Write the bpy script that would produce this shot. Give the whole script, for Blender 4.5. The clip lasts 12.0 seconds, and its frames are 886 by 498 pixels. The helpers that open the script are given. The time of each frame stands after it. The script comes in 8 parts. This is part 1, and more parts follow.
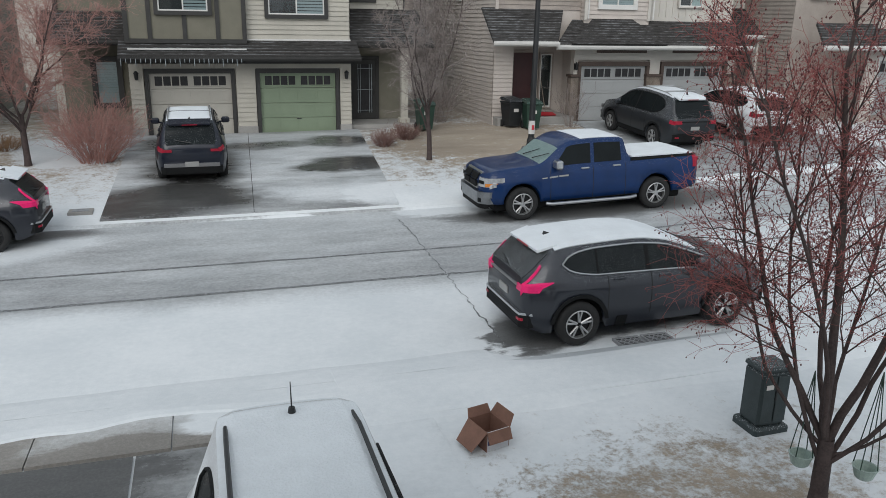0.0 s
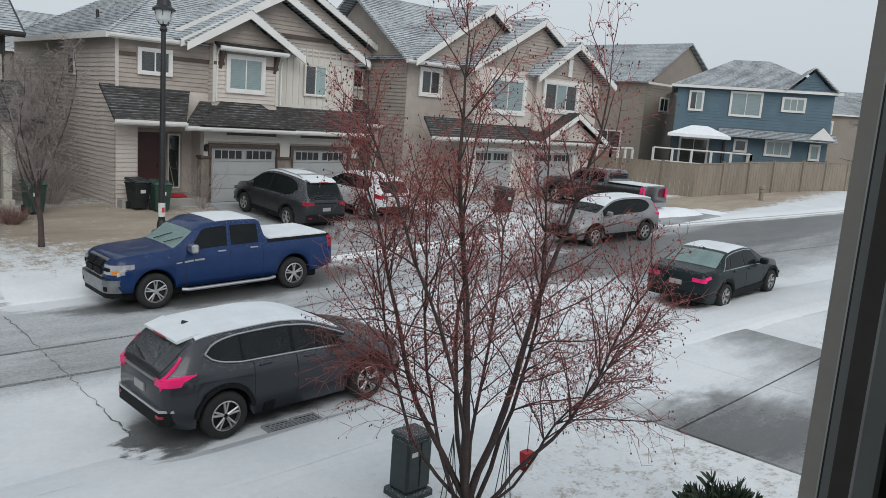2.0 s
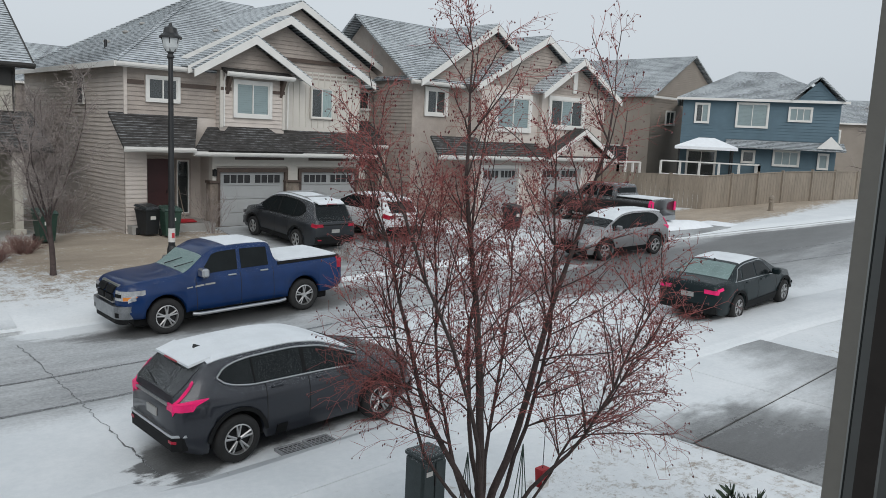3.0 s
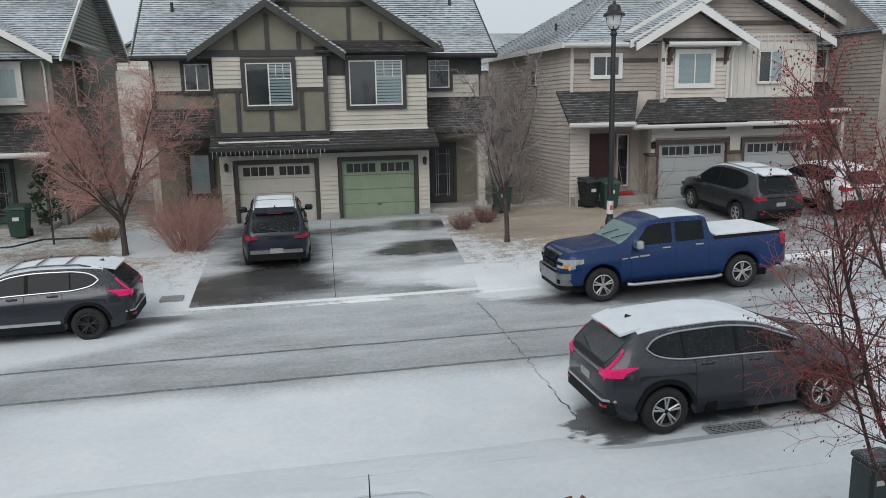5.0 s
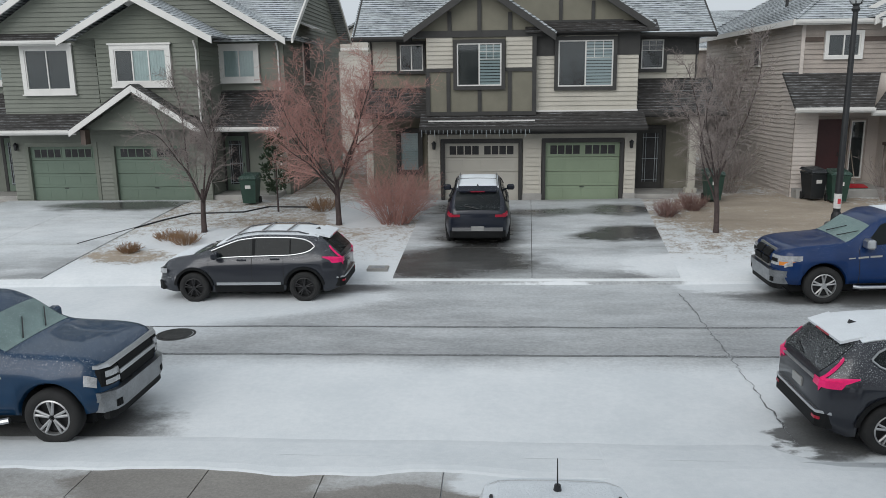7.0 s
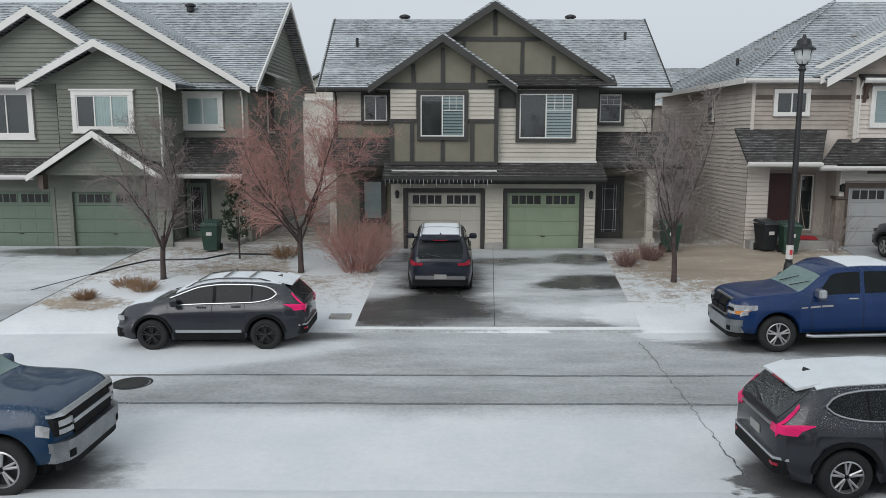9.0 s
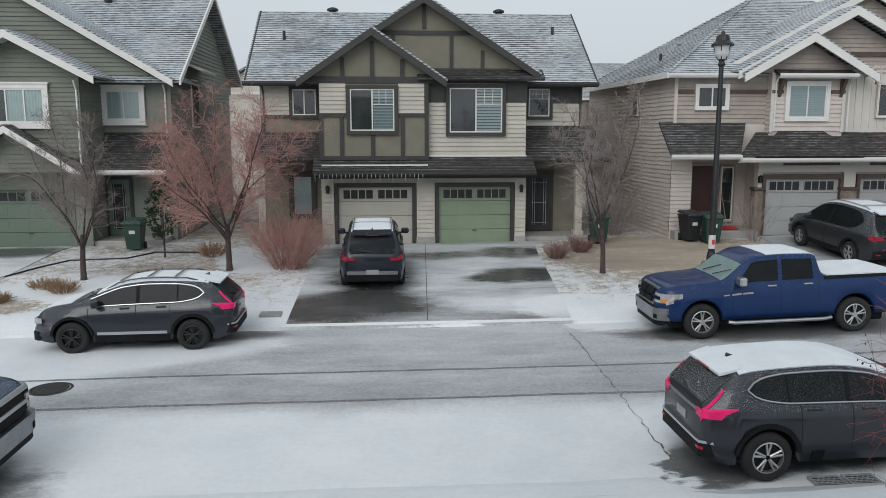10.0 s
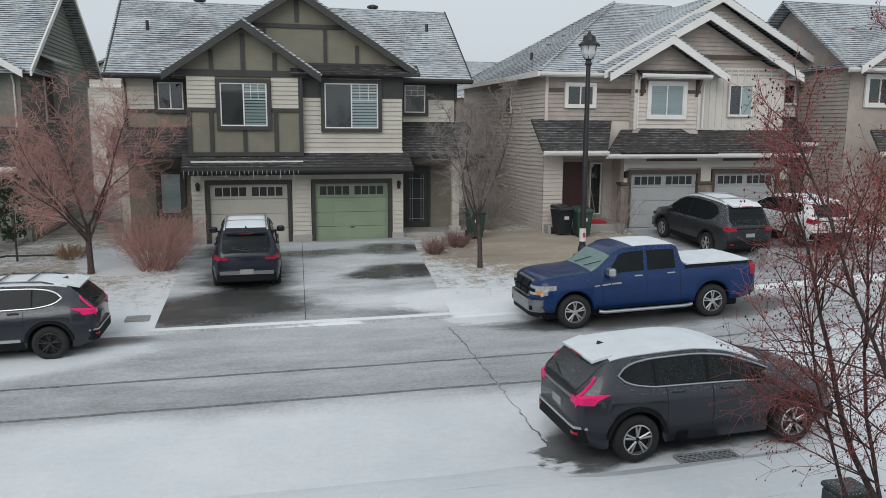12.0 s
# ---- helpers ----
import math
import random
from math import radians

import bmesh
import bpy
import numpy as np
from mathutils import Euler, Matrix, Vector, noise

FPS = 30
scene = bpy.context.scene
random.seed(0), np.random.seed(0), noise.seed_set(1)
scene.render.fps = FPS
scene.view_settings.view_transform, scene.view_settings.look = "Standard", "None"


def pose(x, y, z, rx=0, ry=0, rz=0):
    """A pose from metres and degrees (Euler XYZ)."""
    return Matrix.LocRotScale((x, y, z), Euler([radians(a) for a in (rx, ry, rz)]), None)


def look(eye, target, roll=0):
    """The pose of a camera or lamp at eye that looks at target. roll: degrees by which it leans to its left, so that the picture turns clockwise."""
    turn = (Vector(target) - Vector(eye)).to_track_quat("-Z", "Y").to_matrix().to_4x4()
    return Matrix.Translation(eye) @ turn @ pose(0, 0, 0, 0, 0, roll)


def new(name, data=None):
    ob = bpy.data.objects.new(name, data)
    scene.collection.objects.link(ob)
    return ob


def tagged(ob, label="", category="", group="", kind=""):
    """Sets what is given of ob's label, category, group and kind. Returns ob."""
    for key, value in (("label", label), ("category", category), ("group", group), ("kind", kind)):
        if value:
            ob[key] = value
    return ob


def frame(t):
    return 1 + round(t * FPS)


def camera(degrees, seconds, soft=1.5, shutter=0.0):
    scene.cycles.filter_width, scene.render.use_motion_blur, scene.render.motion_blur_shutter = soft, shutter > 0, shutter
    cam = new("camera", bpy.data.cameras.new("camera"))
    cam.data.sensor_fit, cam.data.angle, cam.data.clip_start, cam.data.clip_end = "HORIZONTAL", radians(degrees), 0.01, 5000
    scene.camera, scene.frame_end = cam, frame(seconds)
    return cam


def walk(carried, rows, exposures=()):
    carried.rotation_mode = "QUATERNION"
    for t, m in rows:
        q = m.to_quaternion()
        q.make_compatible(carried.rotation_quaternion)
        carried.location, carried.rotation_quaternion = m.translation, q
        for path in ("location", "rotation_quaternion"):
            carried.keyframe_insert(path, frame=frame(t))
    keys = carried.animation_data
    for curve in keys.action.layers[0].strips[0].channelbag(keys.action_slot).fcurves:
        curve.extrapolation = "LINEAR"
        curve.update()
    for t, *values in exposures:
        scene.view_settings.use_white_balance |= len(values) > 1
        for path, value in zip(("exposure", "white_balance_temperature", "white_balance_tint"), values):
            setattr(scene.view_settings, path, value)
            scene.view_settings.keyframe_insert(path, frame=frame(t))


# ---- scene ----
cam = camera(59.69, 12.0, soft=0.75)
PATH = [
    (0.0, pose(0.014, -0.032, 4.957, 73.09, -1.03, -16.99)),
    (0.5, pose(0.021, 0.004, 5.028, 76.98, -0.48, -21.13)),
    (1.0, pose(-0.001, 0.033, 5.036, 79.22, -1.51, -26.71)),
    (1.5, pose(-0.052, 0.065, 5.018, 79.65, -3.01, -34.27)),
    (2.0, pose(0.002, 0.106, 5.001, 80.15, -4.15, -43.46)),
    (2.5, pose(0.058, 0.141, 4.974, 80.37, -4.02, -48.37)),
    (3.0, pose(0.020, 0.112, 4.967, 81.56, -2.59, -42.98)),
    (3.5, pose(0.014, 0.085, 4.953, 81.10, -1.67, -35.28)),
    (3.7, pose(0.040, 0.060, 4.965, 80.40, -1.03, -30.75)),
    (5.3, pose(0.026, -0.014, 5.048, 78.92, 1.14, -8.95)),
    (5.5, pose(0.019, -0.026, 5.065, 78.65, 1.07, -7.35)),
    (6.0, pose(0.010, -0.006, 5.051, 76.49, 0.54, -2.47)),
    (6.5, pose(0.020, 0.022, 5.030, 75.72, 0.84, 2.09)),
    (7.0, pose(0.001, 0.023, 5.025, 77.87, 0.72, 3.45)),
    (7.2, pose(0.008, 0.020, 5.031, 78.17, 0.66, 4.28)),
    (8.8, pose(-0.020, -0.059, 5.003, 81.61, 0.13, 3.62)),
    (9.0, pose(-0.038, -0.065, 5.023, 81.48, -0.12, 0.69)),
    (9.5, pose(-0.000, -0.000, 5.000, 81.30, -0.30, -2.40)),
    (10.0, pose(-0.002, 0.001, 5.001, 81.11, 0.02, -4.34)),
    (10.5, pose(0.002, 0.026, 4.993, 81.04, -0.42, -7.73)),
    (11.0, pose(0.019, 0.060, 4.985, 81.00, -0.07, -10.15)),
    (11.5, pose(0.033, 0.076, 4.969, 80.84, -0.42, -12.16)),
    (12.0, pose(0.044, 0.094, 4.960, 80.93, -0.30, -13.33)),
]
walk(cam, PATH)

# ---- world, sun ----
world = bpy.data.worlds.new("overcast")
scene.world = world
world.use_nodes = True
wn = world.node_tree
wn.nodes.clear()
sky = wn.nodes.new("ShaderNodeTexSky")
sky.sky_type = "NISHITA"
sky.sun_disc = False
sky.sun_elevation = radians(38)
sky.sun_rotation = radians(200)
sky.air_density, sky.dust_density = 1.0, 4.0
grey_sky = wn.nodes.new("ShaderNodeHueSaturation")
grey_sky.inputs["Saturation"].default_value = 0.12
cloud = wn.nodes.new("ShaderNodeMixRGB")
cloud.inputs[0].default_value = 0.75
cloud.inputs[2].default_value = (6.1, 6.75, 7.35, 1)
wb = wn.nodes.new("ShaderNodeBackground")
wb.inputs["Strength"].default_value = 0.096
wo = wn.nodes.new("ShaderNodeOutputWorld")
wn.links.new(sky.outputs[0], grey_sky.inputs["Color"])
wn.links.new(grey_sky.outputs[0], cloud.inputs[1])
wn.links.new(cloud.outputs[0], wb.inputs["Color"])
wn.links.new(wb.outputs[0], wo.inputs[0])
sun_data = bpy.data.lights.new("sun", "SUN")
sun_data.energy, sun_data.angle, sun_data.color = 0.95, radians(45), (1, 0.985, 0.97)
sun = new("sun", sun_data)
sun.matrix_world = look((-18, -20, 24), (0, 10, 0))
scene.view_settings.exposure = 0.2

# ---- materials ----


def nodes_of(name):
    m = bpy.data.materials.new(name)
    m.use_nodes = True
    t = m.node_tree
    return m, t, t.nodes["Principled BSDF"]


def noise_tex(t, scale, detail=4, rough=0.6, stretch=None):
    n = t.nodes.new("ShaderNodeTexNoise")
    n.inputs["Scale"].default_value = scale
    n.inputs["Detail"].default_value = detail
    n.inputs["Roughness"].default_value = rough
    c = t.nodes.new("ShaderNodeNewGeometry")
    mp = t.nodes.new("ShaderNodeMapping")
    if stretch:
        mp.inputs["Scale"].default_value = stretch
    t.links.new(c.outputs["Position"], mp.inputs[0])
    t.links.new(mp.outputs[0], n.inputs["Vector"])
    return n.outputs["Fac"]


def ramp(t, fac, lo, hi):
    r = t.nodes.new("ShaderNodeMapRange")
    r.interpolation_type = "SMOOTHSTEP"
    r.inputs[1].default_value, r.inputs[2].default_value = lo, hi
    t.links.new(fac, r.inputs[0])
    return r.outputs[0]


def math2(t, op, a, b):
    n = t.nodes.new("ShaderNodeMath")
    n.operation = op
    for i, v in ((0, a), (1, b)):
        if isinstance(v, (int, float)):
            n.inputs[i].default_value = v
        else:
            t.links.new(v, n.inputs[i])
    return n.outputs[0]


def mix(t, fac, a, b):
    n = t.nodes.new("ShaderNodeMixRGB")
    for i, v in ((0, fac), (1, a), (2, b)):
        if isinstance(v, (int, float)):
            n.inputs[i].default_value = v
        elif isinstance(v, tuple):
            n.inputs[i].default_value = (*v, 1)
        else:
            t.links.new(v, n.inputs[i])
    return n.outputs[0]


def relief(t, b, fac, dist, strength=1.0):
    n = t.nodes.new("ShaderNodeBump")
    n.inputs["Distance"].default_value = dist
    n.inputs["Strength"].default_value = strength
    t.links.new(fac, n.inputs["Height"])
    t.links.new(n.outputs[0], b.inputs["Normal"])


def mat(name, col, rough=0.6, vary=0.25, scale=3.0, fine=40.0, bump=0.002, metal=0.0, coat=0.0, dust=0.0, stretch=None, spec=0.5):
    """Paint, wood, metal or plaster: base colour varied at two scales, fine relief, and a dusting of snow where dust is given."""
    m, t, b = nodes_of(name)
    big, small = noise_tex(t, scale, 5, 0.6, stretch), noise_tex(t, fine, 3, 0.6, stretch)
    both = math2(t, "ADD", math2(t, "MULTIPLY", big, 0.65), math2(t, "MULTIPLY", small, 0.35))
    dark = tuple(c * (1 - vary) for c in col)
    light = tuple(min(1, c * (1 + vary)) for c in col)
    c = mix(t, ramp(t, both, 0.3, 0.7), dark, light)
    if dust:
        g = t.nodes.new("ShaderNodeNewGeometry")
        s = t.nodes.new("ShaderNodeSeparateXYZ")
        t.links.new(g.outputs["Normal"], s.inputs[0])
        up = ramp(t, s.outputs[2], 0.22, 0.9)
        speck = ramp(t, noise_tex(t, 60, 5, 0.75), 0.62 - 0.3 * dust, 0.73 - 0.22 * dust)
        c = mix(t, math2(t, "MULTIPLY", up, speck), c, (0.78, 0.81, 0.84))
    t.links.new(c, b.inputs["Base Color"])
    b.inputs["Roughness"].default_value = rough
    b.inputs["Metallic"].default_value = metal
    b.inputs["Specular IOR Level"].default_value = spec
    b.inputs["Coat Weight"].default_value = coat
    b.inputs["Coat Roughness"].default_value = 0.05
    if bump:
        relief(t, b, small, bump)
    return m


def shingle_mat(name, col, snow):
    m, t, b = nodes_of(name)
    grain = noise_tex(t, 9, 4, 0.7, (0.35, 1, 1))
    c = mix(t, ramp(t, grain, 0.3, 0.7), tuple(v * 0.65 for v in col), tuple(v * 1.4 for v in col))
    cover = math2(t, "ADD", math2(t, "MULTIPLY", noise_tex(t, 0.5, 4, 0.6), 0.3), math2(t, "MULTIPLY", noise_tex(t, 9, 6, 0.8, (0.35, 1, 1)), 0.7))
    g = t.nodes.new("ShaderNodeNewGeometry")
    sp = t.nodes.new("ShaderNodeSeparateXYZ")
    t.links.new(g.outputs["Position"], sp.inputs[0])
    course = math2(t, "FRACT", math2(t, "MULTIPLY", sp.outputs[2], 11.0), 0.0)
    cover = math2(t, "ADD", cover, math2(t, "MULTIPLY", math2(t, "SUBTRACT", 0.5, course), 0.3))
    f = ramp(t, cover, 0.58 - 0.3 * snow, 0.86 - 0.3 * snow)
    c = mix(t, math2(t, "MULTIPLY", f, 0.3 + 0.5 * snow), c, (0.74, 0.79, 0.82))
    t.links.new(c, b.inputs["Base Color"])
    b.inputs["Roughness"].default_value = 0.75
    relief(t, b, noise_tex(t, 60, 3), 0.004)
    return m


def snow_ground_mat(name, bare, wet_rough, bands, spots, noise_amount=0.25, top=0.735, base=(0.0, 0.0)):
    """A paved or grassy surface partly under thin snow. bands: (y, cover) along the street's breadth; spots: (x, y, reach_x, reach_y, change of cover)."""
    m, t, b = nodes_of(name)
    co = t.nodes.new("ShaderNodeNewGeometry")
    sp = t.nodes.new("ShaderNodeSeparateXYZ")
    t.links.new(co.outputs["Position"], sp.inputs[0])
    wob = math2(t, "MULTIPLY", math2(t, "SUBTRACT", noise_tex(t, 0.35, 4, 0.55), 0.5), 2.2)
    y = math2(t, "ADD", sp.outputs[1], math2(t, "MULTIPLY", wob, 0.35))
    r = t.nodes.new("ShaderNodeValToRGB")
    y0, y1 = bands[0][0], bands[-1][0]
    el = r.color_ramp.elements
    for i, (yy, v) in enumerate(bands):
        e = el[i] if i < 2 and len(el) > i else el.new(0.5)
        e.position = (yy - y0) / (y1 - y0)
        e.color = (v, v, v, 1)
    mr = t.nodes.new("ShaderNodeMapRange")
    mr.inputs[1].default_value, mr.inputs[2].default_value = y0, y1
    t.links.new(y, mr.inputs[0])
    t.links.new(mr.outputs[0], r.inputs[0])
    cover = r.outputs[0]
    rag = math2(t, "MULTIPLY", math2(t, "SUBTRACT", noise_tex(t, 1.5, 6, 0.65, (0.6, 1.2, 1)), 0.5), 2.0)
    for sx, sy, rx, ry, d in spots:
        dx = math2(t, "DIVIDE", math2(t, "SUBTRACT", math2(t, "ADD", sp.outputs[0], math2(t, "ADD", wob, rag)), sx), rx)
        dy = math2(t, "DIVIDE", math2(t, "SUBTRACT", math2(t, "ADD", y, math2(t, "MULTIPLY", rag, 0.5)), sy), ry)
        q = math2(t, "ADD", math2(t, "MULTIPLY", dx, dx), math2(t, "MULTIPLY", dy, dy))
        cover = math2(t, "ADD", cover, math2(t, "MULTIPLY", ramp(t, q, 1.8, 0.0), d * 1.15))
    streak = noise_tex(t, 0.8, 6, 0.68, (0.4, 1.3, 1))
    cover = math2(t, "ADD", cover, math2(t, "MULTIPLY", math2(t, "SUBTRACT", streak, 0.5), noise_amount * 2))
    speck = noise_tex(t, 14, 6, 0.75)
    f = ramp(t, math2(t, "ADD", cover, math2(t, "MULTIPLY", math2(t, "SUBTRACT", speck, 0.5), 0.35)), *((0.05, 0.95) if name == "wet_concrete_drive" else (0.22, 0.78))) if name != "lawn" else ramp(t, math2(t, "ADD", math2(t, "ADD", cover, math2(t, "MULTIPLY", math2(t, "SUBTRACT", speck, 0.5), 0.9)), math2(t, "MULTIPLY", math2(t, "SUBTRACT", noise_tex(t, 3.4, 6, 0.8), 0.5), 1.5)), 0.3, 0.72)
    grain = noise_tex(t, 30, 4, 0.7)
    ground = mix(t, ramp(t, math2(t, "ADD", math2(t, "MULTIPLY", grain, 0.5), math2(t, "MULTIPLY", streak, 0.5)), 0.3, 0.7), tuple(v * 0.7 for v in bare), tuple(v * 1.3 for v in bare))
    white = mix(t, ramp(t, math2(t, "ADD", math2(t, "MULTIPLY", noise_tex(t, 0.6, 6, 0.6), 0.6), math2(t, "MULTIPLY", noise_tex(t, 9, 5, 0.7), 0.4)), 0.3, 0.7), (top * 0.84, top * 0.885, top * 0.91), (top, top * 1.03, top * 1.045))
    t.links.new(mix(t, f, ground, white), b.inputs["Base Color"])
    rr = t.nodes.new("ShaderNodeMapRange")
    rr.inputs[3].default_value, rr.inputs[4].default_value = wet_rough, 0.85
    t.links.new(f, rr.inputs[0])
    t.links.new(rr.outputs[0], b.inputs["Roughness"])
    relief(t, b, math2(t, "ADD", math2(t, "MULTIPLY", f, 0.8), math2(t, "MULTIPLY", grain, 0.25)), 0.012)
    return m


def glass_mat(name, tint, clear):
    m, t, b = nodes_of(name)
    t.nodes.remove(b)
    g = t.nodes.new("ShaderNodeBsdfGlossy")
    g.inputs["Roughness"].default_value = 0.04
    tr = t.nodes.new("ShaderNodeBsdfTransparent")
    tr.inputs[0].default_value = (*tint, 1)
    mx = t.nodes.new("ShaderNodeMixShader")
    mx.inputs[0].default_value = 1 - clear
    t.links.new(tr.outputs[0], mx.inputs[1])
    t.links.new(g.outputs[0], mx.inputs[2])
    t.links.new(mx.outputs[0], t.nodes["Material Output"].inputs[0])
    return m


ROOF_SNOW = shingle_mat("snowy_shingles", (0.075, 0.085, 0.09), 0.75)
ROOF_WET = shingle_mat("dark_shingles", (0.038, 0.035, 0.033), 0.12)
SNOW = mat("snow", (0.78, 0.81, 0.835), 0.85, 0.05, 4, 60, 0.006)
CREAM = mat("cream_siding", (0.46, 0.435, 0.375), 0.65, 0.1, 1.2, 30)
OLIVE = mat("olive_stucco", (0.185, 0.175, 0.135), 0.85, 0.12, 1.5, 60, 0.004)
CHARCOAL = mat("charcoal_trim", (0.035, 0.034, 0.032), 0.6, 0.2, 3, 30)
BEIGE = mat("beige_siding", (0.53, 0.475, 0.43), 0.7, 0.1, 1.2, 30)
BEIGE_DARK = mat("taupe_shakes", (0.34, 0.295, 0.26), 0.75, 0.15, 2.0, 30)
PALE = mat("pale_board", (0.56, 0.53, 0.48), 0.7, 0.07, 1.2, 30)
WHITE = mat("white_trim", (0.66, 0.65, 0.62), 0.5, 0.06, 2, 30)
BROWN = mat("brown_trim", (0.085, 0.06, 0.048), 0.6, 0.2, 3, 30)
MOSS = mat("moss_siding", (0.178, 0.19, 0.16), 0.7, 0.12, 1.2, 30)
MOSS_DARK = mat("moss_board", (0.155, 0.168, 0.138), 0.75, 0.12, 1.2, 30)
GREEN_DOOR = mat("sage_green_door", (0.21, 0.265, 0.18), 0.55, 0.08, 1, 30)
DOOR_MOSS = mat("dull_green_door", (0.12, 0.165, 0.125), 0.55, 0.08, 1, 30)
DOOR_CREAM = mat("cream_door", (0.43, 0.41, 0.36), 0.55, 0.06, 1, 30)
DOOR_GREY = mat("pale_grey_door", (0.36, 0.37, 0.37), 0.55, 0.06, 1, 30)
DOOR_RED = mat("dark_red_door", (0.06, 0.018, 0.018), 0.5, 0.1, 2, 30)
BLUE_SIDING = mat("blue_siding", (0.085, 0.14, 0.175), 0.7, 0.1, 1.2, 30)
TAUPE = mat("taupe_stucco", (0.27, 0.235, 0.20), 0.8, 0.1, 0.8, 30)
STONE = mat("brown_stone", (0.20, 0.165, 0.135), 0.85, 0.4, 3, 25, 0.006)
CONCRETE = mat("concrete", (0.33, 0.32, 0.30), 0.7, 0.15, 1.5, 40, 0.003)
# Near-black that puts the darkness of unlit rooms and the drain into colour.
UNLIT_DARK = mat("unlit_space_dark", (0.03, 0.03, 0.032), 0.8, 0.3, 1, 8, 0)
BLIND = mat("white_blind", (0.33, 0.37, 0.385), 0.7, 0.05, 2, 20, 0)
CURTAIN = mat("pale_curtain", (0.42, 0.47, 0.47), 0.8, 0.08, 3, 20, 0)
PANE = glass_mat("window_glass", (0.8, 0.87, 0.86), 0.9)
METAL_BLACK = mat("black_metal", (0.015, 0.016, 0.017), 0.45, 0.3, 4, 40, 0.001)
FENCE_WOOD = mat("weathered_fence", (0.23, 0.195, 0.155), 0.8, 0.2, 2, 20, 0.003, stretch=(1, 1, 0.2))

# ---- mesh helpers ----


class Mesh:
    """Collects vertices and faces in world coordinates."""

    def __init__(self):
        self.v, self.f = [], []

    def add(self, vs, fs):
        n = len(self.v)
        self.v.extend(tuple(p) for p in vs)
        self.f.extend(tuple(i + n for i in q) for q in fs)
        return self

    def quad(self, a, b, c, d):
        return self.add((a, b, c, d), ((0, 1, 2, 3),))

    def box(self, x0, x1, y0, y1, z0, z1, bevel=0.0):
        if x1 < x0:
            x0, x1 = x1, x0
        e = min(bevel, (x1 - x0) / 3, (y1 - y0) / 3, (z1 - z0) / 3)
        if e <= 0:
            vs = [(x, y, z) for x in (x0, x1) for y in (y0, y1) for z in (z0, z1)]
            return self.add(vs, ((0, 1, 3, 2), (4, 6, 7, 5), (0, 4, 5, 1), (2, 3, 7, 6), (0, 2, 6, 4), (1, 5, 7, 3)))
        bm = bmesh.new()
        bmesh.ops.create_cube(bm, size=1, matrix=Matrix.LocRotScale(((x0 + x1) / 2, (y0 + y1) / 2, (z0 + z1) / 2), None, (x1 - x0, y1 - y0, z1 - z0)))
        bmesh.ops.bevel(bm, geom=bm.edges[:], offset=e, segments=1, affect="EDGES")
        self.bm(bm)
        return self

    def bm(self, bm):
        bm.verts.index_update()
        self.add([v.co[:] for v in bm.verts], [[v.index for v in f.verts] for f in bm.faces])
        bm.free()
        return self

    def slab(self, a, b, c, d, thick):
        """A board over the quad a b c d, thick along its normal (downwards behind it)."""
        a, b, c, d = (Vector(p) for p in (a, b, c, d))
        n = (b - a).cross(d - a).normalized() * thick
        lo = [p - n for p in (a, b, c, d)]
        return self.add([a, b, c, d, *lo], ((0, 1, 2, 3), (7, 6, 5, 4), (0, 4, 5, 1), (1, 5, 6, 2), (2, 6, 7, 3), (3, 7, 4, 0)))

    def tube(self, p, q, r0, r1, n=6, caps=False):
        p, q = Vector(p), Vector(q)
        ax = (q - p).normalized()
        u = ax.orthogonal().normalized()
        w = ax.cross(u)
        vs = []
        for c, r in ((p, r0), (q, r1)):
            vs += [c + (u * math.cos(k * math.tau / n) + w * math.sin(k * math.tau / n)) * r for k in range(n)]
        fs = [(k, (k + 1) % n, n + (k + 1) % n, n + k) for k in range(n)]
        if caps:
            fs += [tuple(range(n))[::-1], tuple(range(n, 2 * n))]
        return self.add(vs, fs)

    def path(self, pts, r, n=6):
        pts = [Vector(p) for p in pts]
        b = len(self.v)
        for i, p in enumerate(pts):
            ax = (pts[min(i + 1, len(pts) - 1)] - pts[max(i - 1, 0)]).normalized()
            u = ax.cross(Vector((0, 0, 1))) if abs(ax.z) < 0.95 else ax.cross(Vector((0, 1, 0)))
            u.normalize()
            w = ax.cross(u)
            self.v += [tuple(p + (u * math.cos(k * math.tau / n) + w * math.sin(k * math.tau / n)) * r) for k in range(n)]
        for i in range(len(pts) - 1):
            self.f += [(b + i * n + k, b + i * n + (k + 1) % n, b + (i + 1) * n + (k + 1) % n, b + (i + 1) * n + k) for k in range(n)]
        self.f += [tuple(range(b, b + n))[::-1], tuple(range(b + (len(pts) - 1) * n, b + len(pts) * n))]
        return self

    def lathe(self, c, prof, n=16):
        """Turned round the upright axis through c: prof of (radius, height)."""
        vs = [(c[0] + r * math.cos(k * math.tau / n), c[1] + r * math.sin(k * math.tau / n), c[2] + h) for r, h in prof for k in range(n)]
        fs = [(i * n + k, i * n + (k + 1) % n, (i + 1) * n + (k + 1) % n, (i + 1) * n + k) for i in range(len(prof) - 1) for k in range(n)]
        fs += [tuple(range(n))[::-1], tuple(range((len(prof) - 1) * n, len(prof) * n))]
        return self.add(vs, fs)


def thing(name, at, label, category, group="", kind=""):
    ob = new(name)
    ob.empty_display_size = 0.2
    ob.location = at
    return tagged(ob, label, category, group, kind)


def home(ob):
    p = Vector((0, 0, 0))
    while ob:
        p += ob.location
        ob = ob.parent
    return p


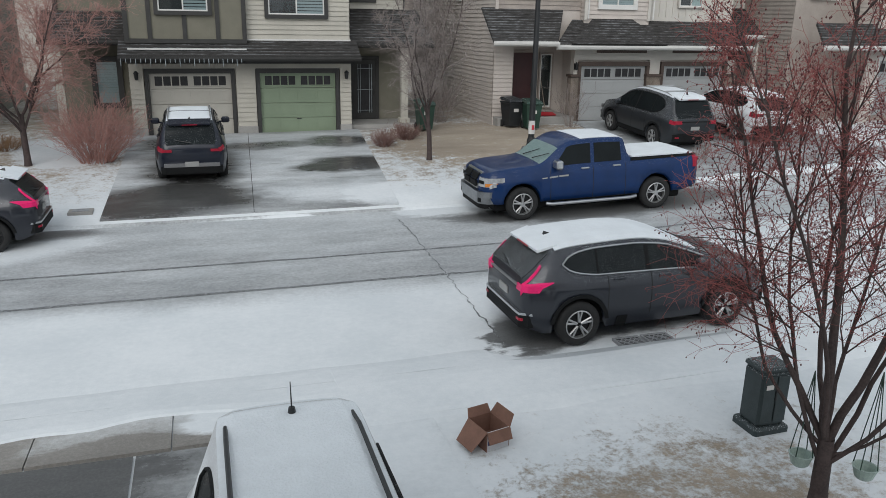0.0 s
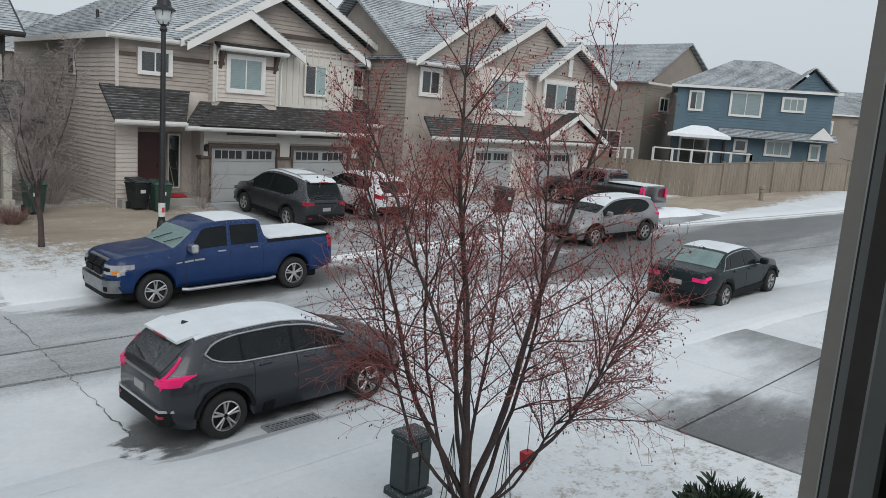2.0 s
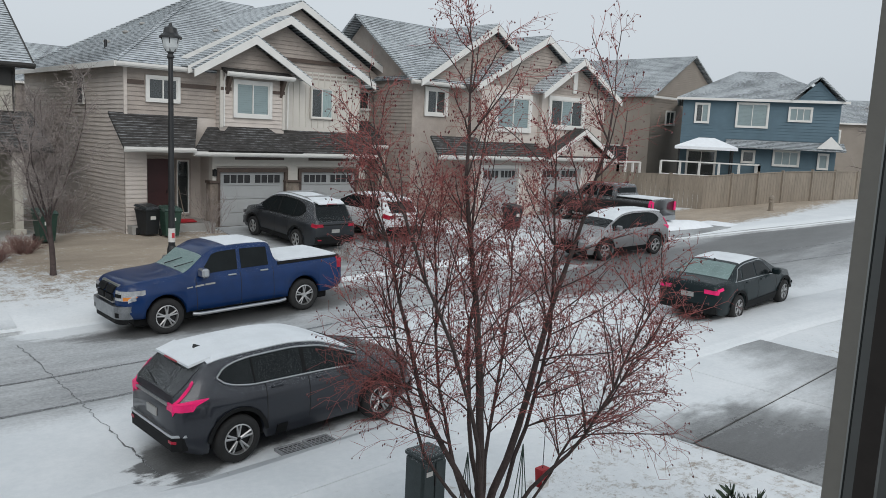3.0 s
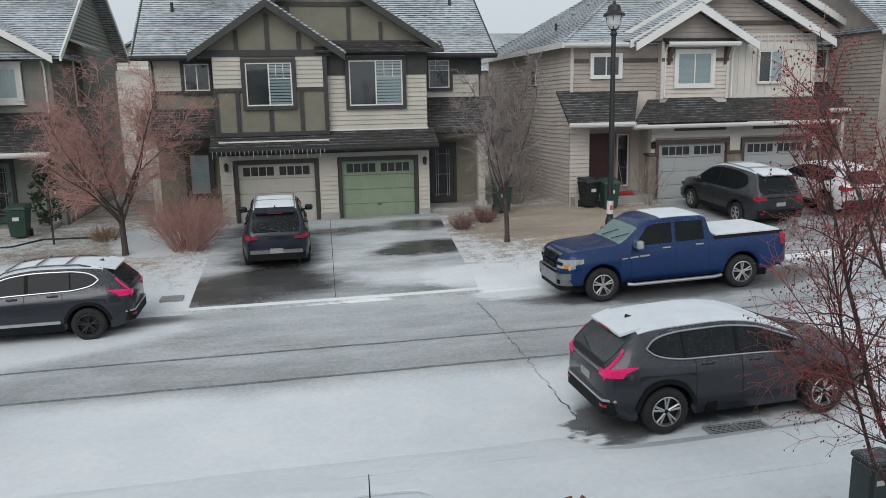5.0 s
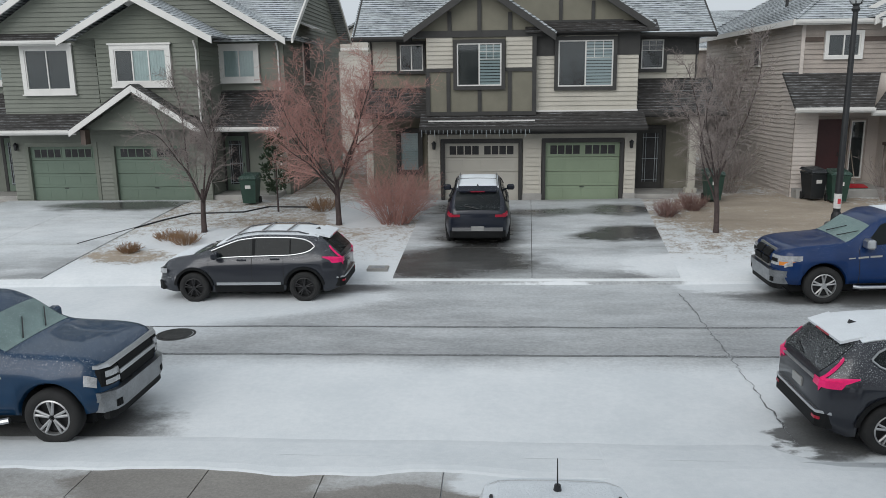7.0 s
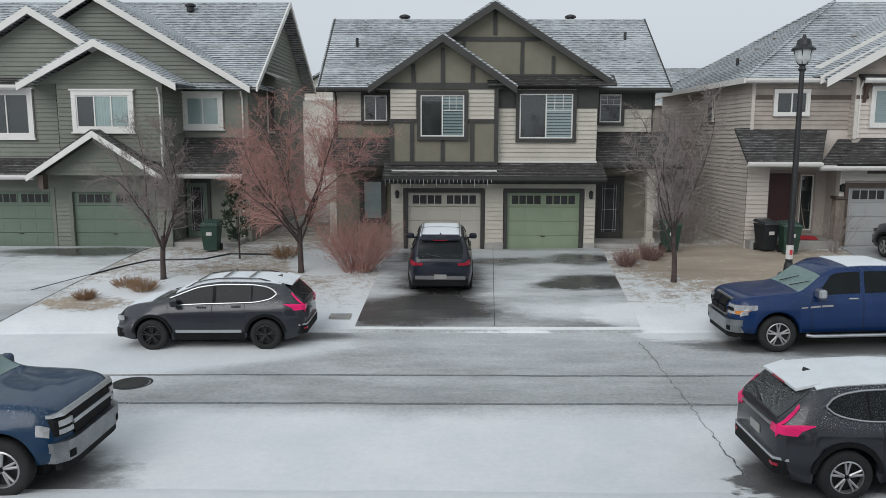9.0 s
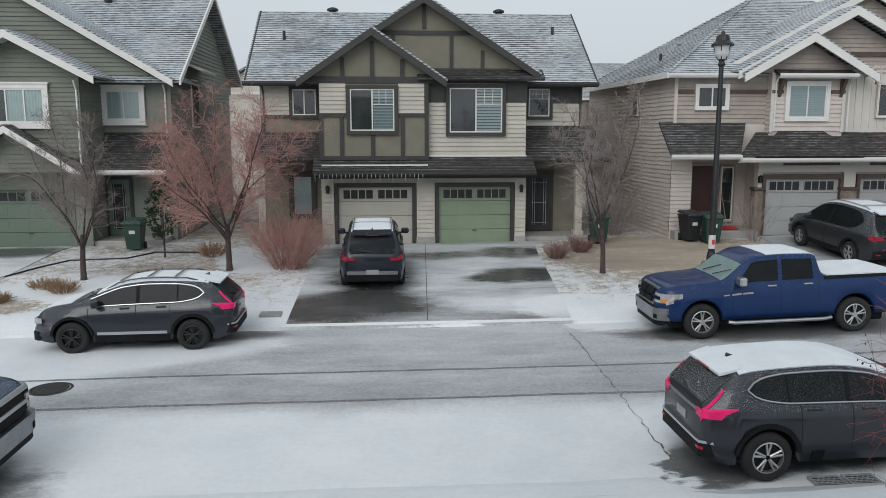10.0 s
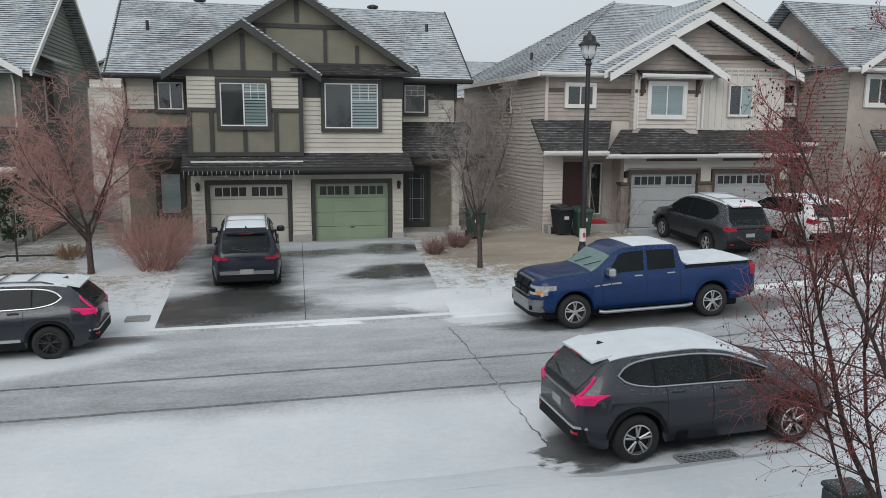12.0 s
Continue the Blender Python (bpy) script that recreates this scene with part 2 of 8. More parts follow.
def part(name, m, material, parent=None, label="", smooth=False, local=False):
    """Links a Mesh as one object under a thing or a part; local: its points are already the parent's own."""
    o = Vector((0, 0, 0)) if local else home(parent)
    me = bpy.data.meshes.new(name)
    me.from_pydata([(x - o[0], y - o[1], z - o[2]) for x, y, z in m.v], [], m.f)
    me.materials.append(material)
    if smooth:
        me.polygons.foreach_set("use_smooth", [True] * len(me.polygons))
    me.update()
    ob = new(name, me)
    ob.parent = parent
    return tagged(ob, label) if label else ob


def structure(name, m, material, label, category, smooth=False):
    return tagged(part(name, m, material, None, "", smooth), label, category, "", "structure")


# ---- lie of the land ----


def road_z(x):
    x = min(x, 55)
    up = 0.045 * ((x - 7) + math.sqrt((x - 7) ** 2 + 9)) / 2
    return up - 0.014 * max(0, -5 - max(x, -30))


def bend(x):
    if x < 10:
        return 0.0
    return -0.0065 * (min(x, 26) - 10) ** 2 - 0.208 * max(0, min(x, 70) - 26)


FAR, NEAR = 19.1, 9.6


def floor_z(x):
    return 0.78 + 0.014 * max(0, min(x, 60) - 2)


def smooth01(t):
    t = max(0.0, min(1.0, t))
    return t * t * (3 - 2 * t)


def land_z(x, y):
    """Height of the lawns, pavements and yards."""
    r, b = road_z(x), bend(x)
    if y >= FAR + b:
        d = (y - FAR - b) / (8.2 if x < 30 else 6)
        lift = max(0, x - 32) * 0.03
        return r + 0.09 + (floor_z(x) - r - 0.09 + min(lift, 0.5)) * min(1, d) ** 0.9
    if y <= NEAR + b:
        return r * max(0.3, 1 - (NEAR + b - y) / 25) + 0.1 + 0.12 * smooth01((7.5 + b - y) / 6)
    return r


def sheet(xs, ys, zf, dz=0.0):
    m = Mesh()
    nx, ny = len(xs), len(ys)
    m.v = [(x, y, zf(x, y) + dz) for x in xs for y in ys]
    m.f = [(i * ny + j, (i + 1) * ny + j, (i + 1) * ny + j + 1, i * ny + j + 1) for i in range(nx - 1) for j in range(ny - 1)]
    return m


def steps(a, b, n):
    return [a + (b - a) * i / n for i in range(n + 1)]


def ribbon(xs, offs, zf, dz=0.0):
    """A sheet along the street; offs are distances across it, bent with the road."""
    m = Mesh()
    nx, ny = len(xs), len(offs)
    m.v = [(x, o + bend(x), zf(x, o + bend(x)) + dz) for x in xs for o in offs]
    m.f = [(i * ny + j, (i + 1) * ny + j, (i + 1) * ny + j + 1, i * ny + j + 1) for i in range(nx - 1) for j in range(ny - 1)]
    return m


XS = steps(-90, -30, 12) + steps(-29, 45, 74) + steps(50, 140, 18)
LAWN = snow_ground_mat("lawn", (0.36, 0.30, 0.235), 0.9,
    [(-60, 0.5), (2, 0.62), (6.5, 0.72), (8.3, 0.95), (20, 0.95), (21.3, 0.66), (24, 0.55), (29, 0.52), (31, 0.4), (140, 0.4)],
    [(9.5, 25.5, 3.4, 3.2, -0.32), (-6.5, 23.8, 2.6, 2.0, -0.12), (-4.5, 26.6, 1.4, 1.1, 0.5), (-8.6, 22.6, 2.6, 1.6, 0.35), (-10.3, 21.2, 1.9, 0.6, -0.4), (4.6, 5.6, 1.9, 1.4, -0.22), (-4.1, 25.2, 1.3, 0.9, 0.7), (22, 21, 5, 4, 0.4), (40, 19.5, 14, 2.2, -0.7)], 0.25)
ROAD = snow_ground_mat("snowy_asphalt", (0.145, 0.148, 0.148), 0.45,
    [(8, 0.98), (12.2, 0.95), (13.2, 0.62), (13.8, 0.46), (15.5, 0.40), (17.2, 0.36), (19.0, 0.5), (22, 0.62)],
    [(-7.5, 18.0, 4.2, 1.9, 0.65), (-12, 17, 6, 3, 0.5), (6.3, 19.2, 1.6, 1.0, 0.6), (6.4, 10.9, 2.0, 0.8, -0.8), (4.85, 10.5, 0.6, 0.65, -0.8), (9.9, 18.0, 3.8, 1.2, -0.5), (-7.6, 10.5, 3.2, 1.1, -0.75), (-5.5, 18.6, 2.6, 0.75, -0.7),
     (14, 12.5, 5, 2.4, 0.35), (30, 12.5, 13, 3.2, -0.5), (38, 10.5, 5, 1.0, 0.4), (22, 14.5, 5, 1.2, -0.3), (1.4, 19.3, 1.0, 0.25, -0.8), (24, 16.7, 2.6, 0.8, -0.7), (20.3, 9.9, 2.6, 0.8, -0.8)], 0.15)
ROAD_SNOW = snow_ground_mat("pavement_snow", (0.3, 0.27, 0.23), 0.7, [(0, 0.95), (20, 0.95)], [], 0.12)
WALKWAY = snow_ground_mat("snowy_pavement", (0.235, 0.22, 0.20), 0.4,
    [(6, 0.3), (8.2, 0.35), (8.9, 0.45), (9.4, 0.62), (11, 0.8)],
    [(-3.6, 8.7, 1.3, 1.0, -0.45), (-1.2, 8.3, 1.4, 0.3, -0.35), (7.0, 9, 6, 2.0, 1.2), (1.6, 9.1, 1.6, 1.0, 0.6), (17, 8.5, 8, 3, 1.0)], 0.2)
DRIVE = snow_ground_mat("wet_concrete_drive", (0.075, 0.075, 0.073), 0.22,
    [(0, 0.3), (7, 0.3), (9, 0.5), (19.0, 0.4), (20.0, 0.46), (21.6, 0.5), (22.2, 0.66), (23.2, 0.56), (24.4, 0.66), (25.4, 0.5), (26.6, 0.62), (28.2, 0.5), (45, 0.4)],
    [(-1.1, 20.5, 2.3, 1.15, -0.4), (4.2, 23.2, 1.3, 0.9, -0.5), (3.0, 22.95, 0.8, 0.4, -0.35), (4.5, 26.2, 1.4, 0.8, -0.45), (1.6, 25.9, 1.6, 0.5, -0.35), (-0.4, 23.2, 1.6, 2.1, -0.5), (3.2, 20.6, 2.0, 1.0, 0.12), (3.2, 20.4, 1.6, 0.8, 0.1), (4.6, 20.0, 0.9, 0.9, 0.4), (-3.0, 7.6, 2, 0.9, -0.5), (12, 5.2, 1.6, 1.1, -0.4), (2.0, 7.0, 1.0, 1.7, 0.5), (13.5, 7.2, 2, 1, 0.3), (19, 25, 5, 3, -0.3), (-15, 24, 4.5, 5, 0.15), (-13.6, 27.2, 2.4, 0.8, -0.6), (13.5, 7.0, 3, 2.5, 0.35), (-1.2, 26.5, 0.8, 1.2, -0.3)], 0.42)


def land_low(x, y):
    """The ground, sunk under the carriageway."""
    b = bend(x)
    return land_z(x, y) - (0.25 if NEAR + b - 0.02 < y < FAR + b + 0.02 else 0.0)


far_ys = [-80, -40, -10, 0, 3, 6, 8.2, NEAR - 0.04, NEAR + 0.06, 14, FAR - 0.06, FAR + 0.04, 20.5, 21.5, 22.5, 23.5, 24.5, 25.5, 26.5, 27.5, 28.5, 30, 34, 40, 60, 90, 150, 400, 1500]
m = Mesh()
wide = [-1500, -400, -150] + XS + [250, 500, 1500]
ny = len(far_ys)
for x in wide:
    for o in far_ys:
        y = o + bend(x) * (1 if -5 < o < 45 else 0)
        m.v.append((x, y, land_low(x, y)))
m.f = [(i * ny + j, (i + 1) * ny + j, (i + 1) * ny + j + 1, i * ny + j + 1) for i in range(len(wide) - 1) for j in range(ny - 1)]
structure("ground", m, LAWN, "dormant straw-coloured lawn under a patchy dusting of snow", "ground", True)


def crown(x, y):
    o = y - bend(x)
    return road_z(x) + 0.05 * (1 - ((o - 14.6) / 5.0) ** 2) - 0.02


structure("road", ribbon(XS, steps(NEAR, FAR, 20), crown), ROAD, "grey asphalt street half covered in drifted snow", "road", True)


KERB_WET = snow_ground_mat("wet_kerb", (0.13, 0.128, 0.122), 0.35, [(0, 0.5), (17, 0.5), (19.0, 0.42), (19.5, 0.36), (30, 0.5)], [(-12, 19, 8.5, 3, 0.5), (6.4, 19, 1.4, 1.5, 0.5), (1.2, 18.9, 1.6, 0.2, 0.25)], 0.3)


def kerb(name, o_road, o_land):
    m = Mesh()
    s = 1 if o_land > o_road else -1
    w = abs(o_land - o_road)
    for x0, x1 in zip(XS, XS[1:]):
        rows = []
        for x in (x0, x1):
            y, r = bend(x), road_z(x)
            rows.append([(x, o_road + y - s * 0.25, r - 0.02), (x, o_road + y - s * 0.02, r - 0.012), (x, o_road + y + s * 0.06, r + 0.05), (x, o_road + y + s * w * 0.7, r + 0.1), (x, o_land + y, r + 0.1), (x, o_land + y, r - 0.1)])
        for k in range(5):
            q = (rows[0][k], rows[1][k], rows[1][k + 1], rows[0][k + 1])
            m.quad(*(q if s > 0 else q[::-1]))
    return structure(name, m, ROAD_SNOW if name == "kerb_near" else KERB_WET, "low rolled concrete kerb dusted with snow", "kerb")


kerb("kerb_near", NEAR + 0.05, NEAR - 0.28)
kerb("kerb_far", FAR - 0.05, FAR + 0.25)

# driveways, pavement
JOINT = mat("dark_joint_filler", (0.05, 0.048, 0.045), 0.8, 0.3, 5, 40, 0.002)


def drive(name, x0a, x1a, ya, x0b, x1b, yb, label, n=10, joints=(), cross=(), near=False):
    """Concrete slabs between (x0a..x1a at ya) and (x0b..x1b at yb), with grooves for joints."""
    ob = thing(name, ((x0a + x1a) / 2, (ya + yb) / 2, land_z((x0a + x1a) / 2, (ya + yb) / 2)), label, "driveway", "", "structure")
    us = [0.0] + list(joints) + [1.0]
    vs = [0.0] + list(cross) + [1.0]
    for u0, u1 in zip(us, us[1:]):
        for v0, v1 in zip(vs, vs[1:]):
            m = Mesh()
            g = 0.008
            rows = []
            for v in steps(v0, v1, 4):
                xa, xb = x0a + (x0b - x0a) * v, x1a + (x1b - x1a) * v
                y = ya + (yb - ya) * v
                lo, hi = xa + (xb - xa) * u0 + g, xa + (xb - xa) * u1 - g
                gy = 2.8 * g if v == v0 else (-2.8 * g if v == v1 else 0)
                y += gy * (1 if yb > ya else -1)
                rows.append([(x, y, land_z(x, y) + 0.03) for x in steps(lo, hi, 3)])
            for r0, r1 in zip(rows, rows[1:]):
                for k in range(3):
                    q = (r0[k], r0[k + 1], r1[k + 1], r1[k])
                    m.quad(*(q if yb > ya else q[::-1]))
            ring = rows[0] + [r[-1] for r in rows[1:]] + rows[-1][-2::-1] + [r[0] for r in rows[-2:0:-1]]
            for p, q in zip(ring, ring[1:] + ring[:1]):
                w = (p, (p[0], p[1], p[2] - 0.08), (q[0], q[1], q[2] - 0.08), q)
                m.quad(*(w if yb > ya else w[::-1]))
            part("slab", m, DRIVE, ob)
    m = Mesh()
    rows = [[(x, ya + (yb - ya) * v, land_z(x, ya + (yb - ya) * v) + 0.012) for x in steps(x0a + (x0b - x0a) * v + 0.03, x1a + (x1b - x1a) * v - 0.03, 6)] for v in steps(0.004, 0.996, 12)]
    for r0, r1 in zip(rows, rows[1:]):
        for k in range(6):
            q = (r0[k], r0[k + 1], r1[k + 1], r1[k])
            m.quad(*(q if yb > ya else q[::-1]))
    part("joint_bed", m, JOINT, ob)
    return ob


drive("driveway", -2.52, 4.78, 19.2, -2.32, 5.42, 28.15, "wet concrete double driveway with streaks of snow", joints=(0.49,), cross=(0.29, 0.49, 0.74))
drive("driveway", 12.9, 22.2, 19.35, 14.0, 21.2, 27.95, "wet dark concrete driveway under parked cars", joints=(0.5,), cross=(0.33, 0.66))
drive("driveway", -19.2, -12.0, 19.35, -18.4, -11.2, 28.4, "concrete driveway drifted over with snow", joints=(0.5,), cross=(0.33, 0.66))
drive("driveway", 25.6, 34.0, 16.8, 25.6, 33.8, 24.9, "concrete driveway with thin snow", joints=(0.5,), cross=(0.5,))
drive("driveway", -0.985, 2.5, 8.27, -0.985, 2.5, 1.2, "snow-dusted concrete driveway beside a lawn", joints=(0.5,), cross=(0.3, 0.65))
drive("driveway", -4.4, -1.0, 8.27, -4.4, -1.0, 1.2, "wet brown concrete driveway", joints=(0.55,), cross=(0.3, 0.65))
drive("driveway", 11.0, 17.5, 8.2, 11.0, 17.5, 0.8, "wet concrete driveway with drifted snow", joints=(0.5,), cross=(0.33, 0.66))

walk_ob = thing("pavement", (0, 8.9, land_z(0, 8.9)), "monolithic concrete pavement with joints, partly wet", "pavement", "", "structure")
edges = [-31.2 + 1.53 * k for k in range(56)]
for x0, x1 in zip(edges, edges[1:]):
    m = Mesh()
    for a, b in zip(steps(x0 + 0.008, x1 - 0.008, 1), steps(x0 + 0.008, x1 - 0.008, 1)[1:]):
        za, zb = road_z(a) + 0.125, road_z(b) + 0.125
        ya, yb = bend(a), bend(b)
        m.slab((a, 8.3 + ya, za + 0.02), (b, 8.3 + yb, zb + 0.02), (b, NEAR - 0.29 + yb, zb), (a, NEAR - 0.29 + ya, za), 0.1)
    part("paving_slab", m, WALKWAY, walk_ob)

# tar-sealed seams and cracks in the asphalt
TAR = mat("tar_seam", (0.075, 0.077, 0.078), 0.55, 0.4, 6, 60, 0.004, dust=0.4)
for name, o, w in (("tar_seam", 15.42, 0.09), ("tar_seam", 13.72, 0.10)):
    m = Mesh()
    for x0, x1 in zip(steps(-40, 40, 200), steps(-40, 40, 200)[1:]):
        r = [(x, o + bend(x) + 0.03 * noise.noise((x * 0.5, o, 0)) + s * w * (0.5 + 0.25 * noise.noise((x * 3, o, s))), 0) for x in (x0, x1) for s in (-1, 1)]
        p = [(x, y, crown(x, y) + 0.004) for x, y, _ in r]
        m.quad(p[0], p[2], p[3], p[1])
    structure(name, m, TAR, "dark tar-sealed seam along the asphalt", "road seam")
m = Mesh()
rng = random.Random(4)
cx, cy = 4.49, 18.1
while cy > 10.3:
    nx, ny_ = 4.5 - (18.1 - cy) * 0.03 + rng.uniform(-0.035, 0.035), cy - rng.uniform(0.08, 0.2)
    w = rng.uniform(0.006, 0.02) if not 12.4 < cy < 13.2 else 0.006
    m.quad((cx - w, cy, crown(cx, cy) + 0.005), (nx - w, ny_, crown(nx, ny_) + 0.005), (nx + w, ny_, crown(nx, ny_) + 0.005), (cx + w, cy, crown(cx, cy) + 0.005))
    cx, cy = nx, ny_
structure("road_crack", m, TAR, "jagged crack running across the asphalt", "crack")

# ---- house parts ----


def lap(m, o, u, n, z0, z1, left, right, step=0.16, proud=0.036):
    """Lap siding on the plane through o along u with outward normal n; left(z), right(z) bound it."""
    o, u, n = Vector(o), Vector(u), Vector(n)
    k = max(1, round((z1 - z0) / step))
    prof = [(z0, 0.002)]
    for i in range(k):
        a, b = z0 + (z1 - z0) * i / k, z0 + (z1 - z0) * (i + 1) / k
        if right(a) - left(a) < 0.02:
            break
        prof += [(a, proud), (b, 0.002)]
    base = len(m.v)
    for z, d in prof:
        for s in (left(z), right(z)):
            m.v.append((o.x + u.x * s + n.x * d, o.y + u.y * s + n.y * d, z))
    for i in range(len(prof) - 1):
        q = base + 2 * i
        m.f.append((q, q + 1, q + 3, q + 2))
    return m


def front_lap(m, x0, x1, z0, z1, y, step=0.16):
    return lap(m, (0, y, 0), (1, 0, 0), (0, -1, 0), z0, z1, lambda z: x0, lambda z: x1, step)


def gable_wall(x0, x1, z0, apex_x, apex_z, y, lapped=True, thick=0.1):
    m = Mesh()
    m.add([(x0, y, z0), (x1, y, z0), (apex_x, y, apex_z), (x0, y + thick, z0), (x1, y + thick, z0), (apex_x, y + thick, apex_z)], ((0, 1, 2), (5, 4, 3), (1, 4, 5, 2), (0, 2, 5, 3), (0, 3, 4, 1)))
    if lapped:
        lap(m, (0, y, 0), (1, 0, 0), (0, -1, 0), z0, apex_z, lambda z: x0 + (apex_x - x0) * (z - z0) / (apex_z - z0), lambda z: x1 + (apex_x - x1) * (z - z0) / (apex_z - z0))
    return m


def roof_plane(a, b, c, d, course=0.17, thick=0.09):
    """Shingled plane: eave a-b, ridge d-c; courses overlap downwards; closed underneath."""
    a, b, c, d = (Vector(p) for p in (a, b, c, d))
    n = (b - a).cross(d - a)
    if n.length < 1e-6:
        n = (b - a).cross(c - a)
    n.normalize()
    if n.z < 0:
        n = -n
    m = Mesh()
    k = max(2, round(max((d - a).length, (c - b).length) / course))
    for i in range(k):
        t0, t1 = i / k, (i + 1) / k
        p, q = a.lerp(d, t0), b.lerp(c, t0)
        r, s = b.lerp(c, t1), a.lerp(d, t1)
        up = n * 0.014
        m.quad(p + up, q + up, r, s)
        m.quad(p, q, q + up, p + up)
    m.slab(a - n * 0.002, b - n * 0.002, c - n * 0.002, d - n * 0.002, thick)
    return m


def gable_roof(house, x0, x1, ze, ax, az, y0, y1, roof, board, bw=0.2, label=""):
    """Two planes from the front edge y0 back to y1, with barge boards and gutters' ends in front."""
    part("roof", roof_plane((x0, y0, ze), (x0, y1, ze), (ax, y1, az), (ax, y0, az)), roof, house, label)
    part("roof", roof_plane((x1, y1, ze), (x1, y0, ze), (ax, y0, az), (ax, y1, az)), roof, house, label)
    for xe in (x0, x1):
        m = Mesh()
        dx, dz = ax - xe, az - ze
        ln = math.hypot(dx, dz)
        ox, oz = 0, -bw * ln / abs(dx)
        y = y0 - 0.035
        p = [(xe, ze + 0.03), (ax, az + 0.03), (ax, az + oz), (xe, ze + oz * 0.9)]
        vs = [(x, y, z) for x, z in p] + [(x, y0 + 0.03, z) for x, z in p]
        f = ((0, 1, 2, 3), (7, 6, 5, 4), (0, 4, 5, 1), (1, 5, 6, 2), (2, 6, 7, 3), (3, 7, 4, 0))
        m.add(vs, f)
        part("barge_board", m, board, house)


def eave(house, x0, x1, y, z, board, h=0.16, gutter=True):
    m = Mesh().box(x0, x1, y - 0.02, y + 0.03, z - h, z + 0.02)
    part("fascia", m, board, house)
    if gutter:
        g = Mesh()
        for (ya, za), (yb, zb) in zip(((-0.14, 0), (-0.14, -0.06), (-0.11, -0.12), (-0.03, -0.12)), ((-0.14, -0.06), (-0.11, -0.12), (-0.03, -0.12), (-0.03, 0.0))):
            g.slab((x0, y + ya, z + za), (x0, y + yb, z + zb), (x1, y + yb, z + zb), (x1, y + ya, z + za), 0.008)
        part("gutter", g, board, house)


def downspout(house, x, y, z0, z1, material, lean=0.0):
    m = Mesh().path([(x, y - 0.25, z1), (x, y - 0.05, z1 - 0.3), (x + lean, y - 0.05, z0)], 0.035, 6)
    part("downspout", m, material, house)


def window(house, x0, x1, z0, z1, y, trim, frame_m, bars=1, tw=0.11, fill=None, grid=False, side=None, head=0.0):
    """A front window: trim boards, frame, mullions, panes, blind and a near-black backing for the unlit room."""
    y -= 0.085
    m = Mesh()
    m.box(x0 - tw, x0, y - 0.04, y + 0.05, z0 - tw, z1 + tw).box(x1, x1 + tw, y - 0.04, y + 0.05, z0 - tw, z1 + tw)
    m.box(x0, x1, y - 0.04, y + 0.05, z1, z1 + tw).box(x0, x1, y - 0.04, y + 0.05, z0 - tw, z0)
    w = part("window", m, trim, house)
    if head:
        part("window_head", Mesh().box(x0 - tw - 0.05, x1 + tw + 0.05, y - 0.08, y + 0.05, z1 + tw, z1 + tw + head), trim, w)
        part("window_sill", Mesh().box(x0 - tw - 0.05, x1 + tw + 0.05, y - 0.07, y + 0.05, z0 - tw - 0.05, z0 - tw), trim, w)
    f = Mesh()
    e = 0.045
    ya, yb = y - 0.015, y + 0.03
    f.box(x0, x0 + e, ya, yb, z0, z1).box(x1 - e, x1, ya, yb, z0, z1).box(x0 + e, x1 - e, ya, yb, z1 - e, z1).box(x0 + e, x1 - e, ya, yb, z0, z0 + e)
    xs = steps(x0 + e, x1 - e, bars + 1)
    for x in xs[1:-1]:
        f.box(x - e / 2, x + e / 2, ya, yb, z0 + e, z1 - e)
    part("window_frame", f, frame_m, w)
    for i, (a, b) in enumerate(zip(xs, xs[1:])):
        part("pane", Mesh().quad((a, y + 0.012, z0 + e), (b, y + 0.012, z0 + e), (b, y + 0.012, z1 - e), (a, y + 0.012, z1 - e)), PANE, w)
        if fill and fill[i % len(fill)] == "b":
            bl = Mesh()
            n = max(4, int((z1 - z0) / 0.09))
            for k in range(n):
                zz = z0 + e + (z1 - z0 - 2 * e) * k / n
                bl.quad((a, y + 0.018, zz), (b, y + 0.018, zz), (b, y + 0.028, zz + (z1 - z0) / n * 0.9), (a, y + 0.028, zz + (z1 - z0) / n * 0.9))
            part("blind", bl, BLIND, w)
        if fill and fill[i % len(fill)] == "c":
            cu = Mesh()
            n = max(6, int((b - a) / 0.05))
            for k in range(n):
                xa, xb = a + (b - a) * k / n, a + (b - a) * (k + 1) / n
                da, db = (0.018, 0.028) if k % 2 else (0.028, 0.018)
                cu.quad((xa, y + da, z0 + e), (xb, y + db, z0 + e), (xb, y + db, z1 - e), (xa, y + da, z1 - e))
            part("curtain", cu, CURTAIN, w)
        if fill and fill[i % len(fill)] in "gh":
            gr = Mesh()
            for k in (1, 2):
                x = a + (b - a) * k / 3
                gr.box(x - 0.01, x + 0.01, y + 0.002, y + 0.01, z0 + e + (z1 - z0) * 0.6, z1 - e)
            for k in (0.62, 0.8):
                gr.box(a, b, y + 0.003, y + 0.009, z0 + (z1 - z0) * k, z0 + (z1 - z0) * k + 0.02)
            part("grille", gr, frame_m, w)
            if fill[i % len(fill)] == "h":
                continue
            slats = Mesh()
            n = max(4, int((z1 - z0) / 0.11))
            for k in range(n):
                zz = z0 + e + (z1 - z0 - 2 * e) * k / n
                slats.box(a, b, y + 0.02, y + 0.026, zz, zz + (z1 - z0 - 2 * e) / n * 0.72)
            part("blind", slats, BLIND, w)
    # Flat panel close behind the panes, coloured dark for the room's shade.
    part("backing", Mesh().box(x0, x1, y + 0.031, y + 0.05, z0, z1), UNLIT_DARK, w)
    return w


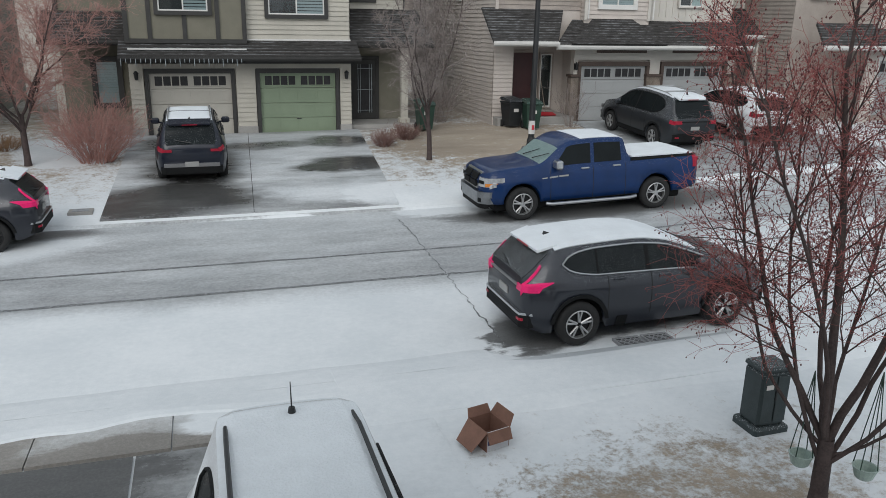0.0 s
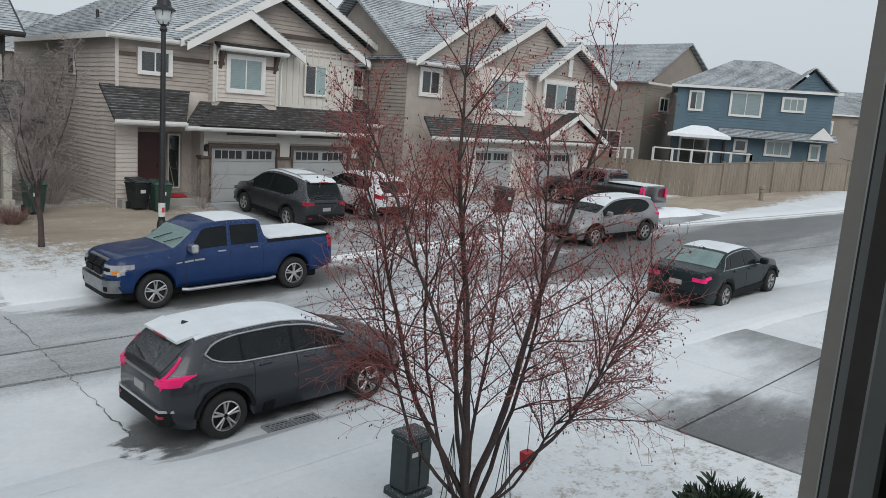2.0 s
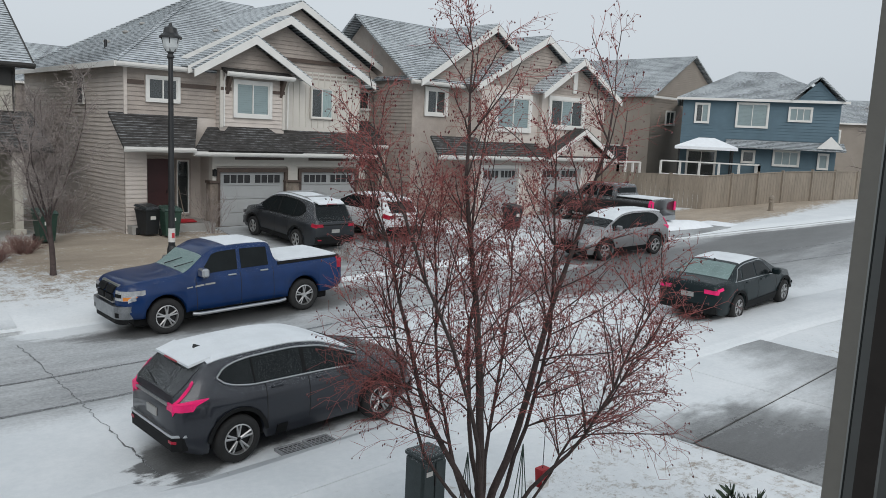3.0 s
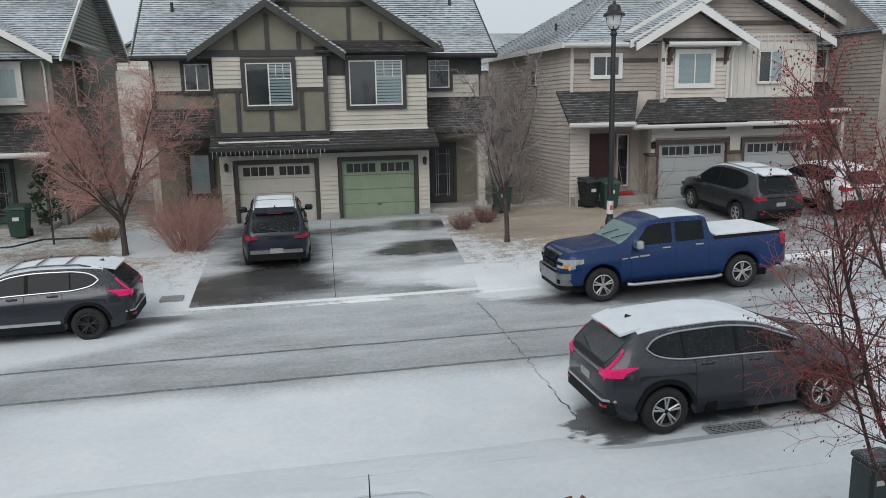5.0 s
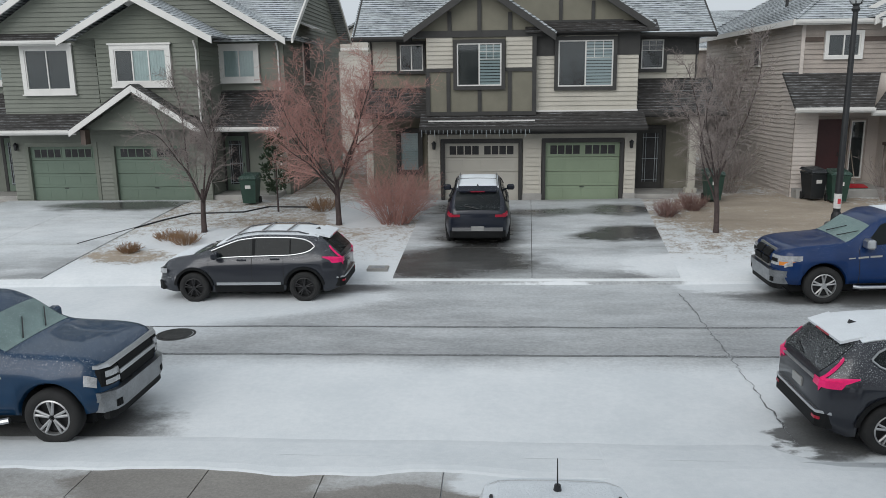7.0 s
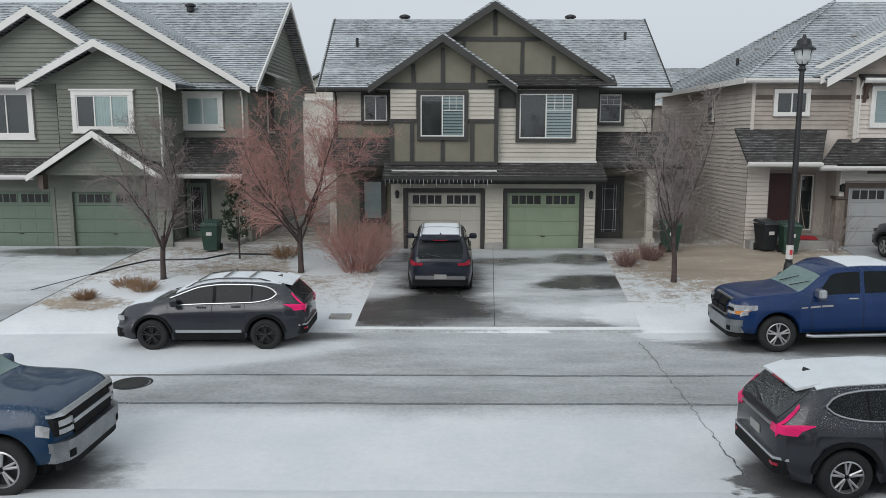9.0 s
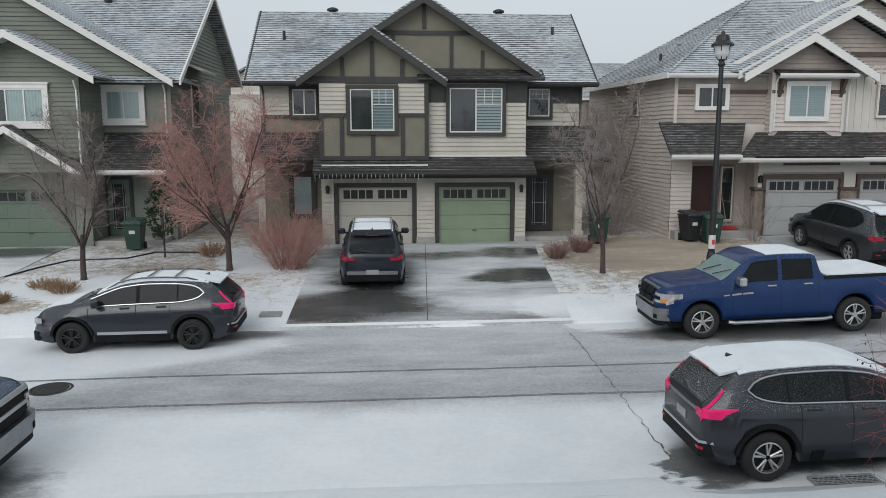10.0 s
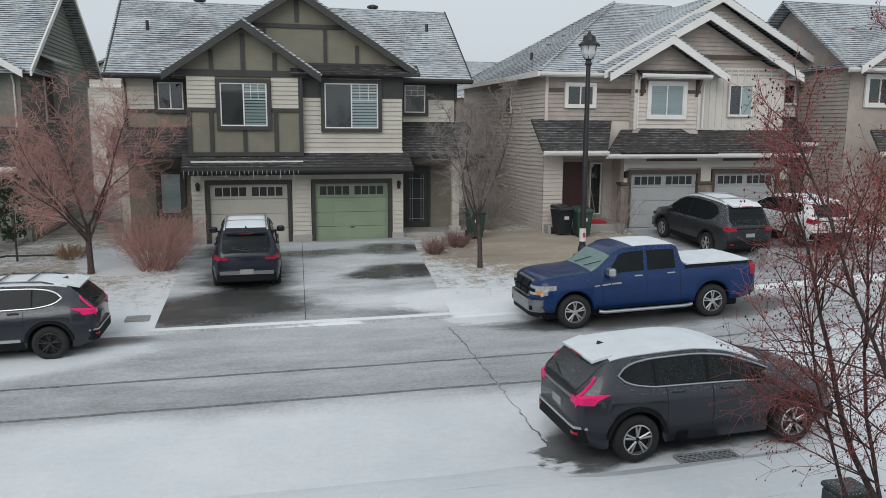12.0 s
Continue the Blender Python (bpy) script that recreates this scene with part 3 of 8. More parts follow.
def garage_door(house, x0, x1, z0, z1, y, door, trim, tw=0.13, header=0.16):
    m = Mesh()
    m.box(x0 - tw, x0, y - 0.05, y + 0.16, z0, z1 + header).box(x1, x1 + tw, y - 0.05, y + 0.16, z0, z1 + header).box(x0, x1, y - 0.05, y + 0.16, z1, z1 + header)
    g = part("garage_door", m, trim, house)
    h = (z1 - z0) / 4
    for i in range(4):
        s = Mesh()
        za, zb = z0 + h * i + 0.006, z0 + h * (i + 1) - 0.006
        s.box(x0, x1, y + 0.08, y + 0.12, za, zb, 0.006)
        if i == 3:
            part("door_section", s, door, g)
            for c in range(2):
                wa = x0 + (x1 - x0) * (0.06 + 0.47 * c)
                wb = wa + (x1 - x0) * 0.41
                part("pane", Mesh().box(wa, wb, y + 0.074, y + 0.079, za + 0.1, zb - 0.1), UNLIT_DARK, g, "glazed light in the top section, near-black for the unlit garage")
                b = Mesh()
                for k in range(5):
                    x = wa + (wb - wa) * k / 4
                    b.box(x - 0.018, x + 0.018, y + 0.06, y + 0.074, za + 0.1, zb - 0.1)
                b.box(wa - 0.02, wb + 0.02, y + 0.058, y + 0.0735, zb - 0.1, zb - 0.07).box(wa - 0.02, wb + 0.02, y + 0.058, y + 0.0735, za + 0.07, za + 0.1)
                part("grille", b, door, g)
        else:
            for c in range(4):
                wa = x0 + (x1 - x0) * (0.035 + 0.24 * c)
                wb = wa + (x1 - x0) * 0.21
                s.box(wa, wb, y + 0.073, y + 0.081, za + 0.1, zb - 0.1, 0.006)
            part("door_section", s, door, g)
    part("handle", Mesh().box((x0 + x1) / 2 - 0.08, (x0 + x1) / 2 + 0.08, y + 0.05, y + 0.075, z0 + h * 0.9, z0 + h * 0.96), METAL_BLACK, g)
    return g


def boards(house, name, rects, y, material, proud=0.03):
    """Trim boards, each a part: (x0, x1, z0, z1)."""
    for x0, x1, z0, z1 in rects:
        flat = 0.006 if x1 - x0 > z1 - z0 else 0.0
        part(name, Mesh().box(x0, x1, y - proud - flat, y + 0.01, z0, z1), material, house)


def wall_lamp(house, x, y, z):
    m = Mesh().lathe((x, y - 0.12, z - 0.13), ((0.03, 0), (0.055, 0.02), (0.07, 0.2), (0.09, 0.22), (0.02, 0.3)), 8)
    m.box(x - 0.05, x + 0.05, y - 0.03, y, z - 0.12, z + 0.12)
    part("wall_lamp", m, METAL_BLACK, house, "black metal carriage wall lamp")


def entry_door(house, x0, x1, z0, z1, y, material, trim, glass=True):
    m = Mesh().box(x0 - 0.12, x0, y - 0.05, y + 0.02, z0, z1 + 0.12).box(x1, x1 + 0.12, y - 0.05, y + 0.02, z0, z1 + 0.12).box(x0, x1, y - 0.05, y + 0.02, z1, z1 + 0.12)
    d = part("door", m, trim, house)
    part("leaf", Mesh().box(x0, x1, y - 0.03, y + 0.01, z0, z1, 0.01), material, d)
    if glass:
        part("pane", Mesh().box(x0 + 0.14, x1 - 0.14, y - 0.036, y - 0.031, z0 + 0.25, z1 - 0.18), UNLIT_DARK, d, "leaded glass pane, near-black for the unlit hall")
        b = Mesh()
        for k in (0.2, 0.3, 0.7, 0.8):
            x = x0 + (x1 - x0) * k
            b.box(x - 0.008, x + 0.008, y - 0.046, y - 0.037, z0 + 0.25, z1 - 0.18)
        for k in (0.15, 0.5, 0.85):
            z = z0 + (z1 - z0) * k
            b.box(x0 + 0.14, x1 - 0.14, y - 0.045, y - 0.038, z - 0.008, z + 0.008)
        part("grille", b, BLIND, d)
    part("handle", Mesh().box(x1 - 0.1, x1 - 0.07, y - 0.07, y - 0.031, z0 + 0.95, z0 + 1.1, 0.005), METAL_BLACK, d)


def vents(house, spots, tall=(), size=1.0, material=None):
    for x, y, z in spots:
        part("roof_vent", Mesh().lathe((x, y, z - 0.1), [(r * size, h * size) for r, h in ((0.16, 0), (0.16, 0.2), (0.24, 0.22), (0.24, 0.3), (0.1, 0.36))], 12), material or METAL_BLACK, house, "round roof vent")
    for x, y, z in tall:
        part("vent_pipe", Mesh().tube((x, y, z - 0.2), (x, y, z + 0.28), 0.06, 0.06, 8, True), METAL_BLACK, house)


def core(house, x0, x1, y0, y1, z0, z1, material, name="wall", sides=True):
    """A storey's block of walls with lapped side faces."""
    m = Mesh().box(x0, x1, y0, y1, z0, z1)
    wall = part(name, m, material, house)
    if sides:
        m = Mesh()
        lap(m, (x1, 0, 0), (0, 1, 0), (1, 0, 0), z0, z1, lambda z: y0, lambda z: y1)
        part("siding", m, material, house)
        m = Mesh()
        lap(m, (x0, 0, 0), (0, -1, 0), (-1, 0, 0), z0, z1, lambda z: -y1, lambda z: -y0)
        part("siding", m, material, house)
    return wall

# ---- dark half-timbered duplex ----
h2 = thing("duplex_house", (1.6, 28.2, 0.78), "dark half-timbered duplex with cream siding and two garage doors", "house")
core(h2, -4.6, 7.65, 30.0, 38.2, 0.5, 6.7, OLIVE)
core(h2, -2.27, 5.2, 28.36, 30.0, 0.5, 3.9, CREAM)
core(h2, -2.27, 1.57, 27.95, 30.0, 3.7, 6.75, OLIVE)
core(h2, 1.57, 5.17, 28.22, 30.0, 3.7, 7.0, CREAM)
# garage storey
for x0, x1 in ((-2.27, -1.83), (1.17, 1.83), (4.8, 5.2)):
    part("siding", front_lap(Mesh().box(x0, x1, 28.2, 28.4, 1.05, 3.5), x0, x1, 1.05, 3.5, 28.2), CREAM, h2, "cream lap siding")
    part("stone_base", Mesh().box(x0 - 0.02, x1 + 0.02, 28.12, 28.4, 0.5, 1.05, 0.02), CONCRETE, h2)
part("siding", front_lap(Mesh().box(-1.83, 4.8, 28.2, 28.4, 3.02, 3.6), -1.83, 4.8, 3.02, 3.6, 28.2), CREAM, h2)
boards(h2, "trim_board", [(-2.3, 5.25, 3.2, 3.5)], 28.2, CHARCOAL, 0.04)
garage_door(h2, -1.67, 1.01, 0.78, 2.88, 28.2, DOOR_CREAM, CHARCOAL)
garage_door(h2, 1.98, 4.64, 0.78, 2.88, 28.2, GREEN_DOOR, CHARCOAL)
for x in (-2.05, 5.02):
    wall_lamp(h2, x, 28.2, 2.8)
part("roof", roof_plane((-2.5, 27.3, 3.5), (5.4, 27.3, 3.5), (5.4, 28.2, 4.0), (-2.5, 28.2, 4.0)), ROOF_WET, h2, "dark shingled skirt roof over the garages")
eave(h2, -2.5, 5.4, 27.3, 3.48, CHARCOAL)
part("trim_board", Mesh().box(-2.2, 1.55, 27.55, 27.62, 3.68, 3.73), WHITE, h2, "snowy ledge on the skirt roof")
lights = Mesh()
for k in range(26):
    x = -2.4 + 0.15 * k
    lights.tube((x, 27.14, 3.42), (x, 27.14, 3.42 - (0.12 if k % 3 else 0.24)), 0.012, 0.01, 5, True)
tagged(part("light_string", lights, BLIND, h2, "unlit icicle light string under the eave"), kind="stuff")
# upper left bay with timbering
boards(h2, "timber", [(-2.29, 1.6, 3.88, 4.02), (-2.29, -2.14, 4.02, 5.4), (-1.56, -1.42, 4.02, 5.5), (-0.46, -0.32, 4.02, 4.8), (0.6, 0.74, 4.02, 5.5), (1.46, 1.6, 4.02, 6.6), (-2.29, -1.3, 5.4, 5.53), (0.5, 1.46, 5.4, 5.53), (-2.6, 1.8, 6.58, 6.8)], 27.95, CHARCOAL, 0.05)
for x0, x1 in ((-2.25, -1.33), (0.53, 1.45)):
    part("siding", front_lap(Mesh(), x0, x1, 5.53, 6.58, 27.94), CREAM, h2, "cream lap siding panel")
window(h2, -1.18, 0.38, 4.91, 6.37, 27.95, CHARCOAL, WHITE, 1, 0.13, "dg")
part("gable", gable_wall(-2.75, 1.97, 6.72, -0.39, 8.28, 27.95, False), OLIVE, h2, "olive gable with dark timber battens")
boards(h2, "timber", [(-1.5, -1.36, 6.8, 7.45), (-0.46, -0.32, 6.8, 8.0), (0.6, 0.74, 6.8, 7.4)], 27.95, CHARCOAL, 0.05)
gable_roof(h2, -3.0, 2.22, 6.62, -0.39, 8.4, 27.5, 31.5, ROOF_SNOW, CHARCOAL, 0.2)
# upper right
part("siding", front_lap(Mesh(), 1.62, 5.17, 4.03, 5.95, 28.21), CREAM, h2, "cream lap siding")
boards(h2, "trim_board", [(1.6, 5.2, 3.95, 4.03)], 28.21, WHITE, 0.05)
boards(h2, "timber", [(1.6, 2.24, 6.02, 6.9), (4.42, 5.2, 6.02, 6.9), (1.6, 5.2, 6.6, 6.9), (1.6, 2.3, 5.92, 6.02), (4.4, 5.2, 5.92, 6.02)], 28.21, CHARCOAL, 0.03)
window(h2, 2.37, 4.28, 4.85, 6.43, 28.2, CHARCOAL, WHITE, 1, 0.13, "dg")
part("roof", roof_plane((1.2, 27.7, 6.75), (5.75, 27.7, 6.75), (5.75, 28.3, 7.1), (1.2, 28.3, 7.1)), ROOF_WET, h2)
part("gable", gable_wall(-2.3, 5.2, 7.0, 1.46, 9.42, 28.25, False), OLIVE, h2, "olive gable with dark timber battens")
boards(h2, "timber", [(1.4, 1.54, 8.5, 9.3), (2.38, 2.5, 7.1, 8.35), (0.3, 0.42, 7.1, 8.3), (3.5, 3.62, 7.1, 7.75), (-0.2, 3.2, 8.28, 8.42), (0.6, 4.6, 7.0, 7.12)], 28.25, CHARCOAL, 0.05)
gable_roof(h2, -2.75, 5.6, 6.88, 1.44, 9.55, 27.8, 33.8, ROOF_SNOW, CHARCOAL, 0.2)
# wings
part("siding", front_lap(Mesh(), -4.6, -2.27, 5.5, 6.65, 29.99), CREAM, h2, "cream lap siding")
part("siding", front_lap(Mesh(), 5.17, 7.65, 5.1, 5.95, 29.99), CREAM, h2, "cream lap siding")
boards(h2, "timber", [(-4.62, -2.27, 5.38, 5.5), (-4.62, -4.5, 4.6, 5.4), (5.17, 7.68, 5.95, 6.06), (5.17, 5.5, 6.06, 6.7), (6.4, 7.68, 6.06, 6.7)], 29.99, CHARCOAL, 0.03)
window(h2, -3.42, -2.54, 5.49, 6.45, 29.99, CHARCOAL, WHITE, 1, 0.12, "dd")
window(h2, 5.57, 6.39, 5.45, 6.5, 29.99, CHARCOAL, WHITE, 0, 0.12, "h")
part("roof", roof_plane((-5.0, 28.6, 3.95), (-2.27, 28.6, 3.95), (-2.27, 30.0, 4.85), (-5.0, 30.0, 4.85)), ROOF_WET, h2, "dark shingled porch roof")
part("roof", roof_plane((5.2, 28.5, 3.92), (8.4, 28.5, 3.92), (8.1, 30.0, 5.1), (5.2, 30.0, 5.1)), ROOF_WET, h2, "dark shingled porch roof")
eave(h2, -5.0, -2.5, 28.6, 3.93, CHARCOAL)
eave(h2, 5.4, 8.4, 28.5, 3.9, CHARCOAL)
entry_door(h2, 5.62, 6.5, 0.98, 3.25, 29.98, CHARCOAL, CHARCOAL)
window(h2, -3.5, -2.75, 1.7, 3.2, 29.98, CHARCOAL, CHARCOAL, 0, 0.14, "b")
for x in (7.35, -4.5):
    p = Mesh().box(x - 0.13, x + 0.13, 28.75, 29.0, 1.15, 3.75).box(x - 0.18, x + 0.18, 28.7, 29.05, 3.3, 3.45).box(x - 0.2, x + 0.2, 28.68, 29.07, 0.6, 1.15, 0.02)
    part("porch_post", p, CREAM, h2, "cream square porch post")
part("porch_slab", Mesh().box(5.2, 7.9, 28.4, 30.0, 0.45, 0.97, 0.02).box(5.3, 7.1, 28.05, 28.4, 0.45, 0.84, 0.02), CONCRETE, h2, "concrete porch slab and step dusted with snow")
part("porch_slab", Mesh().box(-4.9, -2.3, 28.5, 30.0, 0.45, 0.95, 0.02), CONCRETE, h2)
# main roof
part("roof", roof_plane((-5.15, 29.4, 6.72), (8.15, 29.4, 6.72), (8.15, 34.0, 9.85), (-5.15, 34.0, 9.85)), ROOF_SNOW, h2, "grey shingle roof thinly covered with snow")
part("roof", roof_plane((8.15, 38.7, 6.72), (-5.15, 38.7, 6.72), (-5.15, 34.0, 9.85), (8.15, 34.0, 9.85)), ROOF_SNOW, h2)
for x, s in ((-4.6, -1), (7.65, 1)):
    m = Mesh().add([(x, 30, 6.65), (x, 38.2, 6.65), (x, 34, 9.7)], ((0, 1, 2),))
    part("gable", m, OLIVE, h2)
    y = x + s * 0.5
    for a, b in ((29.4, 34.0), (38.7, 34.0)):
        part("barge_board", Mesh().add([(y, a, 6.74), (y, b, 9.87), (y, b, 9.65), (y, a, 6.54), (y - s * 0.06, a, 6.74), (y - s * 0.06, b, 9.87), (y - s * 0.06, b, 9.65), (y - s * 0.06, a, 6.54)], ((0, 1, 2, 3), (7, 6, 5, 4), (0, 4, 5, 1), (2, 6, 7, 3), (1, 5, 6, 2), (0, 3, 7, 4))), CHARCOAL, h2)
eave(h2, -5.15, -2.9, 29.4, 6.7, CHARCOAL)
eave(h2, 5.4, 8.15, 29.4, 6.7, CHARCOAL)
downspout(h2, -4.5, 30.0, 4.9, 6.6, CHARCOAL)
downspout(h2, 7.6, 30.0, 5.0, 6.6, CHARCOAL)
vents(h2, [(-2.1, 34.2, 9.8), (5.0, 34.2, 9.8)], [(-3.9, 32, 8.55), (7.0, 32.5, 8.85)])

# ---- beige duplex with a hip roof ----
h3 = thing("duplex_house", (17.4, 28, 1.08), "beige duplex with white trim, stone columns and hip roof", "house")
core(h3, 10.65, 24.6, 29.5, 40.0, 0.7, 6.95, BEIGE)
core(h3, 10.65, 14.15, 28.1, 29.5, 4.1, 6.95, BEIGE)
core(h3, 14.2, 20.95, 28.16, 29.5, 0.7, 4.4, BEIGE)
core(h3, 14.15, 16.95, 27.8, 29.5, 4.2, 7.05, BEIGE)
core(h3, 16.95, 20.9, 28.0, 29.5, 4.2, 7.3, PALE)
for x0, x1 in ((13.95, 14.12), (17.3, 17.78), (20.95, 21.3)):
    part("wall", Mesh().box(x0, x1, 28.0, 28.3, 2.7, 3.36 if x0 > 14 else 4.3), PALE, h3)
    part("stone_column", Mesh().box(x0 - 0.12, x1 + 0.04, 27.9, 28.3, 0.8, 2.7, 0.03), STONE, h3, "brown ledgestone column")
    part("column_cap", Mesh().box(x0 - 0.17, x1 + 0.08, 27.85, 28.3, 2.7, 2.8, 0.01), BROWN, h3)
part("wall", Mesh().box(14.12, 20.95, 28.0, 28.3, 3.36, 4.3), PALE, h3)
boards(h3, "trim_board", [(14.9, 17.1, 3.62, 3.8), (18.3, 20.4, 3.62, 3.8)], 28.0, BROWN, 0.03)
garage_door(h3, 14.26, 17.16, 0.98, 3.12, 28.0, DOOR_GREY, BROWN)
garage_door(h3, 17.95, 20.8, 0.98, 3.12, 28.0, DOOR_GREY, BROWN)
wall_lamp(h3, 14.0, 28.0, 3.1)
# skirt roof with a small hip over the bay
part("roof", roof_plane((12.75, 27.1, 3.95), (21.4, 27.1, 3.95), (21.0, 28.0, 4.85), (13.7, 27.9, 4.85)), ROOF_WET, h3, "dark brown shingled skirt roof")
part("roof", roof_plane((13.3, 26.95, 4.0), (17.4, 26.95, 4.0), (16.1, 27.85, 4.98), (14.6, 27.85, 4.98)), ROOF_WET, h3)
eave(h3, 12.75, 21.4, 27.1, 3.93, WHITE)
part("roof", roof_plane((10.2, 26.95, 4.06), (12.75, 26.95, 4.06), (13.4, 28.1, 5.24), (10.1, 28.1, 5.24)), ROOF_WET, h3, "dark brown shingled porch roof")
eave(h3, 10.2, 12.75, 26.95, 4.05, WHITE)
part("roof", roof_plane((21.3, 28.0, 4.35), (25.0, 28.0, 4.35), (24.6, 29.5, 5.45), (20.95, 29.5, 5.45)), ROOF_WET, h3, "dark brown shingled porch roof")
eave(h3, 21.4, 25.0, 28.0, 4.34, WHITE)
for x in (22.6, 24.2):
    part("porch_post", Mesh().box(x - 0.14, x + 0.14, 28.2, 28.5, 1.0, 4.2).box(x - 0.2, x + 0.2, 28.14, 28.56, 0.8, 1.3, 0.02), PALE, h3, "pale square porch post")
entry_door(h3, 12.0, 12.85, 1.25, 3.55, 29.48, DOOR_RED, BEIGE_DARK, False)
window(h3, 13.15, 13.65, 1.4, 3.5, 29.48, BEIGE_DARK, WHITE, 0, 0.06, "d")
entry_door(h3, 21.6, 22.4, 1.25, 3.55, 29.48, DOOR_RED, BEIGE_DARK, False)
part("porch_slab", Mesh().box(10.7, 13.9, 27.6, 29.5, 0.6, 1.22, 0.02), CONCRETE, h3)
part("porch_slab", Mesh().box(21.3, 24.6, 28.2, 29.5, 0.6, 1.22, 0.02), CONCRETE, h3)
# upper storey
part("siding", front_lap(Mesh(), 10.65, 14.15, 5.2, 6.95, 28.09), BEIGE_DARK, h3, "taupe siding panel")
part("siding", front_lap(Mesh(), 20.95, 24.6, 5.4, 6.95, 29.49), PALE, h3)
boards(h3, "trim_board", [(21.0, 21.8, 6.4, 6.55), (23.1, 24.0, 6.4, 6.55)], 29.49, BROWN, 0.05)
boards(h3, "trim_board", [(10.75, 11.35, 6.25, 6.4), (12.72, 14.13, 6.25, 6.4)], 28.09, BROWN, 0.055)
boards(h3, "corner_board", [(10.62, 10.74, 4.9, 6.95)], 28.09, BEIGE, 0.06)
window(h3, 11.49, 12.57, 5.75, 6.5, 28.09, WHITE, WHITE, 1, 0.1, "dd")
window(h3, 21.93, 22.97, 5.96, 6.77, 29.48, WHITE, WHITE, 1, 0.06, "dc")
part("siding", front_lap(Mesh(), 14.15, 16.95, 4.9, 7.0, 27.79), BEIGE, h3, "beige siding on the bay")
boards(h3, "trim_board", [(14.15, 14.6, 6.25, 6.38), (16.4, 16.95, 6.25, 6.38)], 27.79, BROWN, 0.055)
boards(h3, "corner_board", [(14.13, 14.25, 4.85, 7.0), (16.85, 16.97, 4.85, 7.0)], 27.79, PALE, 0.06)
window(h3, 14.79, 16.21, 5.38, 6.57, 27.79, WHITE, WHITE, 1, 0.13, "bb")
part("roof", roof_plane((14.2, 27.3, 6.92), (17.1, 27.3, 6.92), (17.1, 27.8, 7.12), (14.2, 27.8, 7.12)), ROOF_WET, h3)
eave(h3, 14.2, 17.1, 27.3, 6.93, WHITE)
for x in (14.45, 16.8):
    m = Mesh().add([(x - 0.06, 27.78, 6.1), (x + 0.06, 27.78, 6.1), (x + 0.06, 27.78, 6.85), (x - 0.06, 27.78, 6.85), (x - 0.06, 27.4, 6.85), (x + 0.06, 27.4, 6.85)], ((0, 1, 5, 4), (2, 3, 4, 5), (0, 4, 3), (1, 2, 5), (0, 3, 2, 1)))
    part("bracket", m, BROWN, h3)
part("gable", gable_wall(13.3, 17.4, 7.0, 15.35, 8.15, 27.8), BEIGE_DARK, h3, "taupe gable")
gable_roof(h3, 12.85, 17.85, 6.88, 15.35, 8.32, 27.2, 31, ROOF_SNOW, WHITE, 0.24)
batten = Mesh()
for k in range(12):
    batten.box(17.5 + 0.3 * k, 17.54 + 0.3 * k, 27.97, 28.0, 5.0, 7.3)
part("batten_siding", batten, PALE, h3, "pale board-and-batten cladding")
window(h3, 18.34, 19.4, 5.42, 6.63, 28.0, PALE, WHITE, 1, 0.05, "dc")
boards(h3, "trim_board", [(15.2, 19.8, 7.62, 7.76)], 28.0, BROWN, 0.07)
part("gable", gable_wall(13.1, 20.9, 6.98, 16.98, 9.05, 28.02), BEIGE_DARK, h3, "taupe gable")
gable_roof(h3, 12.7, 21.3, 6.98, 16.98, 9.28, 27.4, 33, ROOF_SNOW, WHITE, 0.24)
part("gable", gable_wall(14.0, 23.0, 7.3, 18.3, 9.95, 29.0), BEIGE_DARK, h3, "taupe gable")
gable_roof(h3, 13.0, 23.5, 7.38, 18.25, 10.14, 28.6, 34, ROOF_SNOW, WHITE, 0.22)
A, B, C, D = (10.2, 27.6, 6.95), (25.0, 29.0, 6.95), (25.0, 40.5, 6.95), (10.2, 40.5, 6.95)
E1, E2 = (16.4, 34.6, 10.65), (19.2, 34.6, 10.65)
for q in ((A, B, E2, E1), (C, D, E1, E2), (D, A, E1, E1), (B, C, E2, E2)):
    part("roof", roof_plane(*q), ROOF_SNOW, h3, "hip roof thinly covered with snow")
eave(h3, 10.2, 13.3, 27.6, 6.94, WHITE)
eave(h3, 22.4, 25.0, 29.0, 6.94, WHITE)
m = Mesh().box(10.14, 10.22, 27.6, 40.5, 6.78, 6.97)
part("fascia", m, WHITE, h3)
window_side = Mesh().box(10.55, 10.63, 32.0, 32.6, 5.5, 6.6)
part("window", window_side, WHITE, h3)
part("pane", Mesh().box(10.53, 10.56, 32.07, 32.53, 5.57, 6.53), UNLIT_DARK, h3)
downspout(h3, 14.3, 27.8, 4.9, 6.9, WHITE)
downspout(h3, 17.1, 27.8, 4.9, 6.9, WHITE)
vents(h3, [(12.0, 33.4, 8.05), (12.9, 33.7, 8.55), (13.7, 33.9, 9.0), (15.4, 30.6, 8.7), (16.2, 30.9, 8.9)], [(11.6, 32.4, 7.8)], 0.62, CONCRETE)
part("valley_snow", Mesh().path([(13.0, 27.9, 7.1), (14.3, 29.3, 7.85), (15.7, 30.8, 8.65)], 0.1, 6), SNOW, h3, "snow lying in the roof valley")
for e in ((10.2, 27.6), (10.2, 40.5)):
    part("ridge_cap", Mesh().path([(e[0], e[1], 6.98), (16.4, 34.6, 10.68)], 0.06, 6), ROOF_SNOW, h3)
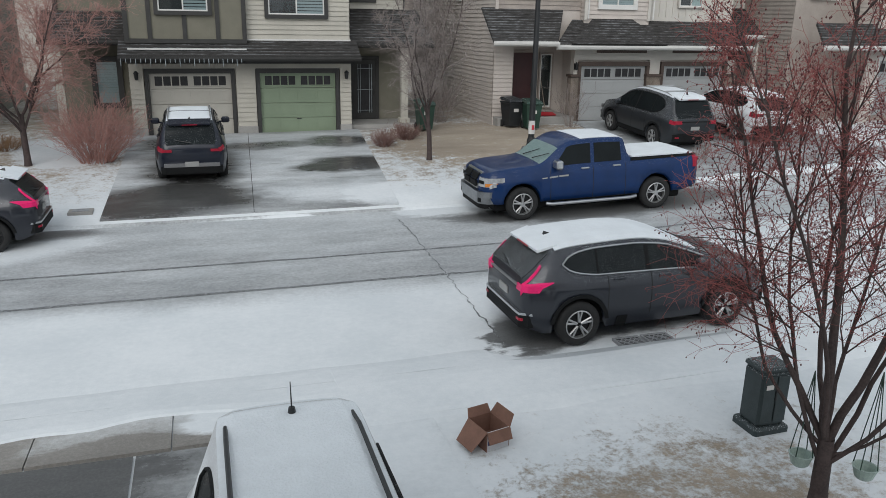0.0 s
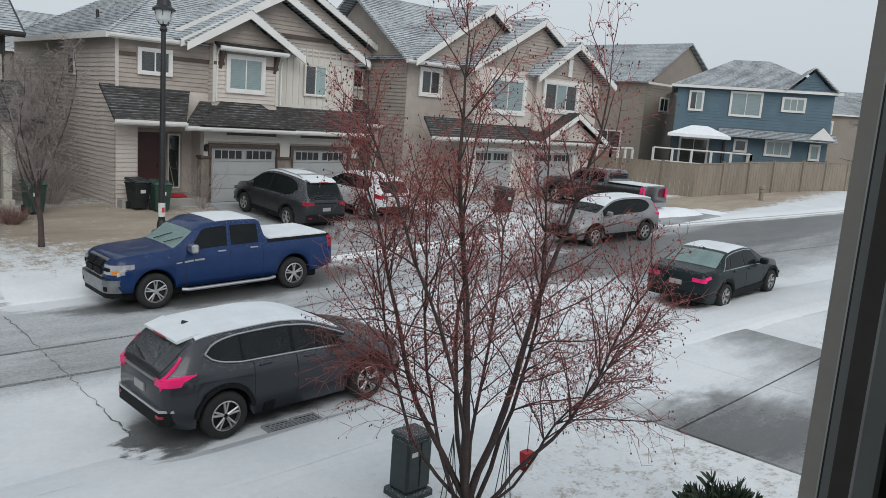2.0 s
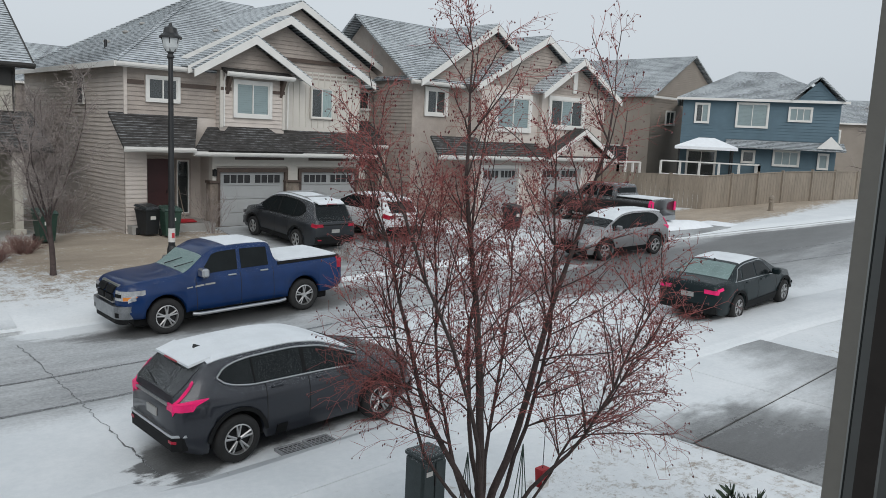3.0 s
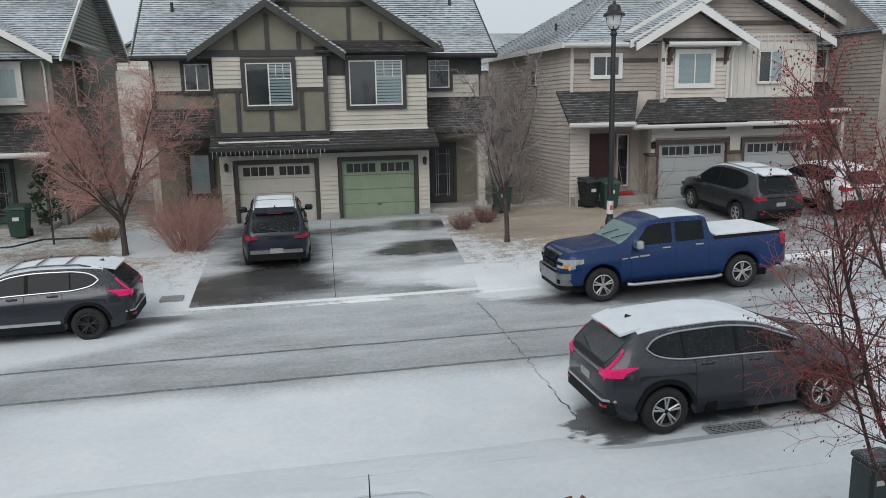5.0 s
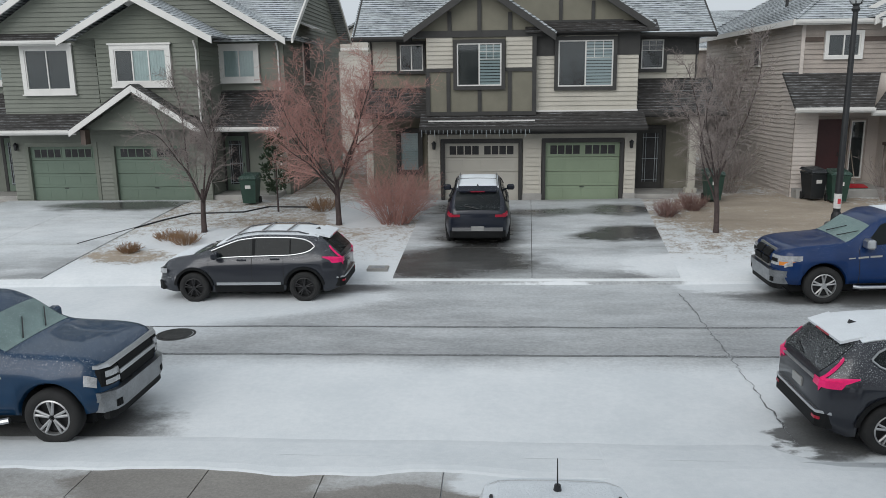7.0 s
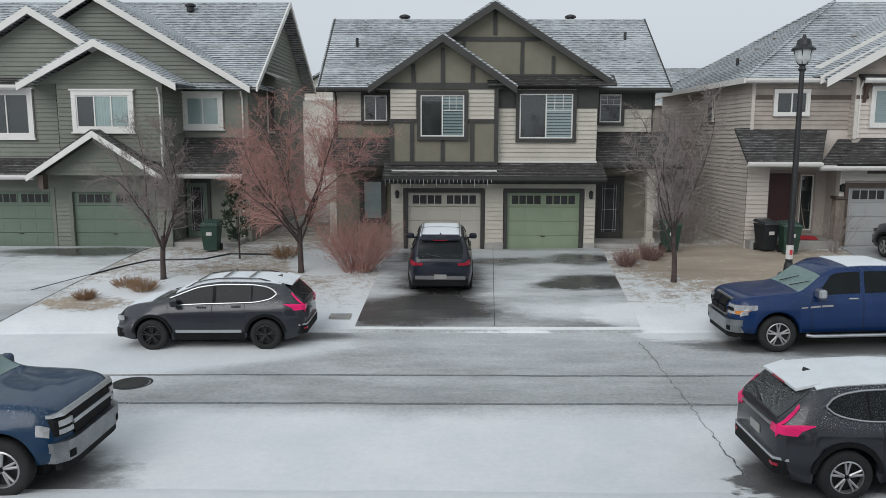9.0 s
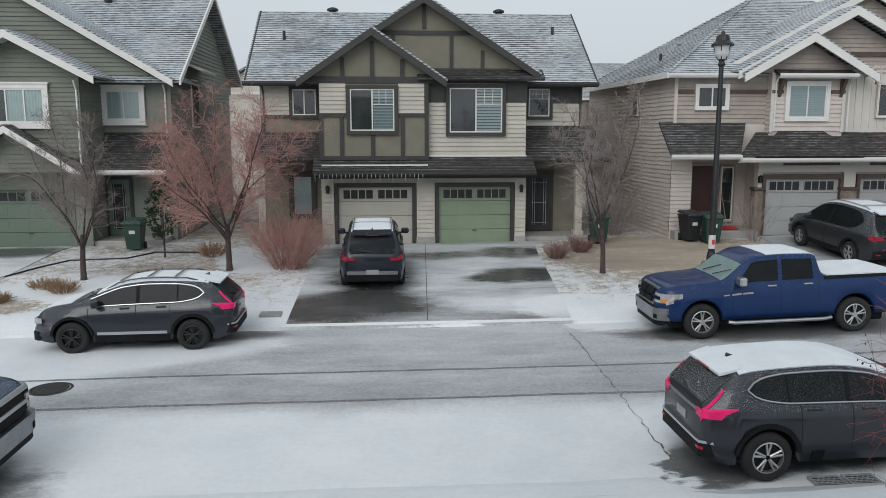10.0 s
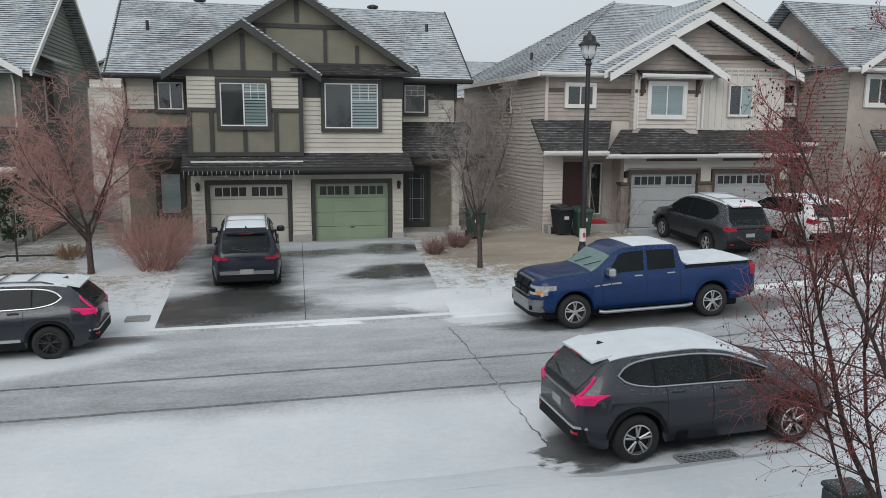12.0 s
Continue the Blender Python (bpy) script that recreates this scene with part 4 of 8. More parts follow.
part("wall", front_lap(Mesh().box(10.65, 11.43, 28.1, 29.5, 0.7, 4.1), 10.65, 11.43, 0.9, 4.1, 28.1), BEIGE, h3, "beige porch side wall")
part("siding", lap(Mesh(), (10.65, 0, 0), (0, -1, 0), (-1, 0, 0), 0.7, 4.1, lambda z: -29.5, lambda z: -28.1), BEIGE, h3)

# ---- moss-green duplex ----
h1 = thing("duplex_house", (-14.5, 28.5, 0.78), "moss-green gabled duplex with white window trim", "house")
core(h1, -20.9, -7.9, 30.0, 41.0, 0.2, 6.75, MOSS)
core(h1, -18.2, -10.5, 28.66, 30.0, 0.2, 4.2, MOSS)
core(h1, -18.2, -14.2, 28.5, 30.0, 4.0, 6.75, MOSS)
core(h1, -14.2, -10.4, 27.9, 30.0, 4.0, 6.75, MOSS_DARK)
for x0, x1 in ((-18.2, -17.64), (-14.82, -14.3), (-11.06, -10.5)):
    part("siding", front_lap(Mesh().box(x0, x1, 28.5, 28.7, 0.5, 3.55), x0, x1, 0.7, 3.55, 28.5), MOSS, h1)
part("siding", front_lap(Mesh().box(-17.64, -11.06, 28.5, 28.7, 3.01, 3.75), -17.64, -11.06, 3.01, 3.75, 28.5), MOSS, h1)
garage_door(h1, -17.51, -14.95, 0.78, 2.85, 28.5, DOOR_MOSS, MOSS_DARK)
garage_door(h1, -14.17, -11.19, 0.78, 2.85, 28.5, DOOR_MOSS, MOSS_DARK)
for x in (-17.95, -10.85):
    wall_lamp(h1, x, 28.5, 2.85)
part("roof", roof_plane((-18.8, 27.6, 3.52), (-14.9, 27.6, 3.52), (-14.9, 28.5, 4.1), (-18.8, 28.5, 4.1)), ROOF_WET, h1, "dark shingled skirt roof")
eave(h1, -18.8, -15.1, 27.6, 3.5, WHITE)
part("gable", gable_wall(-14.9, -10.5, 3.5, -12.7, 4.9, 27.75), MOSS_DARK, h1, "moss-green porch gable")
gable_roof(h1, -15.15, -10.3, 3.48, -12.7, 5.06, 27.2, 28.3, ROOF_WET, WHITE, 0.17)
for x in (-14.75, -10.7):
    part("bracket", Mesh().box(x - 0.09, x + 0.09, 27.4, 27.75, 3.0, 3.52), BROWN, h1)
part("siding", front_lap(Mesh(), -18.2, -14.22, 4.0, 6.7, 28.49), MOSS, h1)
window(h1, -17.18, -15.52, 4.96, 6.41, 28.49, WHITE, WHITE, 1, 0.16, "dd", head=0.06)
part("siding", front_lap(Mesh(), -14.18, -10.4, 4.2, 6.7, 27.89), MOSS_DARK, h1)
window(h1, -13.48, -11.58, 5.2, 6.34, 27.89, WHITE, WHITE, 2, 0.16, "dcc", head=0.06)
part("gable", gable_wall(-14.9, -10.1, 6.75, -12.5, 7.98, 27.9), MOSS_DARK, h1)
gable_roof(h1, -15.3, -9.7, 6.68, -12.5, 8.2, 27.3, 31, ROOF_SNOW, WHITE, 0.2)
part("gable", gable_wall(-19.0, -11.2, 6.75, -15.1, 9.2, 28.5), MOSS, h1)
gable_roof(h1, -19.5, -10.7, 6.7, -15.1, 9.42, 28.0, 33, ROOF_SNOW, WHITE, 0.2)
part("roof", roof_plane((-19.0, 28.0, 6.72), (-15.5, 28.0, 6.72), (-15.5, 28.6, 7.05), (-19.0, 28.6, 7.05)), ROOF_WET, h1)
eave(h1, -19.2, -15.6, 28.0, 6.7, WHITE)
part("gable", gable_wall(-18.6, -8.2, 6.75, -13.4, 9.9, 29.6), MOSS, h1)
gable_roof(h1, -19.2, -7.6, 6.7, -13.4, 10.15, 29.2, 35, ROOF_SNOW, WHITE, 0.2)
for s in (0, -1):
    k = -29.0 if s else 0
    sg = -1 if s else 1
    def X(x):
        return k - x if s else x
    a, b = sorted((X(-10.25), X(-9.0)))
    window(h1, a, b, 5.32, 6.37, 29.99, WHITE, WHITE, 1, 0.16, "cc", head=0.06)
    a, b = sorted((X(-10.75), X(-7.85)))
    part("roof", roof_plane((a, 28.6, 3.52), (b, 28.6, 3.52), (b, 30.0, 4.85), (a, 30.0, 4.85)), ROOF_WET, h1, "dark shingled porch roof")
    eave(h1, a, b, 28.6, 3.5, WHITE)
    a, b = sorted((X(-10.4), X(-9.6)))
    entry_door(h1, a, b, 0.96, 3.1, 29.98, DOOR_MOSS, CHARCOAL)
    part("porch_post", Mesh().box(X(-8.3) - 0.12, X(-8.3) + 0.12, 28.75, 29.0, 0.6, 3.42), MOSS, h1)
    a, b = sorted((X(-11.0), X(-8.1)))
    part("porch_slab", Mesh().box(a, b, 28.6, 30.0, 0.2, 0.95, 0.02), CONCRETE, h1)
downspout(h1, -10.5, 27.9, 3.6, 6.6, WHITE)
downspout(h1, -8.1, 30.0, 4.8, 6.6, WHITE)
downspout(h1, -8.2, 30.0, 0.8, 3.3, WHITE)
part("roof", roof_plane((-21.5, 29.3, 6.72), (-7.35, 29.3, 6.72), (-7.35, 35.9, 10.85), (-21.5, 35.9, 10.85)), ROOF_SNOW, h1, "grey shingle roof thinly covered with snow")
part("roof", roof_plane((-7.35, 42.0, 7.2), (-21.5, 42.0, 7.2), (-21.5, 35.9, 10.85), (-7.35, 35.9, 10.85)), ROOF_SNOW, h1)
m = Mesh().add([(-7.9, 30, 6.7), (-7.9, 41.5, 6.7), (-7.9, 41.5, 7.2), (-7.9, 35.9, 10.6)], ((0, 1, 2, 3),))
lap(m, (-7.9, 0, 0), (0, 1, 0), (1, 0, 0), 6.7, 10.6, lambda z: 30 + 5.9 * (z - 6.7) / 3.9, lambda z: 41.5 - 5.6 * max(0, z - 7.2) / 3.4)
part("gable", m, MOSS, h1, "moss-green side gable")
for a, b, za in ((29.3, 35.9, 6.72), (42.0, 35.9, 7.2)):
    part("barge_board", Mesh().add([(-7.33, a, za + 0.04), (-7.33, b, 10.88), (-7.33, b, 10.65), (-7.33, a, za - 0.16), (-7.4, a, za + 0.04), (-7.4, b, 10.88), (-7.4, b, 10.65), (-7.4, a, za - 0.16)], ((0, 1, 2, 3), (7, 6, 5, 4), (0, 4, 5, 1), (2, 6, 7, 3), (1, 5, 6, 2), (0, 3, 7, 4))), WHITE, h1)
part("window", Mesh().box(-7.9, -7.84, 33.0, 34.2, 5.0, 7.0), WHITE, h1)
part("pane", Mesh().box(-7.85, -7.82, 33.1, 34.1, 5.1, 6.9), UNLIT_DARK, h1)
part("awning", Mesh().slab((-7.2, 32.2, 7.3), (-7.2, 34.9, 7.3), (-7.9, 34.9, 7.6), (-7.9, 32.2, 7.6), 0.06), WHITE, h1)
vents(h1, [(-11.6, 35.0, 10.4)], [(-13.0, 33, 9.2)])

# ---- vehicles ----
GREY_PAINT = mat("grey_car_paint", (0.014, 0.0165, 0.024), 0.42, 0.15, 2, 60, 0.0004, 0.25, 0.7, dust=0.26, spec=0.4)
RAM_BLUE = mat("bright_blue_paint", (0.002, 0.022, 0.09), 0.4, 0.15, 2, 60, 0.0004, 0.0, 0.4, dust=0.1, spec=0.2)
DEEP_BLUE = mat("deep_blue_paint", (0.002, 0.028, 0.072), 0.38, 0.15, 2, 60, 0.0004, 0.0, 0.45, dust=0.2, spec=0.2)
NAVY_PAINT = mat("black_navy_paint", (0.006, 0.009, 0.019), 0.3, 0.1, 2, 60, 0.0005, 0.0, 0.4, dust=0.12, spec=0.35)
CHARCOAL_PAINT = mat("charcoal_paint", (0.016, 0.019, 0.023), 0.4, 0.1, 2, 60, 0.0005, 0.0, 0.25, dust=0.3, spec=0.35)
WHITE_PAINT = mat("white_car_paint", (0.62, 0.63, 0.64), 0.35, 0.05, 2, 60, 0.0005, 0, 0.6, dust=0.5)
SILVER_PAINT = mat("taupe_silver_paint", (0.2, 0.2, 0.205), 0.35, 0.1, 2, 60, 0.0005, 0.3, 0.3, dust=0.35)
TEAL_PAINT = mat("dark_teal_paint", (0.006, 0.013, 0.015), 0.35, 0.1, 2, 60, 0.0005, 0.0, 0.12, dust=0.12, spec=0.2)
BLACK_PAINT = mat("black_paint", (0.01, 0.01, 0.011), 0.3, 0.1, 2, 60, 0.0005, 0.2, 0.8, dust=0.4)
RUBBER = mat("tyre_rubber", (0.014, 0.014, 0.014), 0.85, 0.3, 6, 60, 0.003)
ALLOY = mat("alloy_rim", (0.45, 0.45, 0.45), 0.35, 0.2, 6, 40, 0.001, 0.8)
DARK_RIM = mat("black_steel_rim", (0.018, 0.018, 0.019), 0.5, 0.2, 6, 40, 0.001, 0.3)
CLADDING = mat("black_plastic_cladding", (0.009, 0.0095, 0.01), 0.7, 0.3, 4, 60, 0.002, dust=0.03, spec=0.18)
CAR_GLASS = mat("tinted_car_glass", (0.011, 0.014, 0.015), 0.1, 0.2, 2, 40, 0.001, dust=0.12, spec=0.13)
SPECKLED_GLASS = mat("snow_speckled_car_glass", (0.011, 0.014, 0.015), 0.12, 0.2, 2, 40, 0.001, dust=0.33, spec=0.13)
FROST_GLASS = mat("frosted_windscreen", (0.16, 0.235, 0.225), 0.35, 0.2, 2.5, 30, 0.002, dust=0.15)
CHROME = mat("chrome", (0.5, 0.51, 0.52), 0.3, 0.08, 6, 40, 0.0005, 0.95)
BUMPER = mat("snow_streaked_chrome_bumper", (0.24, 0.25, 0.26), 0.34, 0.2, 5, 40, 0.001, 0.9, dust=0.1)
TAIL = mat("red_tail_lens", (0.78, 0.015, 0.15), 0.3, 0.15, 6, 40, 0.001, 0, 0.1, spec=0.3)
TAIL_DARK = mat("dark_red_lens", (0.32, 0.01, 0.03), 0.3, 0.15, 6, 40, 0.001, 0, 0.15, spec=0.3)
LAMP_CLEAR = mat("clear_headlamp", (0.4, 0.41, 0.42), 0.15, 0.3, 8, 40, 0.001, 0.3, 0.8)
AMBER = mat("amber_lens", (0.6, 0.2, 0.03), 0.25, 0.1, 8, 40, 0.001, 0, 0.6)
PLATE = mat("pale_plate", (0.3, 0.3, 0.29), 0.5, 0.1, 8, 40, 0.001)
CAR_SNOW = mat("thin_car_snow", (0.72, 0.755, 0.78), 0.85, 0.06, 2.5, 45, 0.01)


def curve(pts):
    """Smooth function through (s, value) points (monotone cubic in each step)."""
    xs, ys = [p[0] for p in pts], [p[1] for p in pts]
    d = [(ys[i + 1] - ys[i]) / (xs[i + 1] - xs[i]) for i in range(len(xs) - 1)]
    g = [d[0]] + [0 if d[i] * d[i - 1] <= 0 else 2 * d[i] * d[i - 1] / (d[i] + d[i - 1]) for i in range(1, len(d))] + [d[-1]]

    def f(s):
        if s <= xs[0]:
            return ys[0]
        if s >= xs[-1]:
            return ys[-1]
        i = max(k for k in range(len(xs) - 1) if xs[k] <= s)
        h = xs[i + 1] - xs[i]
        t = (s - xs[i]) / h
        return ys[i] * (1 + 2 * t) * (1 - t) ** 2 + ys[i + 1] * t * t * (3 - 2 * t) + h * g[i] * t * (1 - t) ** 2 + h * g[i + 1] * t * t * (t - 1)
    return f


class Shell:
    """A car body: s runs from the rear bumper (0) to the nose (L)."""

    def __init__(self, L, W, top, belt, axles, tyre, sill=0.24, plan=None, tumble=0.38, edge=0.05):
        self.L, self.w0, self.axles, self.tyre, self.sill, self.tumble, self.edge = L, W / 2, axles, tyre, sill, tumble, edge
        self.zt, self.zb = curve(top), curve(belt)
        self.plan = curve(plan or [(0, 0.86), (0.12, 0.94), (0.6, 0.99), (L * 0.5, 1.0), (L - 0.9, 0.985), (L - 0.35, 0.93), (L - 0.1, 0.83), (L, 0.72)])

    def bottom(self, s):
        z = self.sill + 0.12 * max(0, 1 - s / 0.35) + 0.06 * max(0, 1 - (self.L - s) / 0.4)
        for a in self.axles:
            r = self.tyre + 0.075
            if abs(s - a) < r:
                z = max(z, self.tyre + math.sqrt(r * r - (s - a) ** 2))
        return z

    def section(self, s):
        w, zt, b = self.w0 * self.plan(s), self.zt(s), self.bottom(s)
        zb = min(self.zb(s), zt - 0.04)
        ze = zt - self.edge * min(1, max(0.25, (zt - zb) / 0.4))
        yr = w - 0.095 - self.tumble * max(0, ze - zb)
        low = max(b + 0.03, 0.42)
        return [(w - 0.1, b), (w - 0.035, min(low, zb - 0.12)), (w, max(b + 0.05, min(0.66, zb - 0.1))), (w - 0.016, max(b + 0.08, zb - 0.17)), (w - 0.055, zb - 0.035), (w - 0.095, zb), (yr, ze), (yr - 0.09, zt - 0.012), (yr * 0.5, zt), (0, zt + 0.004)]

    def at(self, s, v, side):
        """v in section steps (0 sill .. 5 belt .. 6 roof edge .. 9 centre)."""
        p = self.section(s)
        i = min(int(v), len(p) - 2)
        t = v - i
        return Vector((s, side * (p[i][0] * (1 - t) + p[i + 1][0] * t), p[i][1] * (1 - t) + p[i + 1][1] * t))

    def over(self, s, y):
        """A point on the top skin at breadth y."""
        p = self.section(s)[6:]
        a = abs(y)
        for (y0, z0), (y1, z1) in zip(p, p[1:]):
            if a >= y1:
                t = (a - y1) / max(1e-6, y0 - y1)
                return Vector((s, y, z1 + (z0 - z1) * min(t, 1.3)))
        return Vector((s, y, p[-1][1]))

    def skin(self):
        m = Mesh()
        ss = sorted(set([i * self.L / 64 for i in range(65)] + [a + k * (self.tyre + 0.075) for a in self.axles for k in (-1, -0.98, -0.9, -0.7, -0.4, 0, 0.4, 0.7, 0.9, 0.98, 1)]))
        n = len(self.section(0))
        for s in ss:
            p = self.section(s)
            m.v += [(s, y, z) for y, z in p] + [(s, -y, z) for y, z in p[-2::-1]]
        k = 2 * n - 1
        for i in range(len(ss) - 1):
            for j in range(k - 1):
                m.f.append((i * k + j, i * k + j + 1, (i + 1) * k + j + 1, (i + 1) * k + j))
        m.f.append(tuple(range(k))[::-1])
        m.f.append(tuple(range((len(ss) - 1) * k, len(ss) * k)))
        return m

    def patch(self, f, us, vs, off=0.008, skirt=0.0):
        """A thin panel over the skin: f(u, v) gives its points; off lifts it outwards."""
        m = Mesh()
        c = Vector((self.L / 2, 0, 0.75))
        grid = []
        for u in us:
            row = []
            for v in vs:
                p = f(u, v)
                e = 0.01
                du, dv = f(u + e, v) - f(u - e, v), f(u, v + e) - f(u, v - e)
                n = du.cross(dv)
                n = n.normalized() if n.length > 1e-9 else Vector((0, 0, 1))
                if n.dot(p - c) < 0:
                    n = -n
                row.append((p, n))
            grid.append(row)
        nu, nv = len(us), len(vs)
        m.v = [tuple(p + n * off) for r in grid for p, n in r]
        flip = (Vector(m.v[nv]) - Vector(m.v[0])).cross(Vector(m.v[1]) - Vector(m.v[0])).dot(grid[0][0][1]) < 0
        for i in range(nu - 1):
            for j in range(nv - 1):
                q = (i * nv + j, (i + 1) * nv + j, (i + 1) * nv + j + 1, i * nv + j + 1)
                m.f.append(q[::-1] if flip else q)
        ring = [(i, 0) for i in range(nu)] + [(nu - 1, j) for j in range(1, nv)] + [(i, nv - 1) for i in range(nu - 2, -1, -1)] + [(0, j) for j in range(nv - 2, 0, -1)]
        b = len(m.v)
        m.v += [tuple(grid[i][j][0] - grid[i][j][1] * 0.004) for i, j in ring]
        for k in range(len(ring)):
            i0, i1 = ring[k], ring[(k + 1) % len(ring)]
            q = (i0[0] * nv + i0[1], i1[0] * nv + i1[1], b + (k + 1) % len(ring), b + k)
            m.f.append(q if flip else q[::-1])
        return m

    def side_patch(self, s0, s1, v0, v1, side, off=0.008, n=8, k=4, taper=None):
        def f(u, v):
            a, b = (taper(v) if taper else (s0, s1))
            return self.at(a + (b - a) * u, v, side)
        return self.patch(f, steps(0, 1, n), steps(v0, v1, k), off)

    def shape(self, s0, s1, low, high, side, off=0.008, n=14, k=4):
        """A panel on the flank between two curves of section steps."""
        def f(u, v):
            s = s0 + (s1 - s0) * u
            return self.at(s, low(s) + (high(s) - low(s)) * v, side)
        return self.patch(f, steps(0, 1, n), steps(0.001, 0.999, k), off)

    def top_patch(self, s0, s1, frac, off=0.01, n=10, k=8, y0=None, y1=None):
        def f(u, v):
            s = s0 + (s1 - s0) * u
            yr = self.section(s)[6][0]
            y = (v * frac * yr) if y0 is None else y0 + (y1 - y0) * (v + 1) / 2
            return self.over(s, y)
        return self.patch(f, steps(0, 1, n), steps(-1, 1, k), off)


def wheel(parent, at, r, width, rim, spokes=5, side=1):
    """Tyre and spoked rim about the car's cross axis; side says which way it faces."""
    x, y, z = at
    t = Mesh()
    prof = [(r * 0.66, -width / 2), (r * 0.9, -width / 2), (r, -width * 0.36), (r, width * 0.36), (r * 0.9, width / 2), (r * 0.66, width / 2), (r * 0.62, width * 0.3), (r * 0.62, -width * 0.3)]
    n = 28
    for pr, py in prof:
        t.v += [(x + pr * math.cos(k * math.tau / n), y + py, z + pr * math.sin(k * math.tau / n)) for k in range(n)]
    np_ = len(prof)
    for i in range(np_):
        j = (i + 1) % np_
        t.f += [(i * n + k, j * n + k, j * n + (k + 1) % n, i * n + (k + 1) % n) for k in range(n)]
    w = part("wheel", t, RUBBER, parent, "", True)
    m = Mesh()
    yo = y + side * width * 0.38
    ring = [(r * 0.66, 0.02), (r * 0.60, 0.03), (r * 0.58, -0.04)]
    b0 = 0
    for pr, d in ring:
        m.v += [(x + pr * math.cos(k * math.tau / n), yo + side * d, z + pr * math.sin(k * math.tau / n)) for k in range(n)]
    for i in range(2):
        m.f += [(i * n + k, (i + 1) * n + k, (i + 1) * n + (k + 1) % n, i * n + (k + 1) % n) for k in range(n)]
    for k in range(spokes):
        for d in (-0.13, 0.13):
            a = k * math.tau / spokes + 0.3
            c0, c1 = a + d * 0.5, a + d * 1.25
            p = Vector((x + r * 0.1 * math.cos(c0), yo, z + r * 0.1 * math.sin(c0)))
            q = Vector((x + r * 0.61 * math.cos(c1), yo + side * 0.012, z + r * 0.61 * math.sin(c1)))
            m.tube(p, q, r * 0.055, r * 0.05, 6, True)
    m.tube((x, yo - 0.03, z), (x, yo + side * 0.03, z), r * 0.17, r * 0.15, 10, True)
    part("rim", m, rim, w)
    part("brake_disc", Mesh().tube((x, yo - side * 0.06, z), (x, yo - side * 0.07, z), r * 0.6, r * 0.6, 20, True), DARK_RIM, w)


